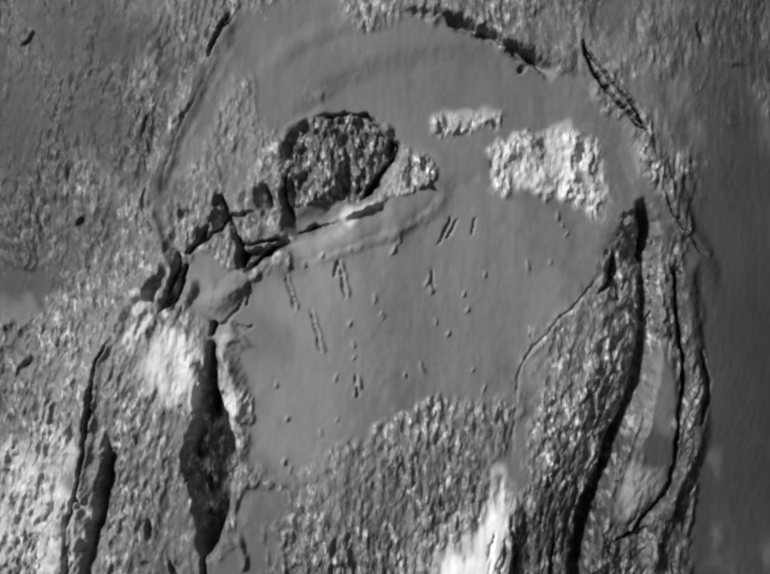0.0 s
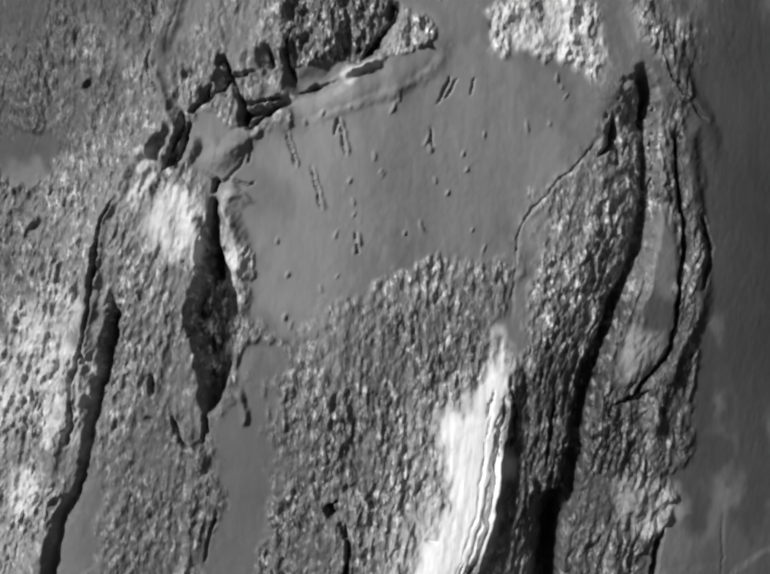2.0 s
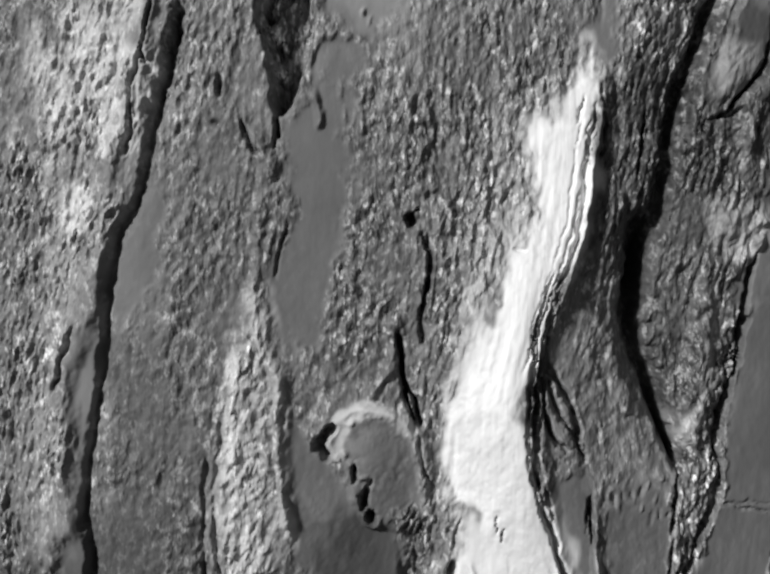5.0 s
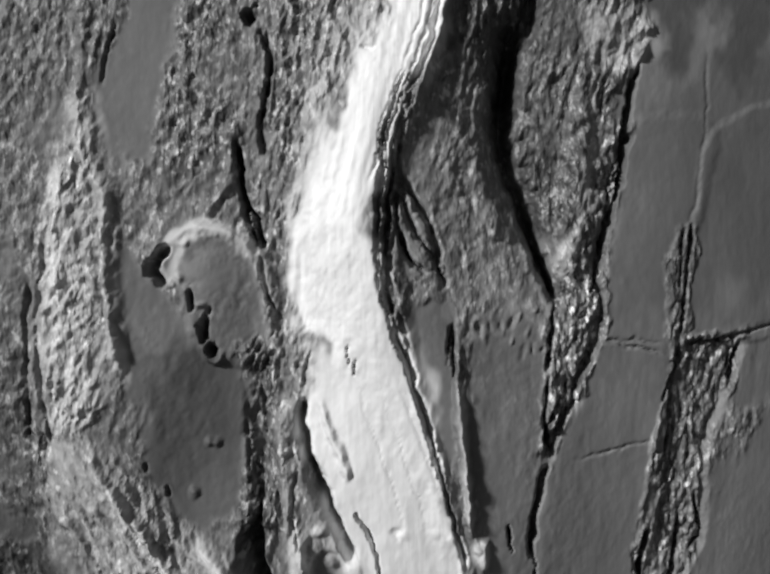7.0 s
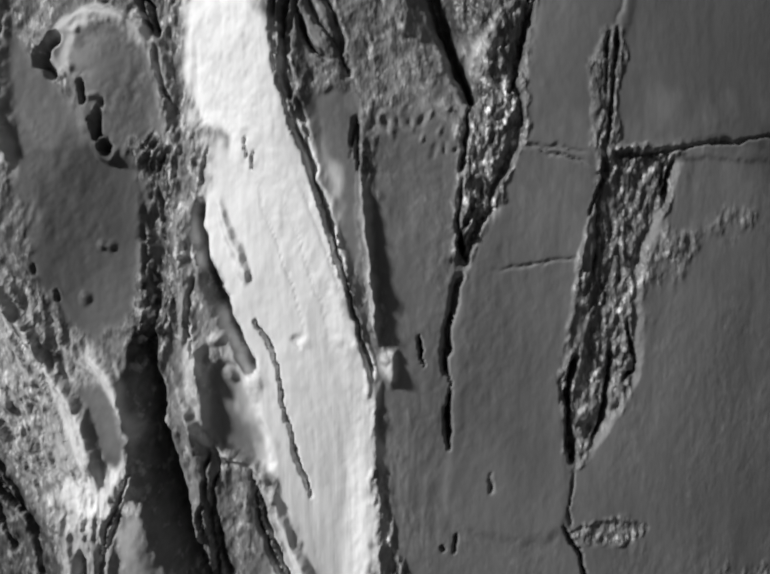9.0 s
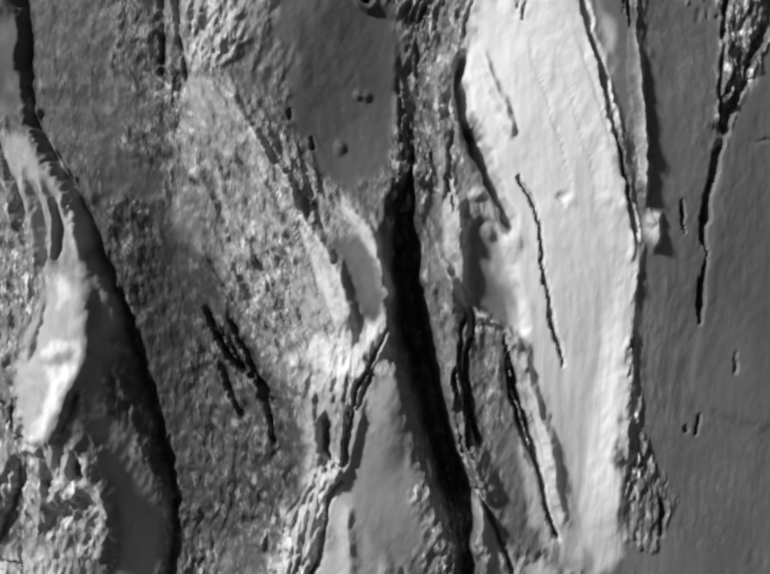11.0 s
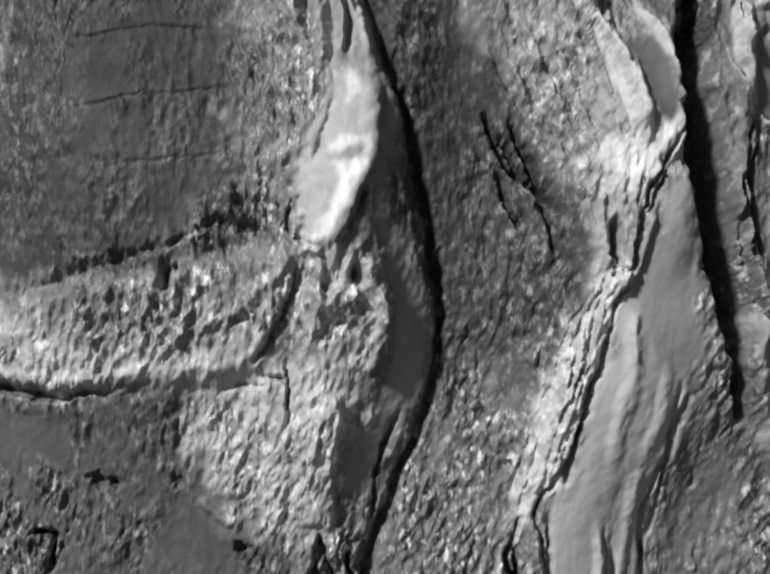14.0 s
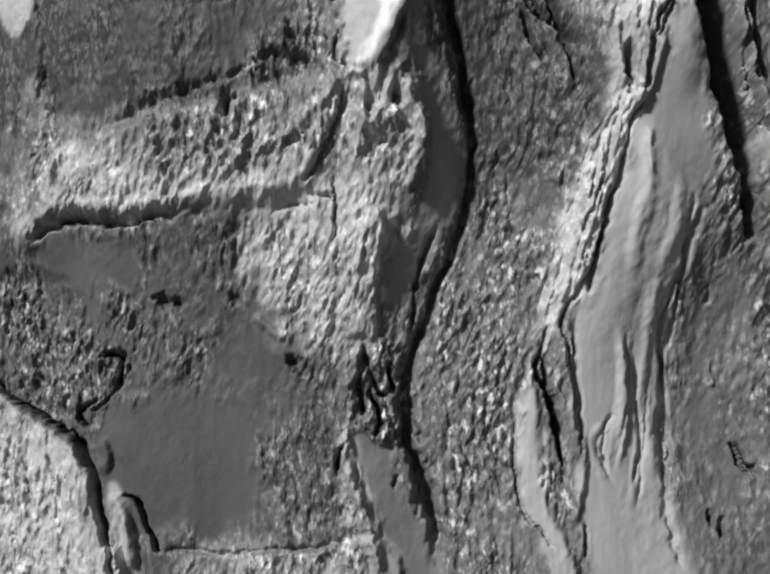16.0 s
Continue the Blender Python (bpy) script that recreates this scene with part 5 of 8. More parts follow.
stroke([(-0.0655, -0.6185), (-0.0692, -0.6407), (-0.0743, -0.6641)], 3, 3, 3)
stroke([(-0.0599, -0.6099), (-0.0635, -0.6334), (-0.0698, -0.6587)], 3, 3, 3)
stroke([(-0.0628, -0.6178), (-0.0665, -0.6397)], 2, 2, -3)
field([(-0.0759, -0.5383), (-0.038, -0.5357), (-0.0373, -0.5521), (-0.0524, -0.5585), (-0.0703, -0.5551)], bare=0.5, coarse=0.8, soft=10)
stroke([(-0.0678, -0.5533), (-0.0606, -0.5758)], 2, 2, 2.5)
stroke([(-0.0631, -0.5494), (-0.058, -0.5756)], 2, 2, 2.5)
stroke([(-0.056, -0.553), (-0.0556, -0.568)], 2, 2, 2.5)
stroke([(-0.0496, -0.5453), (-0.0468, -0.5601)], 2, 2, 2.5)
stroke([(-0.0428, -0.5414), (-0.0435, -0.56)], 2, 2, 2.5)
field([(-0.0509, -0.5953), (-0.0569, -0.6215), (-0.057, -0.6488), (-0.064, -0.6696), (-0.0698, -0.6846), (-0.0759, -0.7011), (-0.082, -0.7081), (-0.0863, -0.7201), (-0.0811, -0.6847), (-0.0808, -0.666), (-0.0746, -0.646), (-0.0699, -0.6123), (-0.0621, -0.5947)], height=2, edge=12, coarse=0.9, bare=0.65, soft=5, region=25)
stroke([(-0.0506, -0.611), (-0.0551, -0.6395), (-0.0606, -0.6647), (-0.0682, -0.6804), (-0.0749, -0.6988)], 3, 3.5, -4, ends=0.08)
field([(-0.0863, -0.7201), (-0.0809, -0.7412), (-0.0787, -0.7646), (-0.0718, -0.7878), (-0.0615, -0.8039), (-0.0582, -0.8204), (-0.0699, -0.821), (-0.0855, -0.7864), (-0.0913, -0.7629), (-0.0912, -0.7415)], height=4, edge=6, coarse=0.2, bare=0.4, soft=5)
stroke([(-0.08, -0.7058), (-0.0793, -0.7242), (-0.0719, -0.743), (-0.0683, -0.7619)], 4, 4, -16, ends=0.12)
stroke([(-0.0763, -0.6942), (-0.0702, -0.7172), (-0.0648, -0.7382), (-0.0588, -0.7637), (-0.0642, -0.7923)], 3, 4, 4, ends=0.1)
stroke([(-0.0681, -0.6891), (-0.0658, -0.7124), (-0.0609, -0.7403), (-0.0611, -0.7638)], 2, 2, -4)
field([(-0.0799, -0.7647), (-0.0678, -0.7642), (-0.0621, -0.7875), (-0.0718, -0.7901)], coarse=1.1, soft=5)
stroke([(-0.0573, -0.7873), (-0.054, -0.8061)], 3, 3, -7)
stroke([(-0.0924, -0.7392), (-0.0925, -0.7606), (-0.0867, -0.7841), (-0.0712, -0.8042)], 2.5, 2.5, -4, ends=0.1)
# smooth ribbed band
# bare and tone lighten the band to offset its slope from the sun
field([(-0.0456, -0.5941), (-0.0165, -0.5955), (-0.0113, -0.6283), (-0.0149, -0.6676), (-0.0157, -0.7236), (-0.0122, -0.7717), (-0.0046, -0.8187), (-0.0508, -0.8202), (-0.0617, -0.7498), (-0.0665, -0.6984), (-0.0586, -0.6577), (-0.0516, -0.6262)], coarse=0.06, bare=0.34, soft=8, region=14, tone=1.25)
field([(-0.043, -0.6312), (-0.0131, -0.6327), (-0.0195, -0.6596), (-0.0205, -0.7), (-0.02, -0.772), (-0.0095, -0.8189), (-0.0317, -0.8195), (-0.0324, -0.7247), (-0.0452, -0.6576)], bare=0.4, soft=12)
stroke([(-0.0376, -0.6018), (-0.0388, -0.6267)], 3, 3, 2)
stroke([(-0.0443, -0.6976), (-0.0397, -0.7252), (-0.0413, -0.7631)], 4, 3, 3)
stroke([(-0.045, -0.7349), (-0.0508, -0.7446), (-0.0463, -0.7656)], 2, 2, -2)
stroke([(-0.0366, -0.697), (-0.0311, -0.7485), (-0.0334, -0.7723)], 3, 3, -2.5)
stroke([(-0.0212, -0.6954), (-0.019, -0.7359), (-0.0147, -0.7837), (-0.0072, -0.8115)], 4, 4, -2.5, ends=0.1)
stroke([(-0.029, -0.6695), (-0.0297, -0.7011), (-0.023, -0.7673)], 5, 5, 2, ends=0.1)
stroke([(-0.0151, -0.6287), (-0.0163, -0.6678), (-0.0186, -0.7046)], 3, 5, -3, ends=0.1)
field([(-0.0098, -0.6366), (0.0113, -0.6569), (0.0324, -0.6978), (0.037, -0.8174), (-0.0046, -0.8187), (-0.012, -0.7477), (-0.0128, -0.681)], coarse=0.35, soft=12)
lump(0.0005, -0.6765, 2, 5, -3)
lump(0.0131, -0.7899, 3, 6, -7, turn=15)
stroke([(0.0164, -0.7477), (0.0201, -0.756), (0.0268, -0.7641)], 2, 2, -4)
lump(0.0055, -0.7831, 2, 4, -4)
stroke([(0.0007, -0.543), (0.0071, -0.57), (0.0162, -0.5969), (0.021, -0.6149)], 4, 4, 4)
stroke([(0.0027, -0.5414), (0.0072, -0.5663), (0.0118, -0.5844)], 2, 2, -5)
# valley beside the shoulder
field([(-0.1505, -0.4641), (-0.1241, -0.4617), (-0.1015, -0.5143), (-0.0847, -0.5416), (-0.0854, -0.5692), (-0.1095, -0.5545), (-0.1194, -0.5828), (-0.1246, -0.5398), (-0.1434, -0.4889)], coarse=0.15, soft=12)
field([(-0.1538, -0.5161), (-0.1367, -0.5306), (-0.1266, -0.5672), (-0.1238, -0.6153), (-0.1357, -0.595), (-0.1483, -0.5836), (-0.1508, -0.5577)], coarse=0.03, soft=6)
field([(-0.1049, -0.5347), (-0.0888, -0.5288), (-0.0723, -0.5687), (-0.0717, -0.6119), (-0.0874, -0.5972), (-0.097, -0.5658)], coarse=0.9, soft=8)
stroke([(-0.0949, -0.5233), (-0.0842, -0.5454), (-0.0761, -0.5649), (-0.072, -0.5804)], 3, 4, -6, ends=0.1)
stroke([(-0.1026, -0.5385), (-0.0911, -0.5615), (-0.0854, -0.5692)], 4, 4, -5)
field([(-0.1358, -0.6715), (-0.1086, -0.6322), (-0.0852, -0.6374), (-0.0816, -0.6705), (-0.0886, -0.7177), (-0.0919, -0.751), (-0.0925, -0.7867), (-0.0818, -0.8145), (-0.1174, -0.8164), (-0.1343, -0.7528), (-0.1389, -0.7045)], coarse=0.85, soft=12)
field([(-0.1161, -0.5816), (-0.088, -0.5867), (-0.0902, -0.6279), (-0.1114, -0.6228)], coarse=0.5, soft=14)
stroke([(-0.1349, -0.6465), (-0.1431, -0.6721), (-0.1463, -0.7051)], 3, 3, -5)
field([(-0.1446, -0.6075), (-0.1251, -0.6019), (-0.1224, -0.6391), (-0.1407, -0.6719), (-0.1591, -0.6921), (-0.1626, -0.6696), (-0.1494, -0.6458)], coarse=0.3, soft=8)
# shoulder
field([(-0.1966, -0.4455), (-0.1693, -0.4595), (-0.1569, -0.4871), (-0.1516, -0.5156), (-0.1504, -0.5413), (-0.1554, -0.5581), (-0.1619, -0.5748), (-0.1709, -0.5827), (-0.1824, -0.5814), (-0.1912, -0.559), (-0.2105, -0.5712), (-0.239, -0.5881), (-0.2907, -0.5947), (-0.3049, -0.5317), (-0.312, -0.4419)], height=5, edge=26, coarse=0.45, soft=8, region=6)
stroke([(-0.186, -0.4295, 0.6), (-0.1672, -0.4656), (-0.1592, -0.4861), (-0.1537, -0.5102), (-0.1507, -0.5359), (-0.1527, -0.5542), (-0.1547, -0.5726, 0.8), (-0.1509, -0.5911, 0.5), (-0.144, -0.6103, 0.3)], 34, 28, 5.5, ends=0.12)
field([(-0.1743, -0.512), (-0.1644, -0.5043), (-0.1551, -0.5085), (-0.1514, -0.5359), (-0.154, -0.5507), (-0.1628, -0.5748), (-0.1765, -0.5849), (-0.1847, -0.5739), (-0.1876, -0.5514), (-0.1799, -0.5325)], bare=0.42, coarse=0.2, soft=6, region=21)
field([(-0.1651, -0.5475), (-0.1561, -0.5454), (-0.1558, -0.5518), (-0.16, -0.5584), (-0.1631, -0.5694), (-0.171, -0.5808), (-0.1765, -0.5849), (-0.1733, -0.5697), (-0.1692, -0.5567)], bare=0.98, soft=4)
field([(-0.1666, -0.516), (-0.1642, -0.508), (-0.161, -0.5107), (-0.1618, -0.5198), (-0.1654, -0.5225)], bare=0.95, soft=4)
field([(-0.1599, -0.5037), (-0.1558, -0.5033), (-0.1552, -0.5085), (-0.1593, -0.5087)], bare=0.85, soft=3)
field([(-0.1681, -0.5421), (-0.1638, -0.5365), (-0.1564, -0.5381), (-0.1562, -0.5418), (-0.1634, -0.5439)], bare=0.8, soft=4)
stroke([(-0.1718, -0.5158), (-0.1733, -0.5325), (-0.177, -0.5513)], 3, 4, -1.6, ends=0.2)
stroke([(-0.1537, -0.5102), (-0.1518, -0.5288), (-0.1508, -0.5413), (-0.1529, -0.5506), (-0.1586, -0.561), (-0.1621, -0.5711), (-0.1709, -0.5827)], 9, 3, 3.6, ends=0.08)
stroke([(-0.1538, -0.5552), (-0.1584, -0.5655), (-0.1637, -0.5767)], 3, 3.5, -3, ends=0.2)
lump(-0.1878, -0.5476, 2.2, 3.6, -3)
lump(-0.1849, -0.5506, 2.4, 3, 2)
lump(-0.1858, -0.557, 2.2, 3.6, -3)
lump(-0.1829, -0.56, 2.4, 3, 2)
lump(-0.1841, -0.5663, 2.2, 3.6, -3)
lump(-0.1812, -0.5693, 2.4, 3, 2)
lump(-0.1863, -0.574, 2.2, 3.6, -3)
lump(-0.1834, -0.5769, 2.4, 3, 2)
lump(-0.1811, -0.5766, 2.2, 3.6, -3)
lump(-0.1782, -0.5795, 2.4, 3, 2)
lump(-0.1901, -0.5637, 2.2, 3.6, -3)
lump(-0.1873, -0.5666, 2.4, 3, 2)
stroke([(-0.1867, -0.574), (-0.1824, -0.5814), (-0.1755, -0.5848), (-0.1709, -0.5836)], 3, 3, 3)
field([(-0.1961, -0.4536), (-0.177, -0.4545), (-0.161, -0.4781), (-0.1551, -0.5066), (-0.167, -0.507), (-0.1761, -0.512), (-0.1828, -0.4915), (-0.1912, -0.4729)], bare=0.3, coarse=0.25, soft=8)
stroke([(-0.2013, -0.4342), (-0.1965, -0.4463), (-0.1908, -0.4607), (-0.1857, -0.4742), (-0.1805, -0.4888)], 1.5, 1.8, -2, ends=0.15)
stroke([(-0.1792, -0.4636), (-0.1734, -0.4814), (-0.1713, -0.4958), (-0.1721, -0.5104)], 2.8, 3.2, -3.2, ends=0.25, sharp=1)
stroke([(-0.173, -0.4655), (-0.1669, -0.4797), (-0.1655, -0.4924), (-0.1672, -0.5043)], 2.8, 3.2, -3.2, ends=0.25, sharp=1)
stroke([(-0.194, -0.4557), (-0.1876, -0.4708), (-0.1831, -0.4842), (-0.1796, -0.4991)], 2.8, 3.2, -3.2, ends=0.25, sharp=1)
stroke([(-0.185, -0.4611), (-0.1785, -0.4798), (-0.1757, -0.4957), (-0.1762, -0.5101)], 2.8, 2.8, 2.8, ends=0.2)
stroke([(-0.1764, -0.4637), (-0.1697, -0.4815), (-0.1683, -0.4958), (-0.1693, -0.5068)], 2.8, 2.8, 2.8, ends=0.2)
stroke([(-0.1711, -0.4606), (-0.1627, -0.4748), (-0.1587, -0.4902), (-0.1561, -0.5047)], 2.8, 2.8, 2.8, ends=0.2)
field([(-0.1713, -0.4576), (-0.1612, -0.4739), (-0.1568, -0.4895), (-0.155, -0.5066), (-0.1579, -0.5068), (-0.1601, -0.4905), (-0.1658, -0.4757)], bare=0.5, soft=4)
field([(-0.1909, -0.4803), (-0.1852, -0.4802), (-0.1838, -0.4896), (-0.1885, -0.4904)], bare=0.4, soft=4)
lump(-0.1635, -0.5421, 10, 5, 2, turn=20)
stroke([(-0.1854, -0.5588), (-0.1857, -0.574), (-0.1784, -0.5831)], 3, 3, -4)
stroke([(-0.2906, -0.5281), (-0.2508, -0.5194), (-0.2087, -0.514)], 3, 3, -0.8)
stroke([(-0.2927, -0.4958), (-0.2524, -0.4905), (-0.2176, -0.4912)], 3, 3, -0.7)
stroke([(-0.2856, -0.4733), (-0.2494, -0.4739)], 4, 3, -1)
stroke([(-0.2729, -0.551), (-0.2112, -0.5427)], 3, 3, -0.5)
field([(-0.2805, -0.4852), (-0.218, -0.4817), (-0.2164, -0.5142), (-0.2782, -0.5222)], coarse=0.25, soft=12)
field([(-0.2843, -0.5262), (-0.2123, -0.5198), (-0.2114, -0.537), (-0.2834, -0.5474)], coarse=0.3, soft=10)
field([(-0.2106, -0.4723), (-0.1834, -0.477), (-0.1743, -0.5102), (-0.1875, -0.5551), (-0.2048, -0.5595), (-0.2127, -0.5103)], coarse=0.85, bare=0.1, soft=12)
field([(-0.2297, -0.5606), (-0.1912, -0.559), (-0.1881, -0.5817), (-0.2293, -0.5856)], coarse=1.2, soft=8)
stroke([(-0.2332, -0.5761), (-0.2105, -0.5731), (-0.1905, -0.5761)], 9, 7, -2.5)
# lump under the flake
stroke([(-0.1542, -0.5818), (-0.1507, -0.5949), (-0.1434, -0.6103), (-0.146, -0.6262), (-0.1492, -0.6352)], 6, 5, 6, ends=0.15)
lump(-0.1733, -0.5923, 6, 8, 4)
lump(-0.1749, -0.602, 6, 8, 4)
lump(-0.1633, -0.5861, 4, 10, -4)
lump(-0.1573, -0.5916, 4, 10, -9)
lump(-0.156, -0.5819, 4, 6, 3)
lump(-0.1654, -0.6015, 5, 4, 4)
lump(-0.1587, -0.6021, 5, 4, 4)
lump(-0.17, -0.6056, 5, 4, 4)
lump(-0.163, -0.6135, 10, 7, -6)
lump(-0.1703, -0.5979, 3, 3, -4)
field([(-0.1784, -0.5831), (-0.1523, -0.5818), (-0.1431, -0.6083), (-0.1492, -0.6352), (-0.1672, -0.6275), (-0.181, -0.6244), (-0.1836, -0.6006)], coarse=0.9, bare=0.36, soft=6, region=20)
field([(-0.1516, -0.5949), (-0.1441, -0.6083), (-0.1478, -0.6283), (-0.158, -0.6563), (-0.1695, -0.667), (-0.1764, -0.6448), (-0.1614, -0.6272)], bare=0.45, coarse=0.7, soft=6)
# ledge across the shoulder
# bare also paints the light on the ledge's face
field([(-0.348, -0.6089), (-0.3253, -0.6122), (-0.2917, -0.6044), (-0.2534, -0.5965), (-0.2154, -0.5889), (-0.186, -0.5836), (-0.1843, -0.5951), (-0.1949, -0.6297), (-0.2044, -0.637), (-0.24, -0.6418), (-0.2772, -0.6459), (-0.3251, -0.6454), (-0.3425, -0.66), (-0.3594, -0.6535), (-0.353, -0.6289)], height=7, edge=11, coarse=0.95, bare=0.34, soft=8, region=7)
stroke([(-0.3594, -0.6535), (-0.3416, -0.6531), (-0.3254, -0.6462), (-0.2772, -0.6469), (-0.2402, -0.6424), (-0.2044, -0.638)], 26, 11, 4.5, ends=0.1)
stroke([(-0.1846, -0.5866), (-0.1958, -0.5975), (-0.2072, -0.6103), (-0.2283, -0.6216), (-0.2524, -0.6283)], 4, 5, 1.6)
stroke([(-0.1823, -0.5886), (-0.1885, -0.6082), (-0.1996, -0.6299)], 4, 4, 1.6)
stroke([(-0.1935, -0.5976), (-0.2049, -0.6142), (-0.2402, -0.6262)], 5, 5, -1.6, sharp=1)
stroke([(-0.1789, -0.5875), (-0.1841, -0.6033), (-0.1906, -0.6186), (-0.1949, -0.6277)], 2.5, 3, -2.2)
lump(-0.2402, -0.597, 5, 7, -6, turn=-15)
stroke([(-0.3111, -0.6074), (-0.2793, -0.5953), (-0.2494, -0.586), (-0.2165, -0.5736)], 9, 7, -2.5)
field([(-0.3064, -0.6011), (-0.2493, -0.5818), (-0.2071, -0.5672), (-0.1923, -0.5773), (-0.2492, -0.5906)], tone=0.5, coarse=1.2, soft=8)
stroke([(-0.3454, -0.6599), (-0.3311, -0.6491), (-0.3111, -0.6487), (-0.2827, -0.6502)], 4, 12, -6, ends=0.3)
field([(-0.3392, -0.6578), (-0.2831, -0.6549), (-0.2786, -0.6756), (-0.2996, -0.7098), (-0.3333, -0.679)], coarse=0.1, soft=10)
field([(-0.2774, -0.6485), (-0.1899, -0.6424), (-0.1844, -0.6604), (-0.2127, -0.6934), (-0.2735, -0.685)], coarse=0.55, soft=10)
stroke([(-0.1997, -0.6378), (-0.1852, -0.6389), (-0.1823, -0.6536), (-0.1844, -0.6604)], 2, 2, -4)
stroke([(-0.2138, -0.644), (-0.1923, -0.6411)], 2, 2, -2)
# lower face
field([(-0.1829, -0.6379), (-0.1593, -0.6377), (-0.1562, -0.653), (-0.1647, -0.6744), (-0.1659, -0.7019), (-0.1925, -0.7048), (-0.2058, -0.6745), (-0.194, -0.6628)], bare=0.55, coarse=0.9, soft=8)
field([(-0.2774, -0.6485), (-0.1899, -0.6424), (-0.1844, -0.6604), (-0.2026, -0.6979), (-0.2328, -0.6937), (-0.2708, -0.6756)], tone=1.25, soft=20)
stroke([(-0.1591, -0.6422), (-0.165, -0.6678), (-0.1651, -0.6929), (-0.1682, -0.7064)], 20, 7, 6, ends=0.12)
lump(-0.2686, -0.6883, 8, 4, -6, turn=-25)
lump(-0.2621, -0.6899, 5, 4, -6)
lump(-0.2735, -0.6862, 4, 3, -4)
lump(-0.2022, -0.7168, 4, 8, -9, turn=45)
lump(-0.2936, -0.7163, 9, 4, -8)
lump(-0.2887, -0.7205, 4, 7, -7)
lump(-0.233, -0.6869, 3, 3, -3)
stroke([(-0.2252, -0.6936), (-0.2161, -0.7007), (-0.2024, -0.7051)], 3, 3, 2.5)
field([(-0.2226, -0.6936), (-0.1978, -0.6955), (-0.1998, -0.7097), (-0.2122, -0.7077)], bare=0.1, coarse=0.2, soft=5)
field([(-0.2706, -0.6947), (-0.2226, -0.6936), (-0.2067, -0.7219), (-0.2103, -0.756), (-0.2507, -0.7577), (-0.2697, -0.7289)], coarse=0.25, soft=12)
field([(-0.2982, -0.7422), (-0.2259, -0.7469), (-0.2189, -0.7906), (-0.2742, -0.8083), (-0.2933, -0.7794)], coarse=0.08, soft=12)
field([(-0.3676, -0.6755), (-0.324, -0.6794), (-0.3057, -0.7147), (-0.3155, -0.7478), (-0.3467, -0.7435), (-0.366, -0.7255)], coarse=0.9, height=-4, edge=8, soft=8)
lump(-0.3057, -0.7296, 8, 9, -4)
stroke([(-0.2864, -0.7168), (-0.2934, -0.7321), (-0.3094, -0.7451)], 3, 3, -3)
stroke([(-0.1682, -0.7064), (-0.1697, -0.7277), (-0.1653, -0.7445)], 5, 6, -10)
lump(-0.1623, -0.7298, 7, 12, -7)
field([(-0.1778, -0.7068), (-0.1537, -0.7058), (-0.1518, -0.7487), (-0.1712, -0.7472)], coarse=1.2, soft=6)
stroke([(-0.1595, -0.7109), (-0.154, -0.7249)], 3, 3, 4)
field([(-0.2154, -0.7562), (-0.1808, -0.7524), (-0.1741, -0.7929), (-0.2083, -0.8021)], coarse=0.7, soft=10)
stroke([(-0.176, -0.7498), (-0.1714, -0.7687), (-0.1633, -0.7898), (-0.1537, -0.8177)], 6, 5, 6, ends=0.06)
field([(-0.1784, -0.7499), (-0.171, -0.752), (-0.1574, -0.7874), (-0.15, -0.8175), (-0.1705, -0.8186), (-0.1747, -0.7785)], bare=0.4, coarse=1.0, soft=5)
stroke([(-0.1783, -0.7523), (-0.1773, -0.7763)], 2, 2, -3)
stroke([(-0.2716, -0.8132), (-0.2353, -0.8129), (-0.198, -0.8082), (-0.1688, -0.8022)], 3, 5, -3, ends=0.2)
field([(-0.2483, -0.8118), (-0.1979, -0.8091), (-0.1544, -0.8013), (-0.1509, -0.8254), (-0.2477, -0.8317)], height=4, edge=5, bare=0.25, coarse=1.0, soft=5)
field([(-0.171, -0.752), (-0.1515, -0.7535), (-0.1484, -0.7703), (-0.1243, -0.8242), (-0.1484, -0.8253), (-0.1573, -0.7897)], coarse=0.1, soft=6)
stroke([(-0.148, -0.7678), (-0.1506, -0.7752)], 2, 2, -5)
# pale split block
field([(-0.3842, -0.7312), (-0.3435, -0.7488), (-0.3197, -0.7581), (-0.3057, -0.7801), (-0.2976, -0.8022), (-0.2899, -0.8345), (-0.3827, -0.8448)], height=7, edge=5, coarse=0.95, bare=0.5, soft=5, region=13)
stroke([(-0.3707, -0.7284), (-0.3492, -0.7436), (-0.3192, -0.7555), (-0.304, -0.7776), (-0.2967, -0.8046), (-0.2893, -0.8344)], 3, 4, -14, ends=0.03)
stroke([(-0.3186, -0.7504), (-0.313, -0.7654), (-0.3058, -0.7752)], 3, 3, -5)
stroke([(-0.2915, -0.7842), (-0.2852, -0.8036), (-0.2802, -0.8259)], 5, 5, 5, ends=0.1)
field([(-0.2945, -0.7845), (-0.2874, -0.7865), (-0.2789, -0.8259), (-0.289, -0.8263)], bare=0.4, soft=4)
stroke([(-0.2876, -0.784), (-0.2776, -0.7912), (-0.27, -0.8083), (-0.2676, -0.8154)], 2.5, 3, -9, ends=0.12)
stroke([(-0.3024, -0.7599), (-0.296, -0.7671), (-0.3004, -0.7775)], 4, 4, 3)
stroke([(-0.3487, -0.7618), (-0.3414, -0.7872), (-0.3441, -0.8133)], 2, 2, -1.8)
stroke([(-0.3328, -0.7612), (-0.3257, -0.7861), (-0.3219, -0.8112)], 2, 2, -1.8)
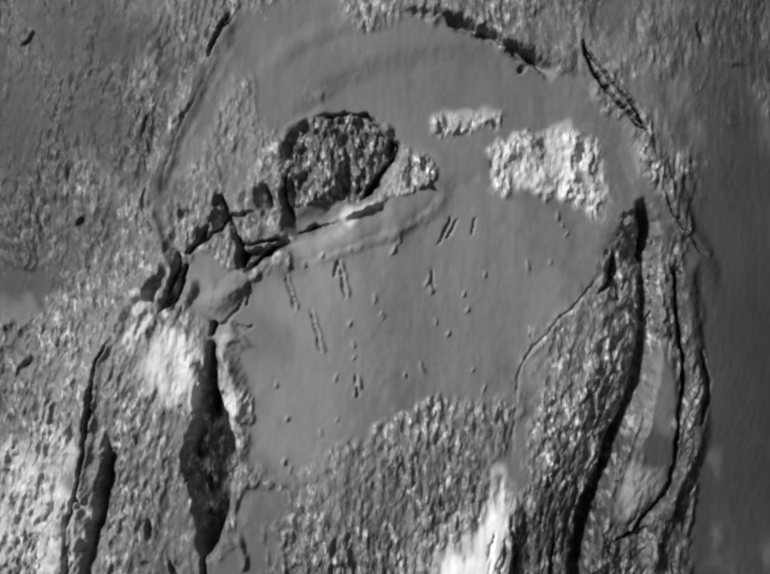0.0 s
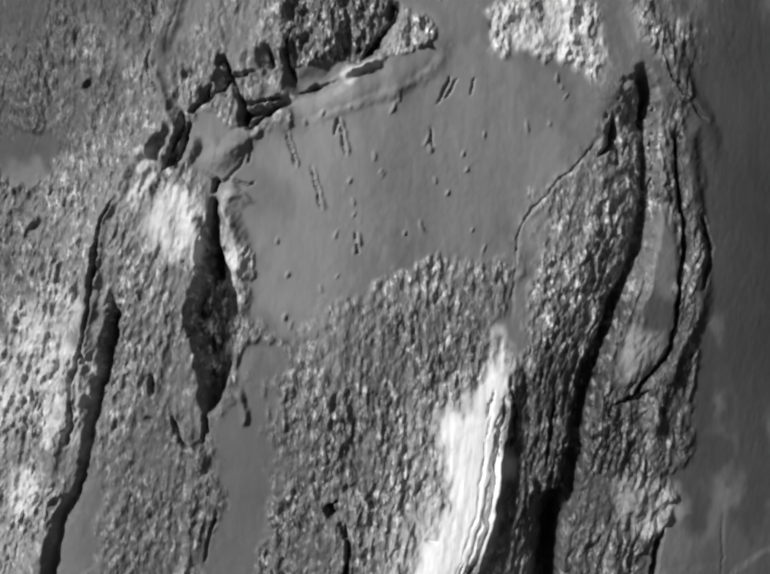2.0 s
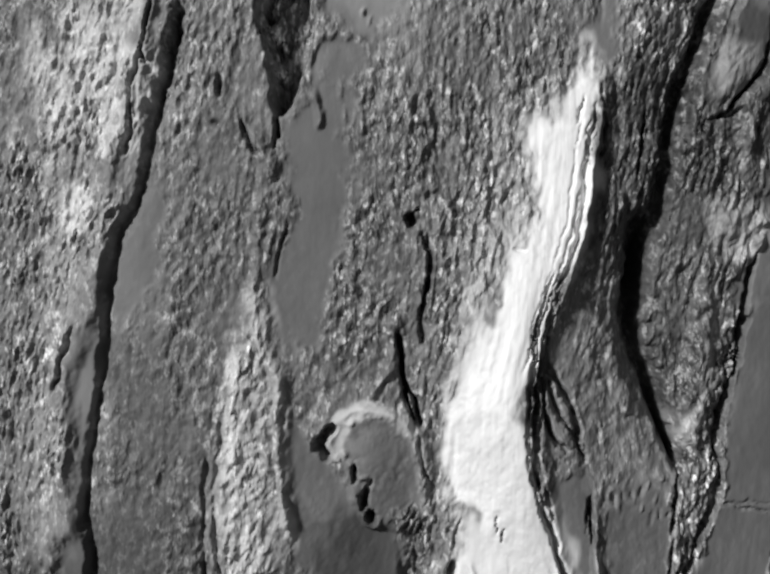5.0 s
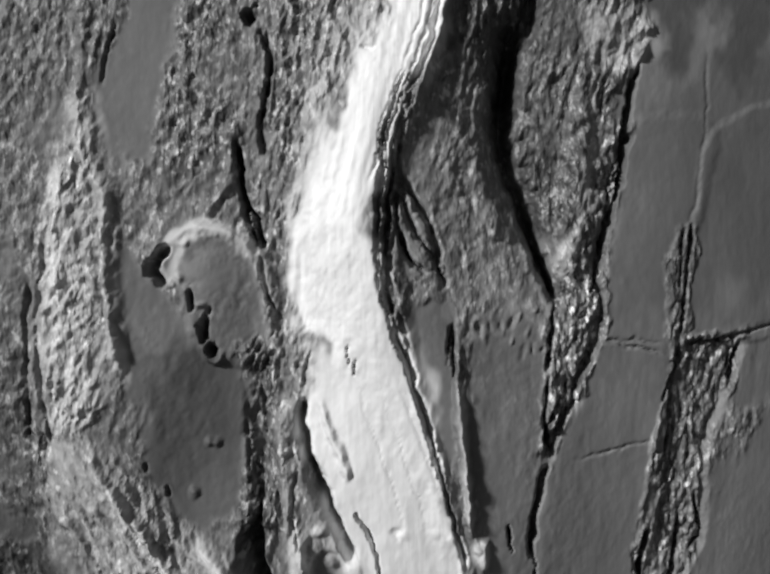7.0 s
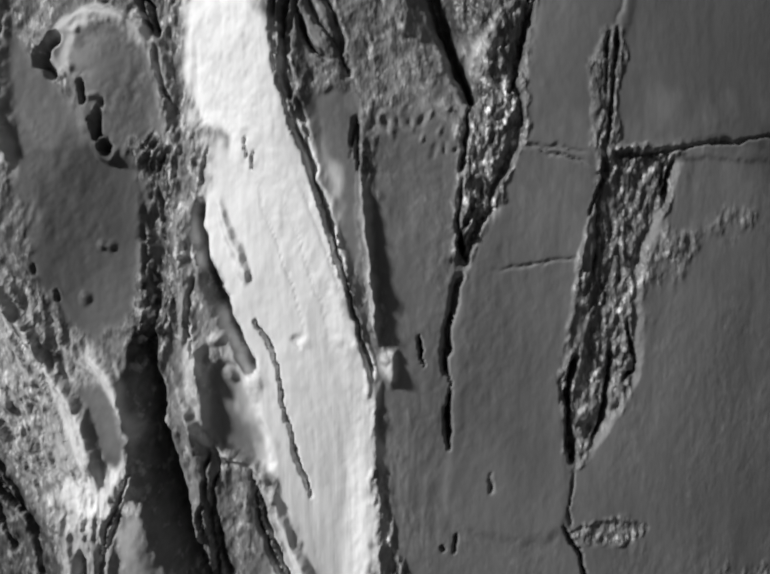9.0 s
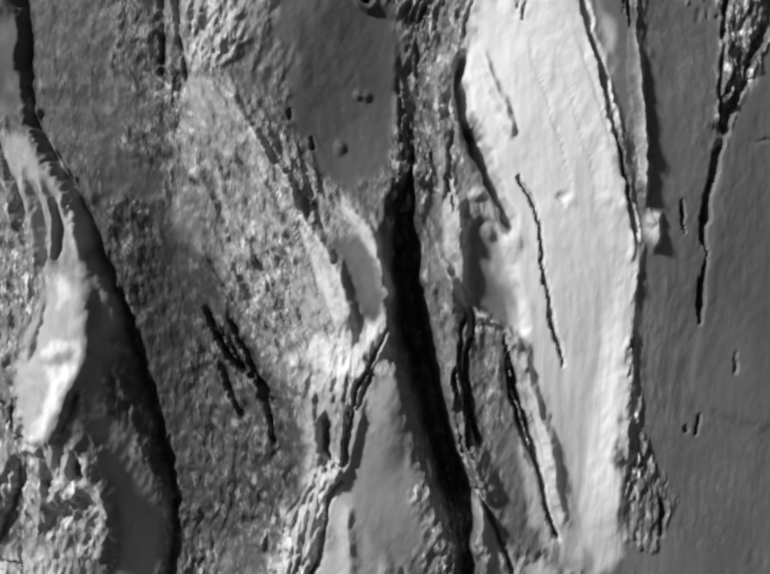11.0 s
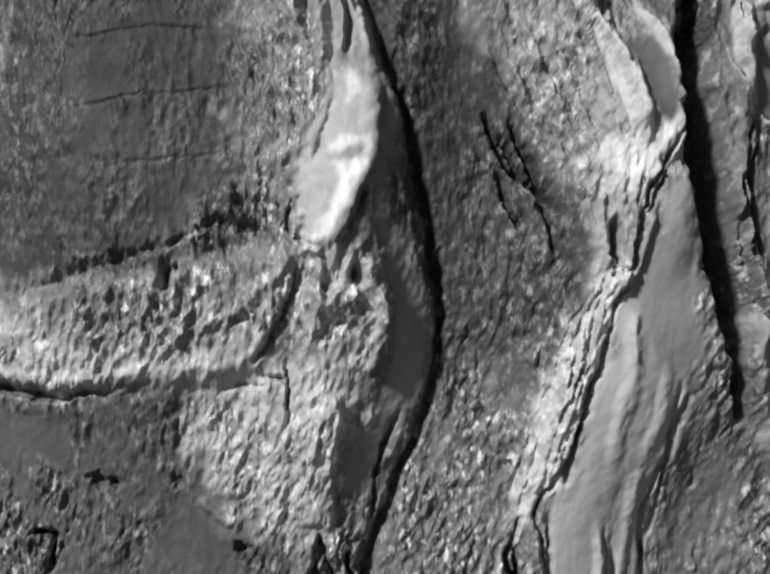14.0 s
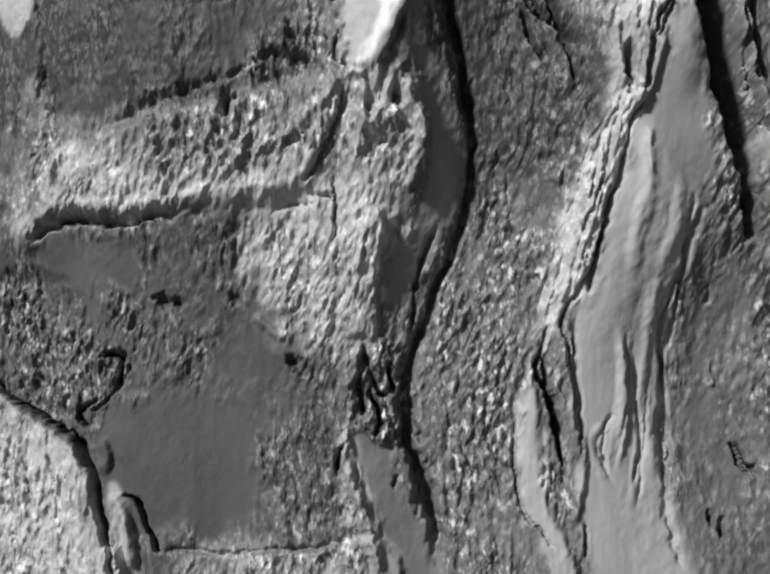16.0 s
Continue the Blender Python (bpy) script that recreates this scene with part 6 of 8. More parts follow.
stroke([(-0.3543, -0.7881), (-0.3506, -0.8192)], 2, 2, -1.8)
stroke([(-0.3533, -0.5188), (-0.3467, -0.5588), (-0.3473, -0.5929)], 9, 7, 5, ends=0.15)
field([(-0.354, -0.574), (-0.3403, -0.5768), (-0.3398, -0.5991), (-0.3529, -0.5972)], bare=0.2, soft=5)
field([(-0.3822, -0.5175), (-0.3539, -0.5246), (-0.3513, -0.5422), (-0.3734, -0.5411)], bare=0.5, soft=6)
# slivers beside the lower strip
field([(-0.0036, -0.6131), (0.0167, -0.6145), (0.0357, -0.6691), (0.045, -0.7013), (0.0596, -0.7716), (0.0353, -0.7728), (0.0282, -0.7021), (0.0042, -0.6475)], coarse=0.95, tone=0.8, soft=8)
field([(0.0155, -0.6028), (0.0345, -0.6328), (0.0713, -0.6678), (0.0786, -0.7715), (0.0659, -0.7715), (0.045, -0.7013), (0.0291, -0.6557)], bare=0.34, coarse=0.3, soft=6)
field([(0.0401, -0.6327), (0.0488, -0.6321), (0.0655, -0.6541), (0.0684, -0.7005), (0.0523, -0.6894), (0.0448, -0.6596)], bare=0.75, coarse=0.1, soft=5)
field([(0.0355, -0.5721), (0.0468, -0.5866), (0.0541, -0.6046), (0.0556, -0.6272), (0.0445, -0.6053)], bare=0.7, soft=5)
stroke([(0.0058, -0.5419), (0.0033, -0.5527), (0.0086, -0.5738), (0.0159, -0.5954), (0.0283, -0.6198), (0.0374, -0.6418)], 2, 2.4, -7, ends=0.1)
stroke([(0.0025, -0.5534), (0.0072, -0.5724), (0.0142, -0.5943), (0.022, -0.6163)], 3.5, 3, 4, ends=0.12)
stroke([(0.0422, -0.6416), (0.047, -0.6641), (0.0543, -0.6847)], 2.2, 2.2, -3)
stroke([(0.0466, -0.6368), (0.0515, -0.6639), (0.0566, -0.6822)], 2, 2, 2.5)
stroke([(0.0163, -0.6054), (0.0245, -0.6403), (0.0393, -0.6736), (0.0548, -0.7242), (0.0646, -0.7548)], 4, 5, 4.5, ends=0.08)
stroke([(-0.0086, -0.6328), (-0.0169, -0.6619), (-0.0233, -0.692), (-0.0174, -0.7276), (-0.0139, -0.7675)], 4, 5, -3, ends=0.1)
stroke([(0.018, -0.7456), (0.0255, -0.7573), (0.0308, -0.7658)], 2, 2.2, -6)
stroke([(0.0031, -0.7055), (0.0065, -0.7198)], 1.6, 1.6, 2)
field([(0.0362, -0.5379), (0.0449, -0.5549), (0.056, -0.5813), (0.0676, -0.6197), (0.0611, -0.6266), (0.0497, -0.595), (0.0384, -0.5597)], bare=0.7, coarse=0.1, soft=5)
field([(-0.0359, -0.5554), (-0.0197, -0.5595), (-0.0034, -0.618), (-0.0345, -0.6174)], bare=0.12, coarse=0.15, tone=1.15, soft=10)
# darker bark round the ridges
field([(-0.1249, -0.4093), (-0.1094, -0.4237), (-0.1071, -0.4606), (-0.1055, -0.4979), (-0.0934, -0.5301), (-0.0689, -0.5616), (-0.0611, -0.5824), (-0.0849, -0.563), (-0.112, -0.5284), (-0.1239, -0.481)], coarse=1.05, bare=0, tone=0.62, soft=8)
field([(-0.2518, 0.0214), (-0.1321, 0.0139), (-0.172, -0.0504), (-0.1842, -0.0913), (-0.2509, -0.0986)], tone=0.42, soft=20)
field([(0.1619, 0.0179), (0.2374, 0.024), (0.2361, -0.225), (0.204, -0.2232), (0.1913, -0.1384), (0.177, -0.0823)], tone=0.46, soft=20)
field([(0.1163, -0.1244), (0.1381, -0.1216), (0.1333, -0.1768), (0.1203, -0.2271), (0.1019, -0.2265), (0.111, -0.1711)], coarse=1.1, soft=6)
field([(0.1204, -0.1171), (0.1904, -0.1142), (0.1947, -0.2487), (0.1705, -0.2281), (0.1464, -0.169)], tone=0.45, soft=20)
field([(-0.2494, -0.1175), (-0.1987, -0.1199), (-0.2095, -0.2206), (-0.2189, -0.3122), (-0.2278, -0.436), (-0.2505, -0.4376)], tone=0.7, soft=14)
field([(-0.0667, -0.4362), (-0.0169, -0.4276), (-0.0219, -0.4675), (-0.0398, -0.4796), (-0.0579, -0.4642)], tone=0.5, soft=14)
field([(-0.115, -0.1292), (0.0512, -0.1249), (0.0459, -0.1706), (0.0263, -0.2223), (-0.0023, -0.2781), (-0.0707, -0.2789), (-0.1125, -0.2159)], tone=0.84, soft=30)
# upper end of the bare strip
field([(0.0756, -0.1427), (0.0712, -0.1805), (0.0635, -0.2149), (0.0508, -0.2522), (0.0462, -0.2866), (0.0028, -0.3097), (0.0004, -0.3025), (0.0132, -0.2765), (0.0344, -0.2428), (0.0504, -0.2028), (0.0629, -0.1632)], bare=0.9, coarse=0.1, soft=12, region=1)
field([(0.0507, -0.1706), (0.0626, -0.1709), (0.0528, -0.2052), (0.0356, -0.2416), (0.0143, -0.2728), (0.0072, -0.273), (0.0309, -0.2344)], bare=0.45, coarse=0.6, soft=16)
field([(0.0143, -0.2728), (0.0282, -0.2771), (0.0168, -0.2964), (0.0052, -0.3094), (0.0002, -0.2927)], bare=0.5, coarse=0.5, soft=18)
field([(-0.0104, -0.7282), (0.05, -0.7259), (0.0566, -0.8292), (-0.004, -0.8306)], tone=0.8, soft=20)
field([(-0.2936, -0.7296), (-0.2214, -0.7321), (-0.2086, -0.7948), (-0.2744, -0.8059)], tone=0.75, soft=25)
# slope right of the strip: colour lightened against its own shade
field([(0.049, -0.2536), (0.0773, -0.2516), (0.1112, -0.3109), (0.1145, -0.3587), (0.0774, -0.3757), (0.0584, -0.3238), (0.0446, -0.2917)], tone=1.1, soft=20)
field([(-0.1698, -0.1796), (0.0304, -0.1801), (0.0214, -0.218), (-0.0059, -0.2823), (-0.0621, -0.296), (-0.1727, -0.2817)], tone=0.72, soft=30)
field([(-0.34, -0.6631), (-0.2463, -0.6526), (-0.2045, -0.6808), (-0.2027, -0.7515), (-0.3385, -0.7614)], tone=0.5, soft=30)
field([(-0.3077, -0.6858), (-0.2789, -0.689), (-0.2473, -0.7066), (-0.252, -0.7212), (-0.2969, -0.7093)], coarse=0.9, soft=14)
# light on the swelling's dome, put into its tone
field([(0.0137, 0.0096), (0.133, 0.0176), (0.1137, -0.0419), (0.0812, -0.0875), (0.0086, -0.0826)], tone=1.3, soft=50)
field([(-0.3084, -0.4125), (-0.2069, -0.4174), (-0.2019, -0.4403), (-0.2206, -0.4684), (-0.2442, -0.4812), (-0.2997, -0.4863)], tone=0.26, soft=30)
# smooth skin inside the rolled rim
field([(-0.066, 0.1121), (-0.0345, 0.1283), (0.0026, 0.1124), (0.0397, 0.1168), (0.0562, 0.1092), (0.0783, 0.0976), (0.0966, 0.0793), (0.0828, 0.0629), (0.0398, 0.0594), (0.0029, 0.0634), (-0.0181, 0.0646), (-0.039, 0.0593), (-0.0493, 0.0461), (-0.0651, 0.0539), (-0.071, 0.0831)], coarse=0.07, soft=14, tone=0.9)
field([(-0.0744, 0.1126), (-0.066, 0.107), (-0.0708, 0.0751), (-0.0863, 0.0435), (-0.1014, 0.0121), (-0.1077, -0.0009), (-0.116, 0.0121), (-0.1124, 0.0356), (-0.0969, 0.0697), (-0.0857, 0.0963)], coarse=0.12, soft=6)
field([(-0.0655, 0.075), (-0.0493, 0.0461), (-0.0542, 0.0278), (-0.0727, 0.0174), (-0.1065, 0.0043), (-0.107, 0.0173), (-0.0862, 0.0409)], coarse=0.33, soft=10)
stroke([(-0.0702, 0.1203), (-0.0857, 0.095), (-0.0956, 0.0711), (-0.1086, 0.0435), (-0.1153, 0.0226), (-0.1126, 0.0043), (-0.1074, -0.0139)], 6, 10, 1.7, ends=0.06)
stroke([(-0.0647, 0.1122), (-0.0788, 0.0909), (-0.0886, 0.0685), (-0.1013, 0.0409), (-0.1076, 0.0213), (-0.1052, 0.0043)], 4, 4, -0.5, ends=0.15, sharp=1)
stroke([(-0.074, 0.1162), (-0.0804, 0.1061), (-0.0857, 0.0937)], 2.2, 2.6, -6)
stroke([(-0.0493, 0.0513), (-0.0287, 0.0764), (-0.0026, 0.0925), (0.0398, 0.101), (0.0747, 0.095), (0.098, 0.0767)], 14, 30, 2.2, ends=0.2)
stroke([(-0.0601, 0.0724), (-0.0394, 0.0989), (0.0026, 0.1124), (0.0398, 0.1118)], 8, 8, 1.2, ends=0.3)
# torn edge of the hollow, its crumbled fill and the lip below
field([(-0.0464, 0.041), (-0.0393, 0.0529), (-0.0235, 0.0608), (-0.013, 0.0438), (-0.0183, 0.0174), (-0.0369, 0.0095), (-0.0442, 0.0174)], height=5, edge=12)
stroke([(0.0121, 0.0491), (0.0167, 0.0417), (0.0068, 0.0294), (-0.0022, 0.0148)], 3, 3.5, -9, ends=0.1)
stroke([(-0.0249, 0.0596), (-0.0129, 0.0608), (0.0003, 0.0594), (0.0109, 0.0503)], 2, 2, -5, ends=0.2)
stroke([(-0.0419, 0.0332), (-0.044, 0.0174), (-0.0394, 0.0042)], 2.5, 2.5, -5, ends=0.2)
stroke([(-0.0392, -0.001), (-0.0294, 0.0003), (-0.015, 0.0039)], 2, 2, -6)
field([(-0.0429, 0.0108), (-0.0129, 0.0135), (-0.015, 0.0031), (-0.0392, -0.001)], coarse=0.05, soft=4)
stroke([(-0.015, 0.007), (-0.0045, 0.0091), (0.0059, 0.0148), (0.011, 0.0214)], 4, 4, 2)
field([(-0.0126, 0.0109), (0.0032, 0.0161), (0.0046, 0.0083), (-0.0084, 0.0031)], bare=0.55, soft=4)
field([(0.0161, 0.0411), (0.0293, 0.0358), (0.0373, 0.028), (0.0268, 0.0201), (0.011, 0.0174), (0.0055, 0.0227)], coarse=1.1, bare=0.15, soft=5)
stroke([(-0.0549, -0.0155), (-0.0332, -0.006), (-0.0123, -0.0021), (0.0111, 0.0044), (0.0294, 0.0143), (0.0381, 0.0254), (0.0373, 0.0332)], 12, 14, 1.5, ends=0.2)
stroke([(-0.0427, -0.0043), (-0.0228, -0.0013), (-0.0045, 0.0049)], 4, 5, -1.2, sharp=1)
stroke([(-0.0408, -0.0211), (-0.0149, -0.0138), (0.0137, -0.0035), (0.0347, 0.0096), (0.0431, 0.0254)], 4, 4, 0.7, ends=0.3)
field([(-0.0279, -0.0086), (0.0033, -0.0008), (0.0268, 0.0096), (0.0386, 0.0254), (0.0413, 0.0122), (0.0137, -0.0061), (-0.0253, -0.0177)], bare=0.1, coarse=0.08, soft=8)
stroke([(-0.0802, 0.0174), (-0.0742, 0.0069), (-0.0676, -0.0087), (-0.0661, -0.0213)], 3.5, 3.5, -10, ends=0.12)
stroke([(-0.0661, -0.0213), (-0.0569, -0.0166), (-0.0489, -0.0074)], 4, 4, -9)
stroke([(-0.0973, -0.0152), (-0.0829, -0.0035), (-0.0728, 0.0069), (-0.0581, 0.0096)], 2.5, 2.5, -7, ends=0.12)
stroke([(-0.0542, 0.0239), (-0.0512, 0.0096)], 4, 4, -8)
stroke([(-0.0698, -0.01), (-0.0566, -0.006), (-0.0454, -0.0041)], 3, 3, -7)
stroke([(-0.0843, 0.003), (-0.0907, -0.0087), (-0.0987, -0.0141)], 2.2, 2.2, -6)
lump(0.0054, 0.0531, 3, 3, 4, turn=0)
lump(-0.001, 0.0174, 3, 3, 3, turn=0)
lump(-0.0591, -0.0242, 5, 4, 3, turn=30)
# strands and the callus roll at the upper seam
stroke([(-0.0966, -0.0179), (-0.0999, -0.0301), (-0.1051, -0.0465)], 4, 4, -13, ends=0.15)
stroke([(-0.1087, -0.0139), (-0.1148, -0.0267), (-0.1224, -0.0376)], 5, 5, 3)
stroke([(-0.1199, -0.0389), (-0.1274, -0.0612)], 6, 4, 3)
stroke([(-0.108, -0.0245), (-0.1124, -0.0401)], 4, 4, 3)
field([(-0.1228, -0.032), (-0.1161, -0.035), (-0.1185, -0.0454), (-0.1268, -0.0456)], bare=0.6, soft=4)
field([(-0.1307, -0.0587), (-0.1198, -0.0454), (-0.1161, -0.0514), (-0.1251, -0.0651)], bare=0.6, soft=4)
field([(-0.0906, -0.0152), (-0.0724, -0.0191), (-0.0618, -0.0274), (-0.0732, -0.0397), (-0.0826, -0.0581), (-0.0928, -0.0478), (-0.0952, -0.0319)], coarse=0.04, soft=6)
stroke([(-0.0907, -0.0243), (-0.0799, -0.0346), (-0.0668, -0.0281), (-0.0591, -0.0242)], 6, 8, 2.2, sharp=1)
stroke([(-0.0748, -0.0451), (-0.0718, -0.0578), (-0.063, -0.0646)], 5, 5, 2)
stroke([(-0.0787, -0.0477), (-0.0643, -0.0523), (-0.0591, -0.0516)], 2.5, 2.5, -2)
field([(-0.0759, -0.0579), (-0.069, -0.0758), (-0.0603, -0.0959), (-0.0669, -0.1051), (-0.0837, -0.1074), (-0.0772, -0.0762)], bare=0.25, coarse=0.6, soft=5)
field([(-0.0699, -0.0859), (-0.0603, -0.0946), (-0.0673, -0.1029), (-0.0822, -0.1087)], bare=0.7, soft=4)
lump(-0.0852, -0.0941, 6, 20, -32, turn=0)
field([(-0.0947, -0.1162), (-0.0838, -0.1246), (-0.0797, -0.1477), (-0.0836, -0.1661), (-0.093, -0.147)], coarse=1.5, soft=4)
# the shaded valley beside the swelling
stroke([(0.1551, 0.0093), (0.151, -0.0262), (0.1535, -0.0661), (0.1406, -0.1059), (0.1272, -0.1352), (0.1201, -0.1727), (0.1117, -0.194)], 26, 13, -9, ends=0.12, sharp=1)
stroke([(0.15, 0.0176), (0.157, -0.0019), (0.1504, -0.0262)], 7, 7, -8)
stroke([(0.1358, -0.0096), (0.1358, -0.0291), (0.1262, -0.0366)], 4, 4, -6)
field([(0.1343, -0.0263), (0.1558, -0.0271), (0.1559, -0.0717), (0.1283, -0.1295), (0.1089, -0.1906), (0.0842, -0.1896), (0.0897, -0.1446), (0.0975, -0.0796)], coarse=0.85, soft=10)
field([(0.1956, 0.0597), (0.3559, 0.1117), (0.3559, -0.2625), (0.2113, -0.1991), (0.1928, -0.0943)], coarse=0.1, soft=12)
field([(0.0996, 0.1093), (0.3599, 0.208), (0.3547, 0.0801), (0.1651, 0.0562), (0.1388, 0.0858)], coarse=0.28, soft=14)
# smooth old bark beyond the outer ridge, fibres at the edge of the bare strip
field([(0.1886, 0.0075), (0.3385, 0.0342), (0.3375, -0.2758), (0.1821, -0.2405), (0.1791, -0.2236), (0.1878, -0.1396)], coarse=0.07, soft=8)
stroke([(0.0727, -0.163), (0.069, -0.2034), (0.0609, -0.239), (0.0481, -0.2747), (0.0403, -0.3089)], 1.3, 1.3, -1.3, ends=0.1)
stroke([(0.0764, -0.163), (0.0726, -0.203), (0.0649, -0.2398), (0.0518, -0.2749), (0.0445, -0.3138)], 1.3, 1.3, -1.6, ends=0.1)
stroke([(0.0684, -0.163), (0.0644, -0.2027), (0.0566, -0.2388), (0.0438, -0.2739), (0.036, -0.3068)], 1.3, 1.3, -0.9, ends=0.1)
stroke([(0.0789, -0.1659), (0.0747, -0.2034), (0.0662, -0.2397), (0.054, -0.2756)], 2.5, 2.5, 3, ends=0.15)
field([(0.0747, -0.1604), (0.0773, -0.1657), (0.0732, -0.2031), (0.0649, -0.2398), (0.0513, -0.2726), (0.041, -0.3101), (0.0342, -0.3068), (0.0473, -0.2722), (0.0606, -0.2337), (0.0676, -0.1974)], bare=0.85, soft=4, coarse=0.1)
stroke([(0.1058, -0.1666), (0.1015, -0.1884), (0.0974, -0.2048)], 2.5, 2.5, -5)
stroke([(-0.1355, -0.1117), (-0.1425, -0.1444), (-0.1525, -0.1836)], 6, 9, -6, sharp=1.2)
stroke([(-0.011, -0.2314), (-0.0084, -0.2534), (-0.012, -0.2782)], 3, 3, -6)
# fleck-covered upright ridge and the cords beside it
field([(-0.0972, -0.271), (-0.0918, -0.2943), (-0.0991, -0.3146), (-0.0956, -0.3461), (-0.0991, -0.378), (-0.0898, -0.4005), (-0.1008, -0.418), (-0.1121, -0.4202), (-0.1176, -0.378), (-0.1143, -0.3281), (-0.1092, -0.3054)], bare=0.42, coarse=1.25, soft=5)
field([(-0.1121, -0.3077), (-0.1027, -0.3056), (-0.1018, -0.3461), (-0.1063, -0.3777), (-0.1031, -0.4123), (-0.1124, -0.4146), (-0.1144, -0.3732)], bare=0.6, soft=6)
stroke([(-0.0905, -0.2909), (-0.0848, -0.31), (-0.0854, -0.3461), (-0.0849, -0.3643), (-0.0788, -0.388)], 3, 4, 1.5, ends=0.1)
stroke([(-0.0856, -0.2964), (-0.0833, -0.3213), (-0.0837, -0.3463), (-0.0822, -0.3689), (-0.0782, -0.393)], 6, 7, 3, ends=0.12)
field([(-0.0875, -0.2942), (-0.0827, -0.3009), (-0.0812, -0.3327), (-0.0818, -0.3646), (-0.0765, -0.392), (-0.0798, -0.3934), (-0.0857, -0.3665), (-0.0857, -0.3281)], bare=0.32, coarse=0.7, soft=4)
field([(-0.0904, -0.292), (-0.0856, -0.2975), (-0.0841, -0.3213), (-0.0851, -0.3643), (-0.0787, -0.3882), (-0.0814, -0.3892), (-0.0882, -0.3642), (-0.0878, -0.3213)], bare=0.4, soft=3)
stroke([(-0.1153, -0.3281), (-0.1183, -0.3644), (-0.1176, -0.4011), (-0.1132, -0.4308)], 3, 3, -2.5, ends=0.1)
field([(-0.1129, -0.4229), (-0.0836, -0.4313), (-0.0621, -0.4581), (-0.0325, -0.4851), (-0.1156, -0.4925)], coarse=1.0, bare=0.2, soft=8)
stroke([(-0.1067, -0.4299), (-0.0941, -0.4557), (-0.0771, -0.4752), (-0.0596, -0.4846)], 3.5, 3.5, 1.6, ends=0.1)
field([(-0.1087, -0.4298), (-0.0964, -0.4558), (-0.0793, -0.4754), (-0.0629, -0.4863), (-0.0583, -0.4838), (-0.0748, -0.4732), (-0.0916, -0.4534), (-0.1044, -0.4279)], bare=0.45, soft=4)
stroke([(-0.0832, -0.4378), (-0.0728, -0.4548), (-0.0563, -0.4717), (-0.0375, -0.4857)], 3.5, 3.5, 1.6, ends=0.1)
field([(-0.0848, -0.4374), (-0.0743, -0.4543), (-0.0581, -0.4713), (-0.0395, -0.4857), (-0.0352, -0.4835), (-0.0548, -0.4706), (-0.0711, -0.4533), (-0.0816, -0.4364)], bare=0.45, soft=4)
stroke([(-0.0954, -0.4276), (-0.0835, -0.4475), (-0.0659, -0.4684), (-0.0523, -0.4863)], 3.5, 3.5, 1.6, ends=0.1)
field([(-0.097, -0.4273), (-0.0855, -0.4475), (-0.0674, -0.4678), (-0.0542, -0.4861), (-0.0505, -0.4849), (-0.0646, -0.4674), (-0.0817, -0.446), (-0.0939, -0.4262)], bare=0.45, soft=4)
# the round stub
lump(-0.035, -0.3467, 27, 42, 6.5, turn=0)
stroke([(-0.0559, -0.3322, 0.6), (-0.0589, -0.3366), (-0.0652, -0.3446), (-0.0601, -0.3529, 0.7)], 4, 4, -15, ends=0.1, sharp=0.9)
stroke([(-0.0235, -0.2957), (-0.0231, -0.3073), (-0.0156, -0.3191), (-0.0121, -0.3362)], 3.5, 3.5, -12, ends=0.12)
stroke([(-0.0412, -0.3191), (-0.035, -0.3134), (-0.0255, -0.3033)], 3, 3, 2.5)
field([(-0.0827, -0.3327), (-0.0607, -0.3557), (-0.0496, -0.365), (-0.0438, -0.384), (-0.0397, -0.403), (-0.0262, -0.427), (-0.0328, -0.4499), (-0.0692, -0.4373), (-0.0696, -0.3785), (-0.0812, -0.3648)], coarse=0.08, soft=8)
field([(-0.0382, -0.3467), (-0.017, -0.3465), (-0.0129, -0.3651), (-0.0226, -0.3792), (-0.0295, -0.3699)], coarse=0.12, soft=6)
stroke([(-0.0506, -0.3419), (-0.047, -0.3316), (-0.0369, -0.3264), (-0.0255, -0.3298), (-0.0151, -0.3418)], 7, 8, 2.6, ends=0.15)
# painted highlight round the lip again
field([(-0.0566, -0.3396), (-0.0522, -0.327), (-0.0386, -0.3198), (-0.0255, -0.3225), (-0.0133, -0.3339), (-0.0157, -0.3368), (-0.0278, -0.3298), (-0.0396, -0.3282), (-0.0481, -0.3327), (-0.0522, -0.343)], bare=0.42, coarse=0.12, soft=3)
field([(0.1382, -0.2629), (0.1446, -0.2578), (0.1438, -0.2931), (0.1343, -0.3382), (0.1273, -0.3478), (0.1317, -0.3287), (0.1378, -0.3098)], bare=0.28, tone=0.9, coarse=0.15, soft=5)
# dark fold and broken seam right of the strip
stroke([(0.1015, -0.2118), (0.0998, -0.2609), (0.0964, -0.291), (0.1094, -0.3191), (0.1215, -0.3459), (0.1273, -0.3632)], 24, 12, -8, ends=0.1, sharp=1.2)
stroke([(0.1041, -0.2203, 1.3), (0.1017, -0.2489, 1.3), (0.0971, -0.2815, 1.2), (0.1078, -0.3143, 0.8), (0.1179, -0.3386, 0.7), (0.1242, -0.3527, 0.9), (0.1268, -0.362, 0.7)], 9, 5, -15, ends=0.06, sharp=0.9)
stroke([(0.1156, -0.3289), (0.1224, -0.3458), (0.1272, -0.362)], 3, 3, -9)
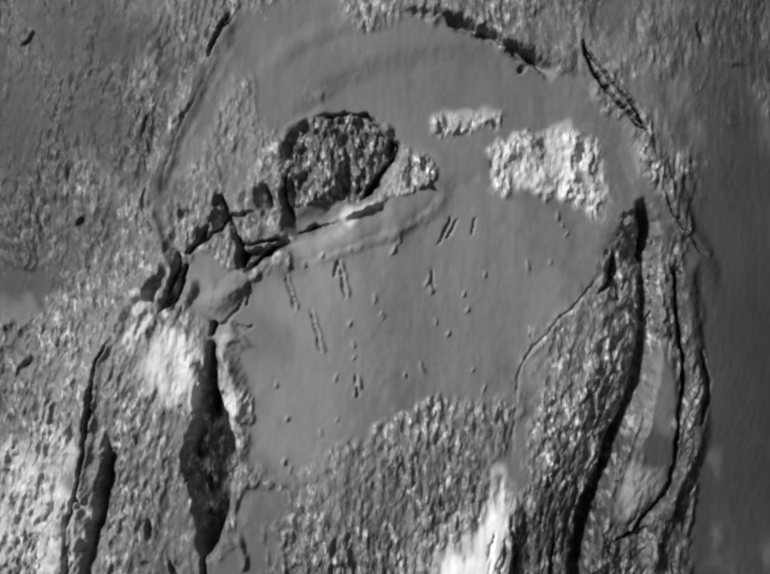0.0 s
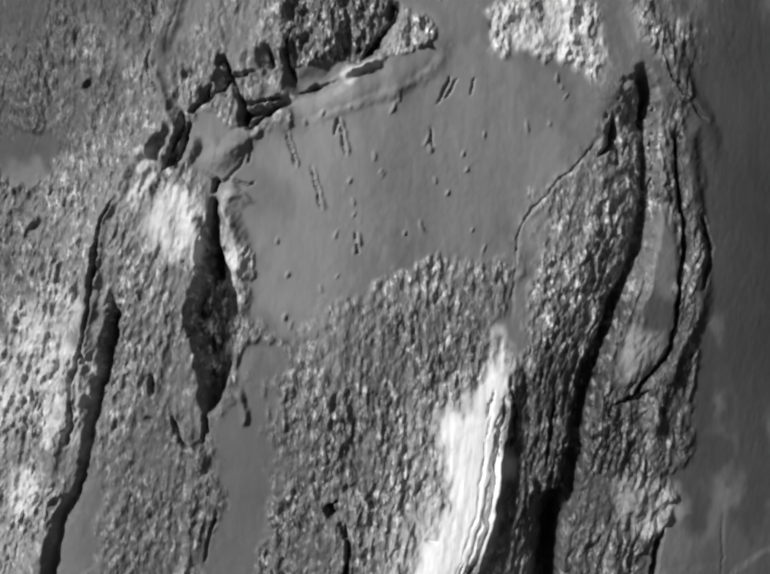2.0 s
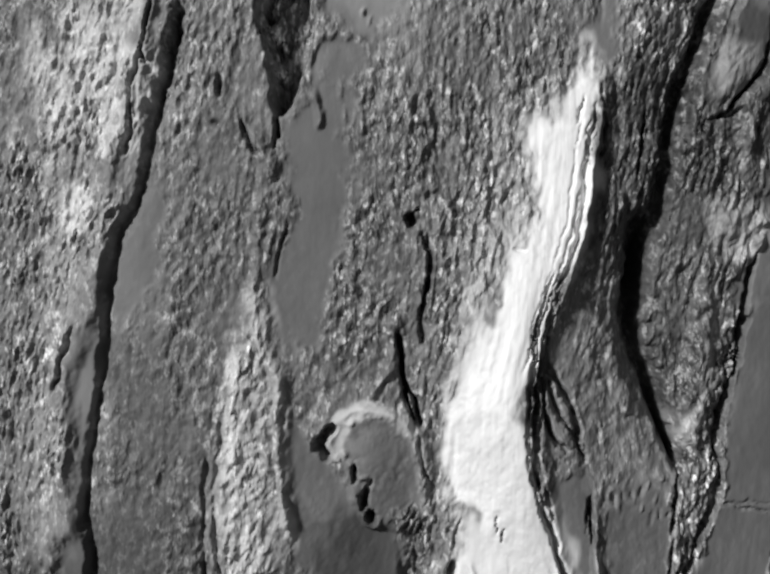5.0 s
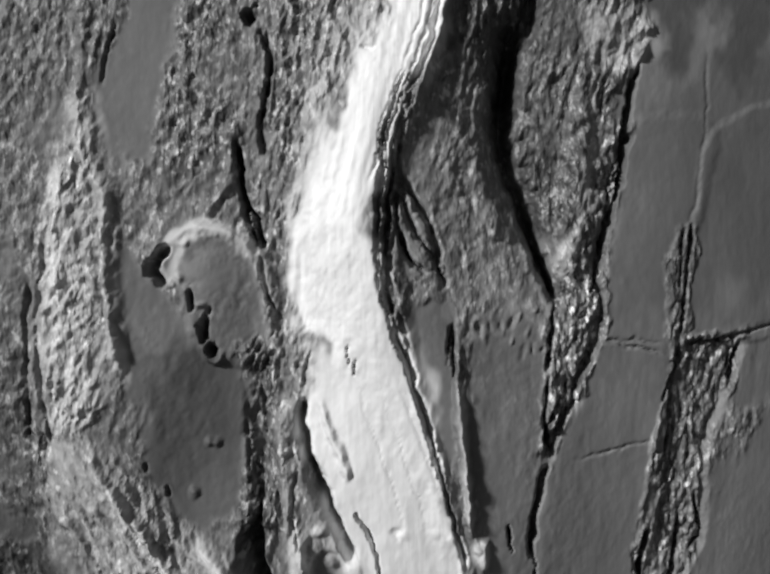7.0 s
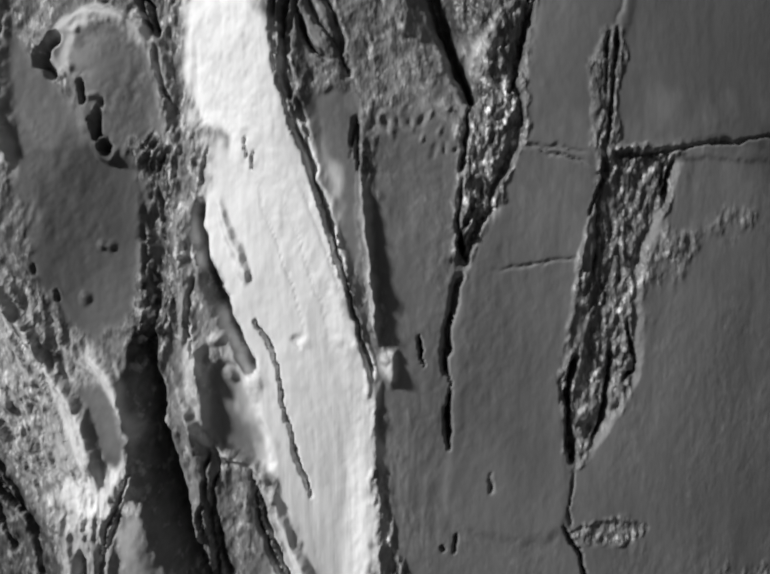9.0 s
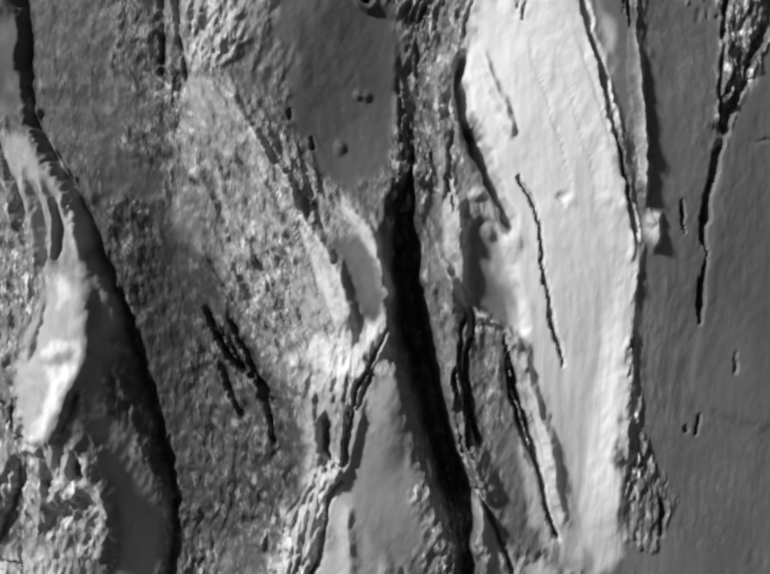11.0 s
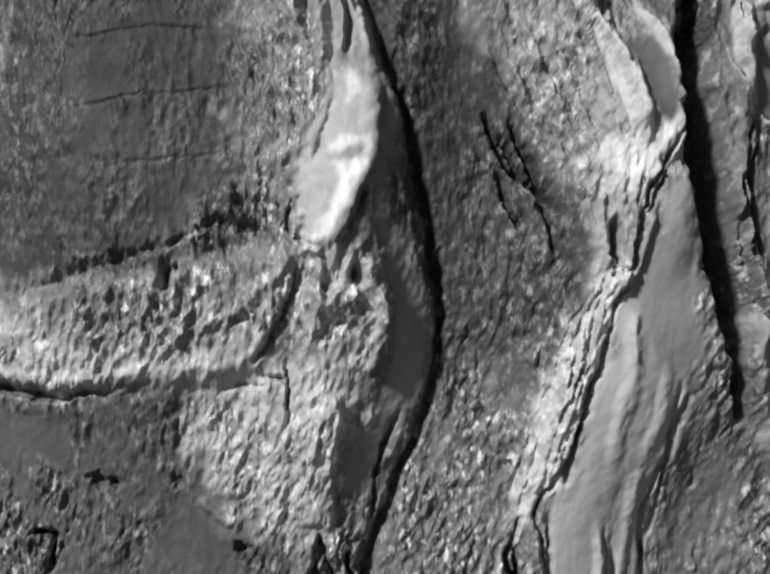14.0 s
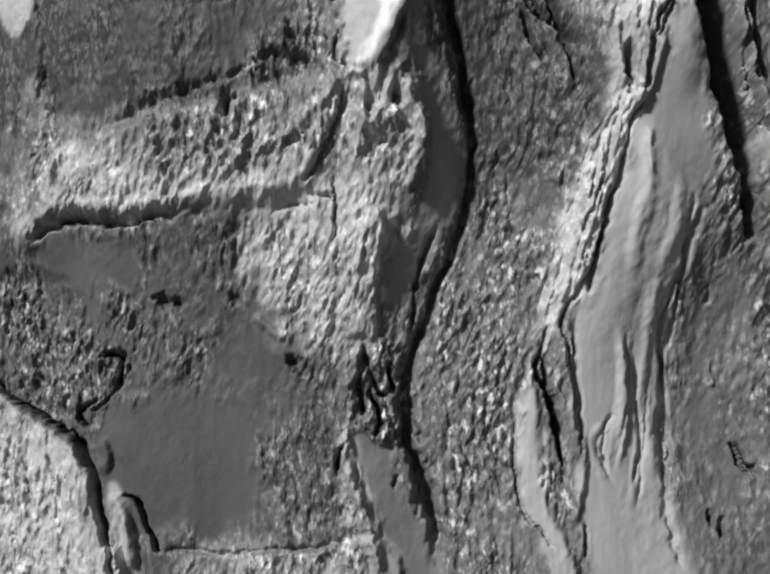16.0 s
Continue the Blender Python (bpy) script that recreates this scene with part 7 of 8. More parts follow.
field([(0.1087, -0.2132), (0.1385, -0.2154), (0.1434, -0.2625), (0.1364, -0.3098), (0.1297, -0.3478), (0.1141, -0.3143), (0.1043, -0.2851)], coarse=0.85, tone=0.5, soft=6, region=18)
# tone lifts the shaded slope beside the strip
field([(0.054, -0.2879), (0.0698, -0.276), (0.0933, -0.3053), (0.1145, -0.3289), (0.12, -0.3571), (0.0745, -0.3559), (0.0585, -0.3215)], tone=1.25, coarse=0.4, soft=16)
stroke([(0.1406, -0.2581), (0.1388, -0.2908), (0.1394, -0.3168), (0.1297, -0.3501)], 6, 6, 3)
field([(0.1273, -0.3478), (0.1479, -0.3386), (0.1445, -0.3774), (0.1392, -0.3964), (0.1232, -0.4296), (0.1183, -0.4201), (0.122, -0.3945)], coarse=1.2, soft=4, height=-1, edge=3)
stroke([(0.1667, -0.2412), (0.1611, -0.2714), (0.1606, -0.2828)], 3, 3, -7, ends=0.15)
stroke([(0.1612, -0.2829), (0.1539, -0.3049), (0.1513, -0.3144)], 3, 3, -7, ends=0.15)
stroke([(0.1516, -0.3095), (0.1465, -0.3434), (0.1417, -0.3573)], 3, 3, -7, ends=0.15)
stroke([(0.1231, -0.3944), (0.1196, -0.4179), (0.1225, -0.434)], 3, 3, -7, ends=0.15)
stroke([(0.1194, -0.4372), (0.1141, -0.466), (0.1128, -0.4859)], 3, 3, -7, ends=0.15)
stroke([(0.1262, -0.3573), (0.1233, -0.3783), (0.1215, -0.3945)], 3, 3, -7, ends=0.15)
field([(0.1725, -0.2288), (0.1829, -0.2089), (0.342, -0.1837), (0.3437, -0.2728), (0.1634, -0.2763)], coarse=0.06, soft=6)
stroke([(0.2006, -0.2319), (0.2018, -0.2657), (0.1969, -0.3047), (0.1923, -0.3265)], 2, 2, -0.5, ends=0.2)
field([(0.1819, -0.3386), (0.1954, -0.3266), (0.1937, -0.3783), (0.1886, -0.3986), (0.1791, -0.4326), (0.1744, -0.4858), (0.1797, -0.5036), (0.1682, -0.5013), (0.1766, -0.4325), (0.1835, -0.3978)], coarse=0.9, tone=0.6, soft=4)
stroke([(0.1908, -0.3241), (0.1885, -0.3387), (0.1899, -0.3584)], 2.5, 2.5, -4, ends=0.2)
stroke([(0.1879, -0.3933), (0.1826, -0.4127)], 2.5, 2.5, -4, ends=0.2)
stroke([(0.201, -0.4607), (0.2038, -0.4826)], 2.5, 2.5, -4, ends=0.2)
stroke([(0.2196, -0.3848), (0.2175, -0.3976)], 2.5, 2.5, -4, ends=0.2)
stroke([(0.1728, -0.4784), (0.1726, -0.5022)], 2.5, 2.5, -4, ends=0.2)
field([(0.1888, -0.3857), (0.2221, -0.3822), (0.2201, -0.4052), (0.2022, -0.4354), (0.1916, -0.46), (0.205, -0.4891), (0.182, -0.4858), (0.1798, -0.4482), (0.1902, -0.4138)], coarse=0.9, tone=0.6, soft=5, height=-1.5, edge=3)
stroke([(0.1457, -0.3811), (0.1621, -0.3796), (0.183, -0.3828)], 2, 2, -0.8)
stroke([(0.0734, -0.3695), (0.0727, -0.3923)], 1.5, 1.5, -7)
stroke([(0.0757, -0.3968), (0.0791, -0.4287), (0.0851, -0.4596)], 3, 3, 3)
stroke([(0.0514, -0.2793), (0.0506, -0.3012), (0.063, -0.3215), (0.07, -0.3492)], 4, 5, -6, ends=0.12)
stroke([(0.0474, -0.3193), (0.0539, -0.3375), (0.0653, -0.3465)], 3, 3, -5)
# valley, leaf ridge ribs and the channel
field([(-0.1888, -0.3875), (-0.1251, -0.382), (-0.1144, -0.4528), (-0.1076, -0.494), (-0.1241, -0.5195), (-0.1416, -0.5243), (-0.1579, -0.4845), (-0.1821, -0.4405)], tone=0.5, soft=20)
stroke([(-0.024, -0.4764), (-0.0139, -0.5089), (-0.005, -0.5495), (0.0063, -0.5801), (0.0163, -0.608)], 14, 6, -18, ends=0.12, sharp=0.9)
# tone darkens the valley floor in place of shade
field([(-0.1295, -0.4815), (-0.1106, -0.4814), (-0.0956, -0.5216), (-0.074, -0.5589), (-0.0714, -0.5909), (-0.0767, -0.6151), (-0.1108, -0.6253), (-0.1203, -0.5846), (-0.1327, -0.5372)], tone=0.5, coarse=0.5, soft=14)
stroke([(-0.0955, -0.477), (-0.0845, -0.4992), (-0.0717, -0.5236), (-0.0616, -0.5447)], 2, 2, 1.5, ends=0.2)
stroke([(-0.0932, -0.4772), (-0.0821, -0.4992), (-0.0691, -0.5235), (-0.0595, -0.5447)], 1.4, 1.4, -0.9, ends=0.2)
stroke([(-0.0846, -0.4773), (-0.0711, -0.5047), (-0.0607, -0.5314), (-0.058, -0.5448)], 2, 2, 1.5, ends=0.2)
stroke([(-0.0821, -0.4771), (-0.0689, -0.5048), (-0.0585, -0.5315), (-0.0555, -0.5447)], 1.4, 1.4, -0.9, ends=0.2)
stroke([(-0.105, -0.4815), (-0.0935, -0.505), (-0.0782, -0.5291), (-0.0675, -0.5485)], 2, 2, 1.5, ends=0.2)
stroke([(-0.1024, -0.4811), (-0.0912, -0.5052), (-0.0761, -0.5293), (-0.0654, -0.5486)], 1.4, 1.4, -0.9, ends=0.2)
field([(-0.0725, -0.5409), (-0.0536, -0.5314), (-0.0358, -0.535), (-0.0402, -0.5501), (-0.0539, -0.5599), (-0.0664, -0.5523)], bare=0.4, coarse=1.1, soft=9)
stroke([(-0.0553, -0.5923), (-0.0675, -0.6143), (-0.0722, -0.6388), (-0.0799, -0.6684), (-0.0856, -0.7013)], 1.8, 1.8, -1.6, ends=0.1)
stroke([(-0.0528, -0.5922), (-0.0632, -0.6139), (-0.0687, -0.6377), (-0.0752, -0.6672), (-0.0802, -0.7001)], 1.8, 1.8, -1.8, ends=0.1)
stroke([(-0.0496, -0.5921), (-0.0571, -0.6135), (-0.0629, -0.6371), (-0.0695, -0.6661), (-0.0729, -0.6999)], 1.8, 1.8, -1.6, ends=0.1)
# light along the tail, put into bare
field([(-0.0601, -0.5944), (-0.0437, -0.586), (-0.0468, -0.6055), (-0.053, -0.6343), (-0.062, -0.6617), (-0.0688, -0.6852), (-0.0821, -0.7004), (-0.076, -0.6674), (-0.0688, -0.6322)], bare=0.62, coarse=0.75, soft=4)
stroke([(-0.0382, -0.5895), (-0.0398, -0.5743), (-0.0351, -0.5568), (-0.0296, -0.5395)], 2, 2, -3.5, ends=0.15)
field([(-0.0448, -0.5976), (-0.0201, -0.5653), (-0.0111, -0.6118), (-0.0143, -0.654), (-0.0216, -0.7009), (-0.0638, -0.6993), (-0.0564, -0.6643), (-0.0506, -0.6315)], coarse=0.05, soft=6)
stroke([(-0.0387, -0.5973), (-0.038, -0.6246), (-0.0419, -0.6532), (-0.0426, -0.6745)], 5, 6, 1.6, sharp=1)
stroke([(-0.0231, -0.6202), (-0.022, -0.6447), (-0.0294, -0.6725)], 5, 5, 1.5)
# knotted strands under the bare flake
stroke([(-0.1745, -0.5864), (-0.172, -0.5977), (-0.1733, -0.6113), (-0.169, -0.619)], 4, 4, 3.5)
stroke([(-0.1521, -0.5798), (-0.1451, -0.5945), (-0.1443, -0.61), (-0.1473, -0.6219)], 6, 5, 3.5)
stroke([(-0.164, -0.6051), (-0.1582, -0.6048), (-0.1536, -0.6007)], 3, 3, 3)
stroke([(-0.1583, -0.5857), (-0.1586, -0.5971)], 4, 4, -6)
stroke([(-0.1822, -0.5867), (-0.1855, -0.6041), (-0.1927, -0.6203), (-0.2, -0.6346)], 2.2, 2.2, -4, ends=0.15)
lump(-0.2396, -0.5947, 5, 7, -8, turn=0)
stroke([(-0.1844, -0.6279), (-0.1825, -0.6529)], 1.6, 1.6, -6)
# torn bark at the foot of the shoulder
stroke([(-0.1694, -0.7066), (-0.1625, -0.725), (-0.1549, -0.732)], 3.5, 3.5, -9, ends=0.15)
stroke([(-0.1661, -0.7277), (-0.1594, -0.7419), (-0.1614, -0.7516)], 3.5, 3.5, -9, ends=0.15)
stroke([(-0.1557, -0.7155), (-0.1527, -0.7271)], 3.5, 3.5, -9, ends=0.15)
stroke([(-0.1757, -0.7546), (-0.1777, -0.7691)], 3.5, 3.5, -9, ends=0.15)
stroke([(-0.3053, -0.7148), (-0.2932, -0.7166), (-0.294, -0.732)], 3.5, 3.5, -9, ends=0.15)
stroke([(-0.3085, -0.7526), (-0.3158, -0.7452), (-0.3044, -0.7349)], 3.5, 3.5, -9, ends=0.15)
stroke([(-0.28, -0.7862), (-0.2716, -0.8031), (-0.2687, -0.8155)], 3.5, 3.5, -9, ends=0.15)
field([(-0.173, -0.7066), (-0.1559, -0.7107), (-0.144, -0.7483), (-0.154, -0.7537), (-0.1665, -0.7446)], coarse=1.4, soft=4)
field([(-0.3678, -0.678), (-0.3366, -0.6814), (-0.3214, -0.7043), (-0.2857, -0.7146), (-0.2987, -0.7347), (-0.3128, -0.7451), (-0.3416, -0.7354), (-0.3658, -0.7282)], coarse=1.2, tone=0.6, soft=6)
field([(-0.1829, -0.636), (-0.1593, -0.6378), (-0.1564, -0.6488), (-0.1651, -0.6655), (-0.1618, -0.6878), (-0.1681, -0.7066), (-0.1901, -0.7048), (-0.2055, -0.6839), (-0.1917, -0.6606)], bare=0.42, coarse=0.8, soft=8)
stroke([(-0.0788, -0.6944), (-0.0832, -0.7178), (-0.0732, -0.7356), (-0.0689, -0.7619)], 4, 4, -12, ends=0.1)
stroke([(-0.0745, -0.6897), (-0.067, -0.7172), (-0.0618, -0.7498)], 2, 2, -4)
stroke([(-0.0671, -0.7406), (-0.0731, -0.7267), (-0.0777, -0.7192)], 3, 3, 3)
stroke([(-0.0423, -0.6929), (-0.0381, -0.7203), (-0.0437, -0.7632)], 2.5, 2.5, -1.1, ends=0.2)
stroke([(-0.0459, -0.6932), (-0.0424, -0.7207), (-0.0472, -0.7633)], 3, 3, 1.1, ends=0.2)
stroke([(-0.0472, -0.7397), (-0.053, -0.7494), (-0.0436, -0.7703)], 2.5, 2.5, -1.1, ends=0.2)
stroke([(-0.0508, -0.7399), (-0.0564, -0.7496), (-0.047, -0.7704)], 3, 3, 1.1, ends=0.2)
stroke([(-0.0266, -0.7007), (-0.0285, -0.7484), (-0.0304, -0.784)], 2.5, 2.5, -1.1, ends=0.2)
stroke([(-0.0309, -0.7013), (-0.0321, -0.7485), (-0.0341, -0.7841)], 3, 3, 1.1, ends=0.2)
stroke([(-0.0206, -0.6817), (-0.0191, -0.7142), (-0.0176, -0.7479)], 2.5, 2.5, -1.1, ends=0.2)
stroke([(-0.025, -0.6824), (-0.0234, -0.7146), (-0.0234, -0.7482)], 3, 3, 1.1, ends=0.2)
stroke([(0.0137, -0.7889), (0.0149, -0.7933)], 2.5, 2.5, -7)
stroke([(0.0151, -0.7465), (0.0265, -0.7641)], 2.5, 2.5, -7)
stroke([(0.0064, -0.7832), (0.0067, -0.7878)], 2.5, 2.5, -7)
stroke([(0.0004, -0.5414), (0.0019, -0.5659), (0.0128, -0.5979), (0.0205, -0.6223)], 5, 5, 3.5, ends=0.1)
stroke([(0.0022, -0.5564), (0.0088, -0.5791)], 2, 2, -6)
# grains along the ledge, paled for the sun on them; shade under it put into the tone
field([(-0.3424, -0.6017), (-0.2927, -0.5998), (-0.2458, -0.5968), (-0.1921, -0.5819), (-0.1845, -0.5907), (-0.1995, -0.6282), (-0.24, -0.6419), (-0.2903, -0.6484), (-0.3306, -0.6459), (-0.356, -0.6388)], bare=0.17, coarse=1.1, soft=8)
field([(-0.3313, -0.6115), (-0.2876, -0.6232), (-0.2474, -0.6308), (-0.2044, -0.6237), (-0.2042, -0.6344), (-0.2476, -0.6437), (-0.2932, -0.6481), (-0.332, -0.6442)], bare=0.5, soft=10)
# shadow under the ledge, painted as a darker tone
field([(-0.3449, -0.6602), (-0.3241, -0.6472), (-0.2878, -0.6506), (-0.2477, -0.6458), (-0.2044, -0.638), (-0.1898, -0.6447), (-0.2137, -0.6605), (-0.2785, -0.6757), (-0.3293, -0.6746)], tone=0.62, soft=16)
stroke([(-0.3449, -0.6602), (-0.328, -0.6502), (-0.2941, -0.6509), (-0.2527, -0.6459)], 3, 9, -5, ends=0.2)
# sunlit line on the leaf ridge's crest, painted with bare
field([(-0.0827, -0.4426), (-0.0805, -0.4431), (-0.0666, -0.4719), (-0.0539, -0.4936), (-0.0441, -0.5137), (-0.0473, -0.5147), (-0.0573, -0.4944), (-0.0708, -0.4724)], bare=0.75, coarse=0.6, soft=3)
field([(0.0077, -0.396), (0.0528, -0.3801), (0.0741, -0.4677), (0.0819, -0.5175), (0.0681, -0.5308), (0.0597, -0.5747), (0.0575, -0.615), (0.0404, -0.5445), (0.0179, -0.4613)], bare=0.76, coarse=0.05, soft=14)
# smooth flank of the shoulder, its colour lightened to offset the cast shadow
field([(-0.1533, -0.5006), (-0.14, -0.5181), (-0.1271, -0.5607), (-0.1233, -0.6012), (-0.1268, -0.6383), (-0.1413, -0.6689), (-0.1528, -0.6899), (-0.1597, -0.6789), (-0.1425, -0.63), (-0.1427, -0.606), (-0.1501, -0.5796), (-0.154, -0.5652), (-0.1506, -0.5461)], tone=1.6, coarse=0.06, bare=0.0, soft=6, region=27)
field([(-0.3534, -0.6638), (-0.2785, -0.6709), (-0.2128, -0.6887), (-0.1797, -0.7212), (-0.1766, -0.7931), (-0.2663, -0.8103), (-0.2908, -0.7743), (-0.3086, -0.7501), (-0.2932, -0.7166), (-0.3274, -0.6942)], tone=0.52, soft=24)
field([(-0.2138, -0.6388), (-0.1577, -0.623), (-0.1467, -0.6114), (-0.1438, -0.6226), (-0.1562, -0.653), (-0.1631, -0.6835), (-0.1728, -0.7114), (-0.1899, -0.7073), (-0.2128, -0.6887), (-0.2283, -0.67)], tone=1.1, bare=0.5, coarse=0.9, soft=12)
lump(-0.1737, -0.6586, 36, 50, 8, turn=0)
# the dome's light again, painted as a lighter tone
field([(-0.0488, -0.0295), (-0.0071, -0.0138), (0.04, 0.0175), (0.0667, 0.0228), (0.1216, 0.004), (0.1219, -0.0312), (0.0837, -0.0684), (0.0405, -0.089), (-0.0122, -0.1136), (-0.0487, -0.1289), (-0.0591, -0.0868)], tone=1.3, soft=50)
# rough back of the leaf ridge; its edge strand painted pale for the light on it
field([(-0.0668, -0.4737), (-0.0567, -0.485), (-0.0453, -0.5057), (-0.0387, -0.5236), (-0.0555, -0.5281), (-0.0735, -0.5056), (-0.0778, -0.4832)], coarse=1.0, bare=0.16, soft=8)
stroke([(-0.0476, -0.4695), (-0.0356, -0.4865), (-0.0266, -0.506), (-0.0274, -0.5242), (-0.0373, -0.5429)], 3, 3, 2, ends=0.12)
field([(-0.0477, -0.4689), (-0.0343, -0.4857), (-0.0251, -0.5059), (-0.0262, -0.5252), (-0.0367, -0.5435), (-0.0388, -0.5424), (-0.0291, -0.5233), (-0.0282, -0.507), (-0.037, -0.4876)], bare=0.6, coarse=0.2, soft=3)
field([(-0.0593, -0.5438), (-0.0427, -0.5339), (-0.0305, -0.5315), (-0.0342, -0.546), (-0.0442, -0.5524), (-0.0548, -0.5509)], bare=0.5, coarse=1.1, soft=6)
field([(-0.1083, -0.4277), (-0.0829, -0.4403), (-0.0648, -0.4715), (-0.0474, -0.5057), (-0.0417, -0.5298), (-0.0637, -0.543), (-0.0883, -0.5186), (-0.1012, -0.4897), (-0.1103, -0.4536)], bare=0.12, coarse=0.6, tone=0.95, soft=10)
stroke([(-0.1068, -0.4459), (-0.1052, -0.4675), (-0.092, -0.4914), (-0.0757, -0.5141), (-0.0607, -0.5345)], 2.2, 2.2, 1.3, ends=0.2)
stroke([(-0.1002, -0.4458), (-0.0959, -0.4672), (-0.0818, -0.4915), (-0.0679, -0.5139), (-0.0558, -0.5344)], 2.2, 2.2, 1.3, ends=0.2)
stroke([(-0.0944, -0.4458), (-0.0873, -0.4672), (-0.0733, -0.4914), (-0.0609, -0.5138), (-0.0516, -0.5342)], 2.2, 2.2, 1.3, ends=0.2)
stroke([(-0.0891, -0.446), (-0.0797, -0.4674), (-0.0659, -0.4913), (-0.0549, -0.5138), (-0.0479, -0.5341)], 2.2, 2.2, 1.3, ends=0.2)
stroke([(-0.0856, -0.44), (-0.0763, -0.4559), (-0.0667, -0.4728), (-0.0564, -0.4873), (-0.0497, -0.5025), (-0.0439, -0.5177), (-0.0406, -0.5317)], 4, 3.5, 2.6, ends=0.1)
field([(-0.0864, -0.4398), (-0.0838, -0.4387), (-0.075, -0.4545), (-0.0644, -0.4725), (-0.0543, -0.4868), (-0.0466, -0.5026), (-0.0412, -0.5177), (-0.0382, -0.5317), (-0.0428, -0.5318), (-0.0472, -0.5177), (-0.0527, -0.5035), (-0.059, -0.4887), (-0.0696, -0.4733), (-0.079, -0.4569)], bare=0.42, coarse=0.9, soft=3)
field([(-0.0637, -0.543), (-0.0511, -0.5352), (-0.0315, -0.5315), (-0.0332, -0.5438), (-0.0421, -0.5543), (-0.0569, -0.5531)], bare=0.6, coarse=1.1, soft=7)
lump(-0.0234, -0.5648, 16, 34, 6, turn=0)
# whitest part of the bare strip, and pale bark by the outer seam
field([(0.0748, -0.1578), (0.0719, -0.1925), (0.0619, -0.2363), (0.0473, -0.2722), (0.0381, -0.3068), (0.0119, -0.3094), (0.025, -0.269), (0.0368, -0.2387), (0.0422, -0.2026), (0.0544, -0.1711)], bare=1.0, coarse=0.05, soft=22)
field([(-0.198, -0.118), (-0.1619, -0.1235), (-0.1646, -0.1873), (-0.2059, -0.1932), (-0.2181, -0.1477)], bare=0.5, coarse=1.1, soft=34)
field([(-0.1085, -0.0528), (-0.0928, -0.0554), (-0.0872, -0.0759), (-0.0915, -0.0944), (-0.1058, -0.0866), (-0.114, -0.0686)], bare=0.7, coarse=0.3, soft=6)
# smooth skin at the far shoulder of the swelling, and the crease outside its rim
field([(0.067, 0.0859), (0.0941, 0.0944), (0.1217, 0.0763), (0.1524, 0.036), (0.1672, 0.0047), (0.1444, 0.0197), (0.1275, 0.0453), (0.0886, 0.0567)], coarse=0.12, soft=8)
field([(0.1288, 0.0426), (0.1443, 0.0483), (0.1645, 0.0102), (0.1578, -0.0036), (0.1416, 0.0074), (0.1274, -0.0035)], coarse=0.18, soft=8)
field([(0.0643, 0.0469), (0.1245, 0.0511), (0.1287, 0.0127), (0.0996, 0.0139), (0.0725, 0.0284)], bare=0.68, coarse=0.85, soft=8)
stroke([(0.1179, 0.1051, 0.7), (0.1256, 0.0842), (0.1411, 0.0671), (0.1584, 0.0506, 0.6)], 3.5, 3, -9, ends=0.1)
stroke([(0.1626, 0.0266), (0.1755, 0.002), (0.1917, -0.0174)], 2.2, 2.2, -3, ends=0.2)
# shade of the valley below the leaf ridge, put into the bark's colour
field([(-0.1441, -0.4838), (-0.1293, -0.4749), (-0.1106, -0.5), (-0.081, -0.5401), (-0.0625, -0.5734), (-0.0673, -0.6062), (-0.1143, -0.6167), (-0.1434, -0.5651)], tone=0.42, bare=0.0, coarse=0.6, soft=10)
field([(-0.1102, -0.4262), (-0.0868, -0.4383), (-0.0647, -0.4712), (-0.0448, -0.5036), (-0.0399, -0.5278), (-0.0617, -0.535), (-0.0858, -0.5124), (-0.105, -0.4752), (-0.117, -0.4457)], bare=0.24, coarse=0.75, tone=1.0, soft=8)
# crest and knot painted pale for the light they catch
field([(-0.0903, -0.4367), (-0.0864, -0.4383), (-0.0702, -0.4634), (-0.057, -0.4851), (-0.044, -0.5077), (-0.0399, -0.5278), (-0.0462, -0.5281), (-0.0522, -0.5098), (-0.0624, -0.4883), (-0.0771, -0.4659)], bare=0.62, coarse=0.6, soft=3)
field([(-0.0568, -0.5348), (-0.0427, -0.528), (-0.0305, -0.5267), (-0.0329, -0.5402), (-0.0429, -0.5465), (-0.0533, -0.544)], bare=0.85, coarse=0.6, soft=5)
# ---------------------------------------------------------------- grain over all
slant = GRAIN + 0.0025 * cloud(44, GX, GZ, 0.02, 2, 1.5)
grain = cloud(41, slant, GZ, 0.0027, 2, 2.2)
stones = 0.55 * pebbles(51, slant + 0.0022 * grain, GZ, 0.0027, 2.3) + 0.4 * pebbles(53, slant + 0.003 * grain, GZ, 0.0058, 2.0)
flecks = 1 - 2.6 * np.abs(cloud(57, slant + 0.0008 * grain, GZ, 0.0044, 2, 2.6))   # short torn ridges along the grain
clods = cloud(55, GX, GZ, 0.011, 3, 1.7)
waves = cloud(61, GX, GZ, 0.05, 3, 2.0)
fibres = cloud(46, slant, GZ, 0.0032, 2, 9.0)
cords = cloud(48, slant, GZ, 0.009, 3, 8.0)
gate = smooth(0.55 + 1.1 * cloud(71, GX, GZ, 0.017, 3, 1.5))
COARSE = np.clip(COARSE * (0.55 + 0.75 * gate), 0, 2.2)
COARSE = COARSE * (0.3 + 0.7 * smooth(COARSE / 0.4))
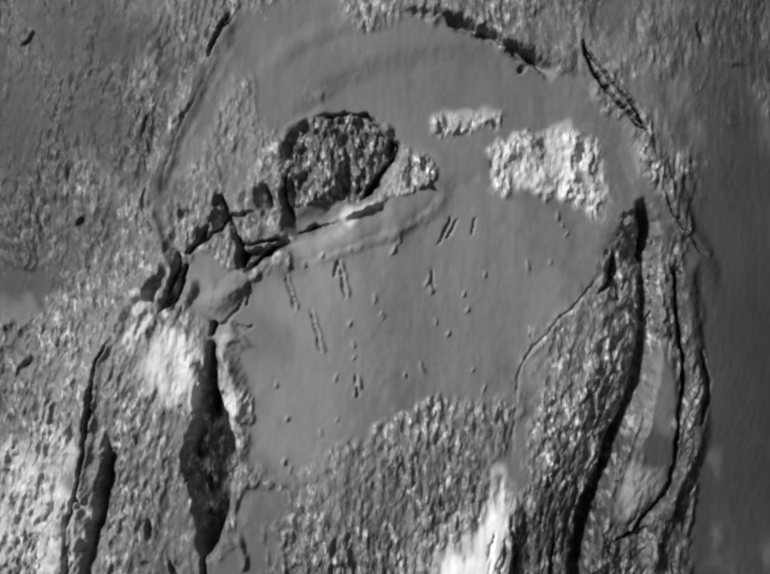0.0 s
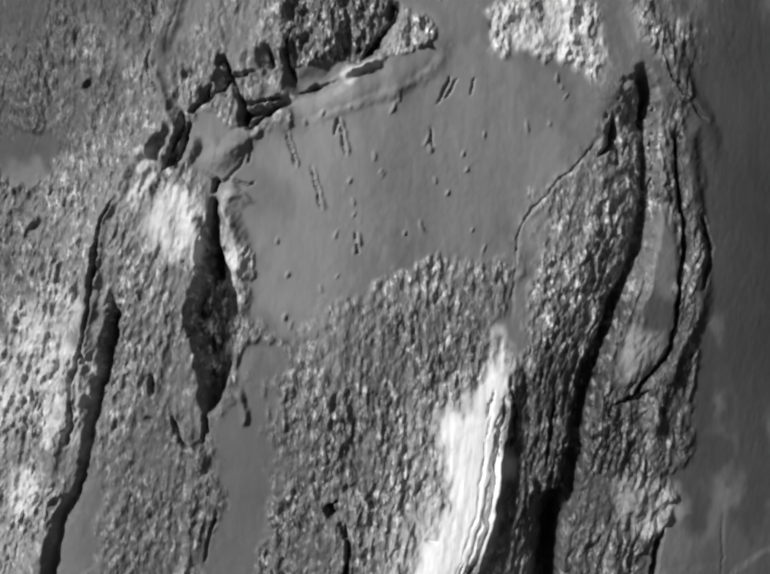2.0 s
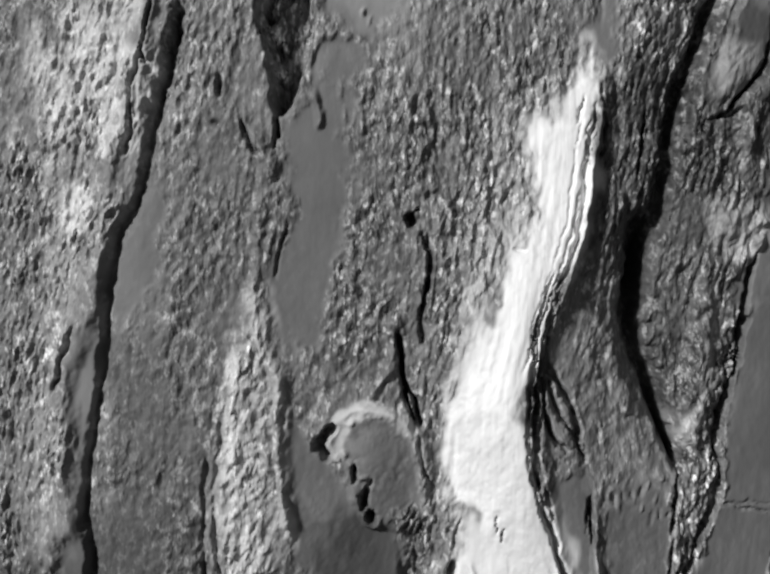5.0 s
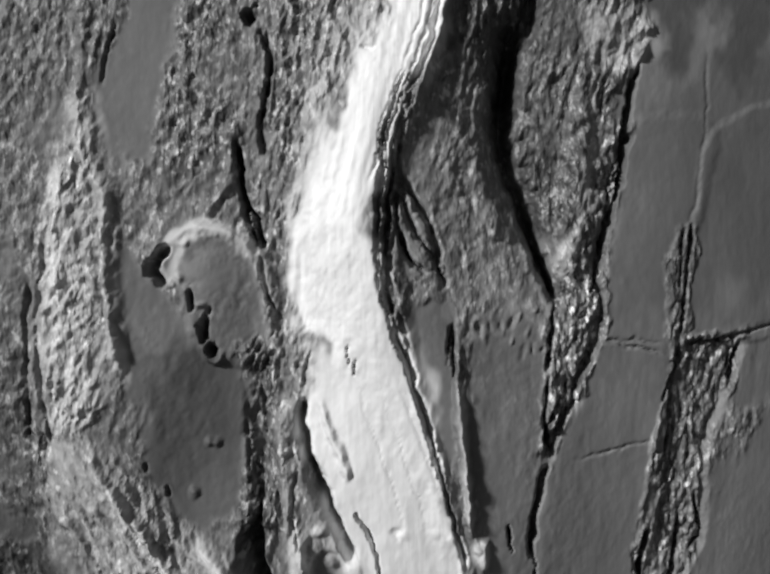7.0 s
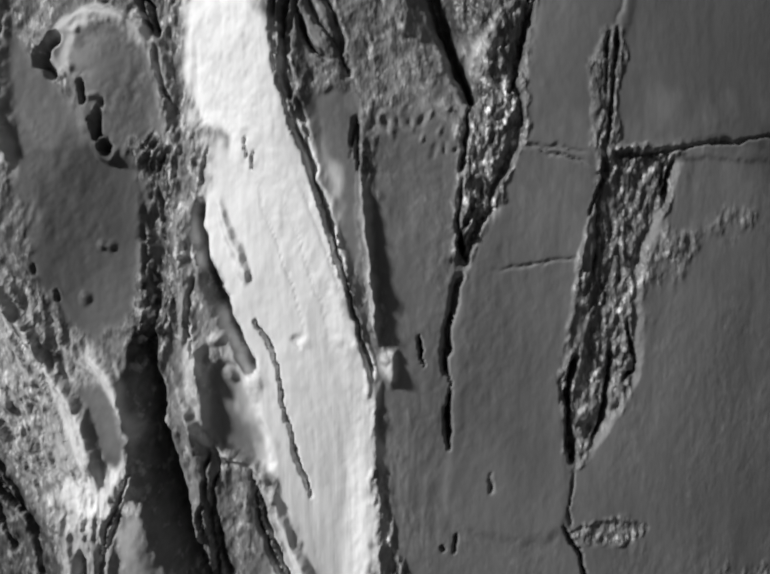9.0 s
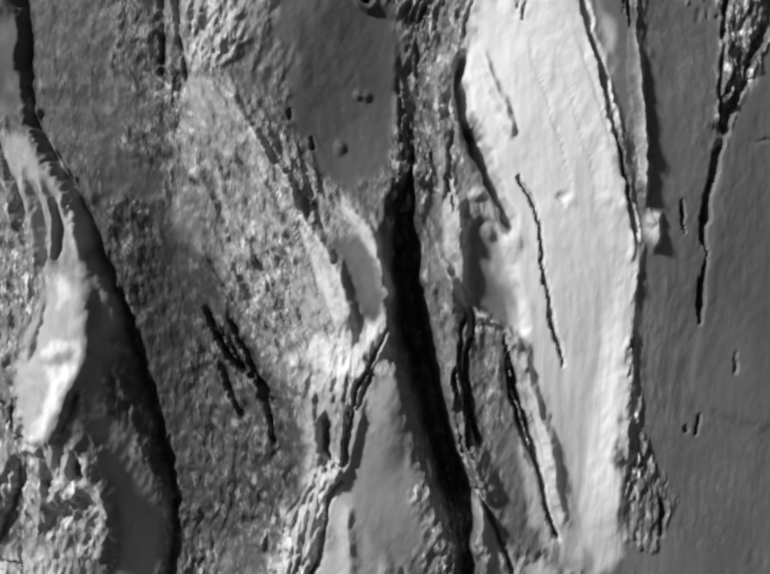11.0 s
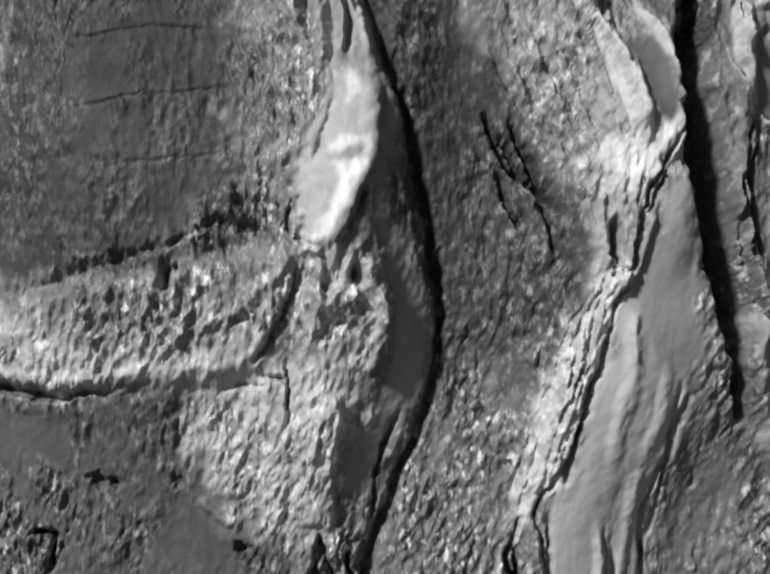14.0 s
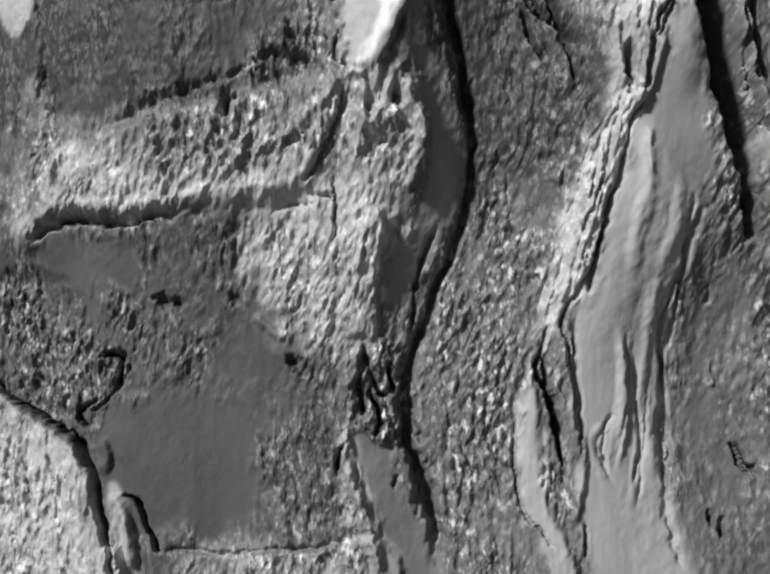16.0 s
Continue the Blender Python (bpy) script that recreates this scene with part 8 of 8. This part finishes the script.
# the pale colour shows in flecks where the bark is coarse
BARE_LIT = BARE_LIT * (1 - 0.6 * np.clip(COARSE, 0, 1) * (1 - smooth(0.62 + 1.5 * cloud(75, slant, GZ, 0.0055, 3, 2.4, 0.6))))
RELIEF += 0.001 * (COARSE * (1.9 * grain + 1.8 * stones + 1.2 * flecks + 1.2 * clods) + 0.8 * waves * (1 - 0.75 * BARE_LIT) + 0.05 * grain)
RELIEF += 0.001 * ((0.06 + 0.75 * COARSE * (1.3 - gate)) * fibres + (0.09 + 1.3 * COARSE) * cords)
RELIEF += 0.001 * BARE_LIT * (0.3 * fibres + 0.25 * cords)

# soft fall at the rims of the sheet, so that it meets the rest of the trunk
rim = smooth(np.minimum.reduce([GX - X0, X1 - GX, GZ - Z0, Z1 - GZ]) / 0.03)
GY = slope(GX, GZ) - RELIEF * rim

# ---------------------------------------------------------------- the trunk as an object with its parts
trunk = tagged(new("tree_trunk"), "old weathered tree trunk with grey ridged bark and bare wood", "tree trunk")
GROUND = -1.75
trunk.location = (0, 0.3, GROUND)


def skin_part(name, picked, label=""):
    """One mesh of the faces picked from the carved sheet."""
    cells = np.flatnonzero(picked)
    r, c = cells // (NX - 1), cells % (NX - 1)
    a = r * NX + c
    quads = np.stack([a, a + 1, a + NX + 1, a + NX], 1)
    used, index = np.unique(quads, return_inverse=True)
    co = np.stack([GX.ravel()[used], GY.ravel()[used], GZ.ravel()[used]], 1) - np.array(trunk.location)
    me = bpy.data.meshes.new(name)
    me.vertices.add(len(used))
    me.vertices.foreach_set("co", co.astype(np.float32).ravel())
    me.loops.add(4 * len(quads))
    me.loops.foreach_set("vertex_index", index.astype(np.int32).ravel())
    me.polygons.add(len(quads))
    me.polygons.foreach_set("loop_start", np.arange(0, 4 * len(quads), 4, dtype=np.int32))
    me.polygons.foreach_set("use_smooth", np.ones(len(quads), bool))
    for key, values in (("bare", BARE_LIT), ("coarse", COARSE), ("tone", TONE)):
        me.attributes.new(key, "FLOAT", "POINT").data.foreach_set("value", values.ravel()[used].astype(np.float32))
    me.update()
    me.validate()
    me.materials.append(WOOD)
    # the sheet's own slopes shade it, so that no seam shows where two parts meet
    me.normals_split_custom_set_from_vertices(NORMAL.reshape(-1, 3)[used].tolist())
    ob = tagged(new(name, me), label)
    ob.parent = trunk
    return ob


gz, gx = np.gradient(GY, STEP)
NORMAL = np.stack([gx, -np.ones_like(gx), gz], -1)
NORMAL /= np.linalg.norm(NORMAL, axis=-1, keepdims=True)
face_region = REGION[:-1, :-1]
for number, entry in NAMES.items():
    name, label = entry if isinstance(entry, tuple) else (entry, "")
    picked = (face_region == number).ravel()
    if picked.any():
        skin_part(name, picked, label)

# the rest of the stem, behind and beyond the carved sheet
def stem():
    """The round body: an open shell that closes the sheet's sides, and runs from the ground to above the sheet."""
    heights = np.linspace(GROUND - 0.05, 2.6, 150)
    turns = np.linspace(0, 2 * math.pi, 160, endpoint=False)
    verts, faces = [], []
    for z in heights:
        zz = min(max(z, Z0), Z1)
        front = float(slope(np.array(-0.06), np.array(zz))) + 0.022
        flare = 1 + 0.35 * max(0.0, (-1.1 - z) / 0.7) ** 2
        for a in turns:
            lean = 0.5 - 0.5 * math.cos(a)
            n = lean * (0.03 * noise.noise((4 * math.sin(a), 4 * math.cos(a), 1.2 * z)) + 0.02 * math.sin(9 * a + 2 * z))
            r = 0.68 * (flare + n)
            if math.cos(a) > 0:                       # hollow behind the carved sheet, so that its cracks can be deep
                m = smooth((0.30 - abs(r * math.sin(a))) / 0.08) * smooth((z - Z0 - 0.03) / 0.08) * smooth((Z1 - 0.03 - z) / 0.08)
                r -= 0.13 * float(m)
            verts.append((-0.06 + r * math.sin(a), front + 0.68 - r * math.cos(a), z - GROUND))
    n = len(turns)
    for i in range(len(heights) - 1):
        for j in range(n):
            k = (j + 1) % n
            faces.append((i * n + j, i * n + k, (i + 1) * n + k, (i + 1) * n + j))
    faces.append(tuple((len(heights) - 1) * n + j for j in range(n)))
    me = bpy.data.meshes.new("stem")
    me.from_pydata([(x, y - 0.3, z) for x, y, z in verts], [], faces)
    me.polygons.foreach_set("use_smooth", np.ones(len(faces), bool))
    me.attributes.new("coarse", "FLOAT", "POINT").data.foreach_set("value", np.full(len(verts), 0.6, np.float32))
    me.attributes.new("bare", "FLOAT", "POINT").data.foreach_set("value", np.zeros(len(verts), np.float32))
    me.attributes.new("tone", "FLOAT", "POINT").data.foreach_set("value", np.full(len(verts), 0.85, np.float32))
    me.materials.append(WOOD)
    ob = new("stem", me)
    ob.parent = trunk


stem()


def ground_sheet():
    bm = bmesh.new()
    bmesh.ops.create_grid(bm, x_segments=120, y_segments=120, size=1.0)
    for v in bm.verts:
        r = v.co.length
        s = 12 * r + 1500 * max(0.0, r - 0.15) ** 3
        v.co = (v.co.x / max(r, 1e-6) * s, v.co.y / max(r, 1e-6) * s, 0.03 * noise.noise((v.co.x * 30, v.co.y * 30, 0)) * min(1, s))
    me = bpy.data.meshes.new("ground")
    bm.to_mesh(me)
    bm.free()
    me.materials.append(EARTH)
    ob = tagged(new("ground", me), "dry bare earth round the trunk", "ground", kind="structure")
    ob.location = (0, 0.3, GROUND)


ground_sheet()
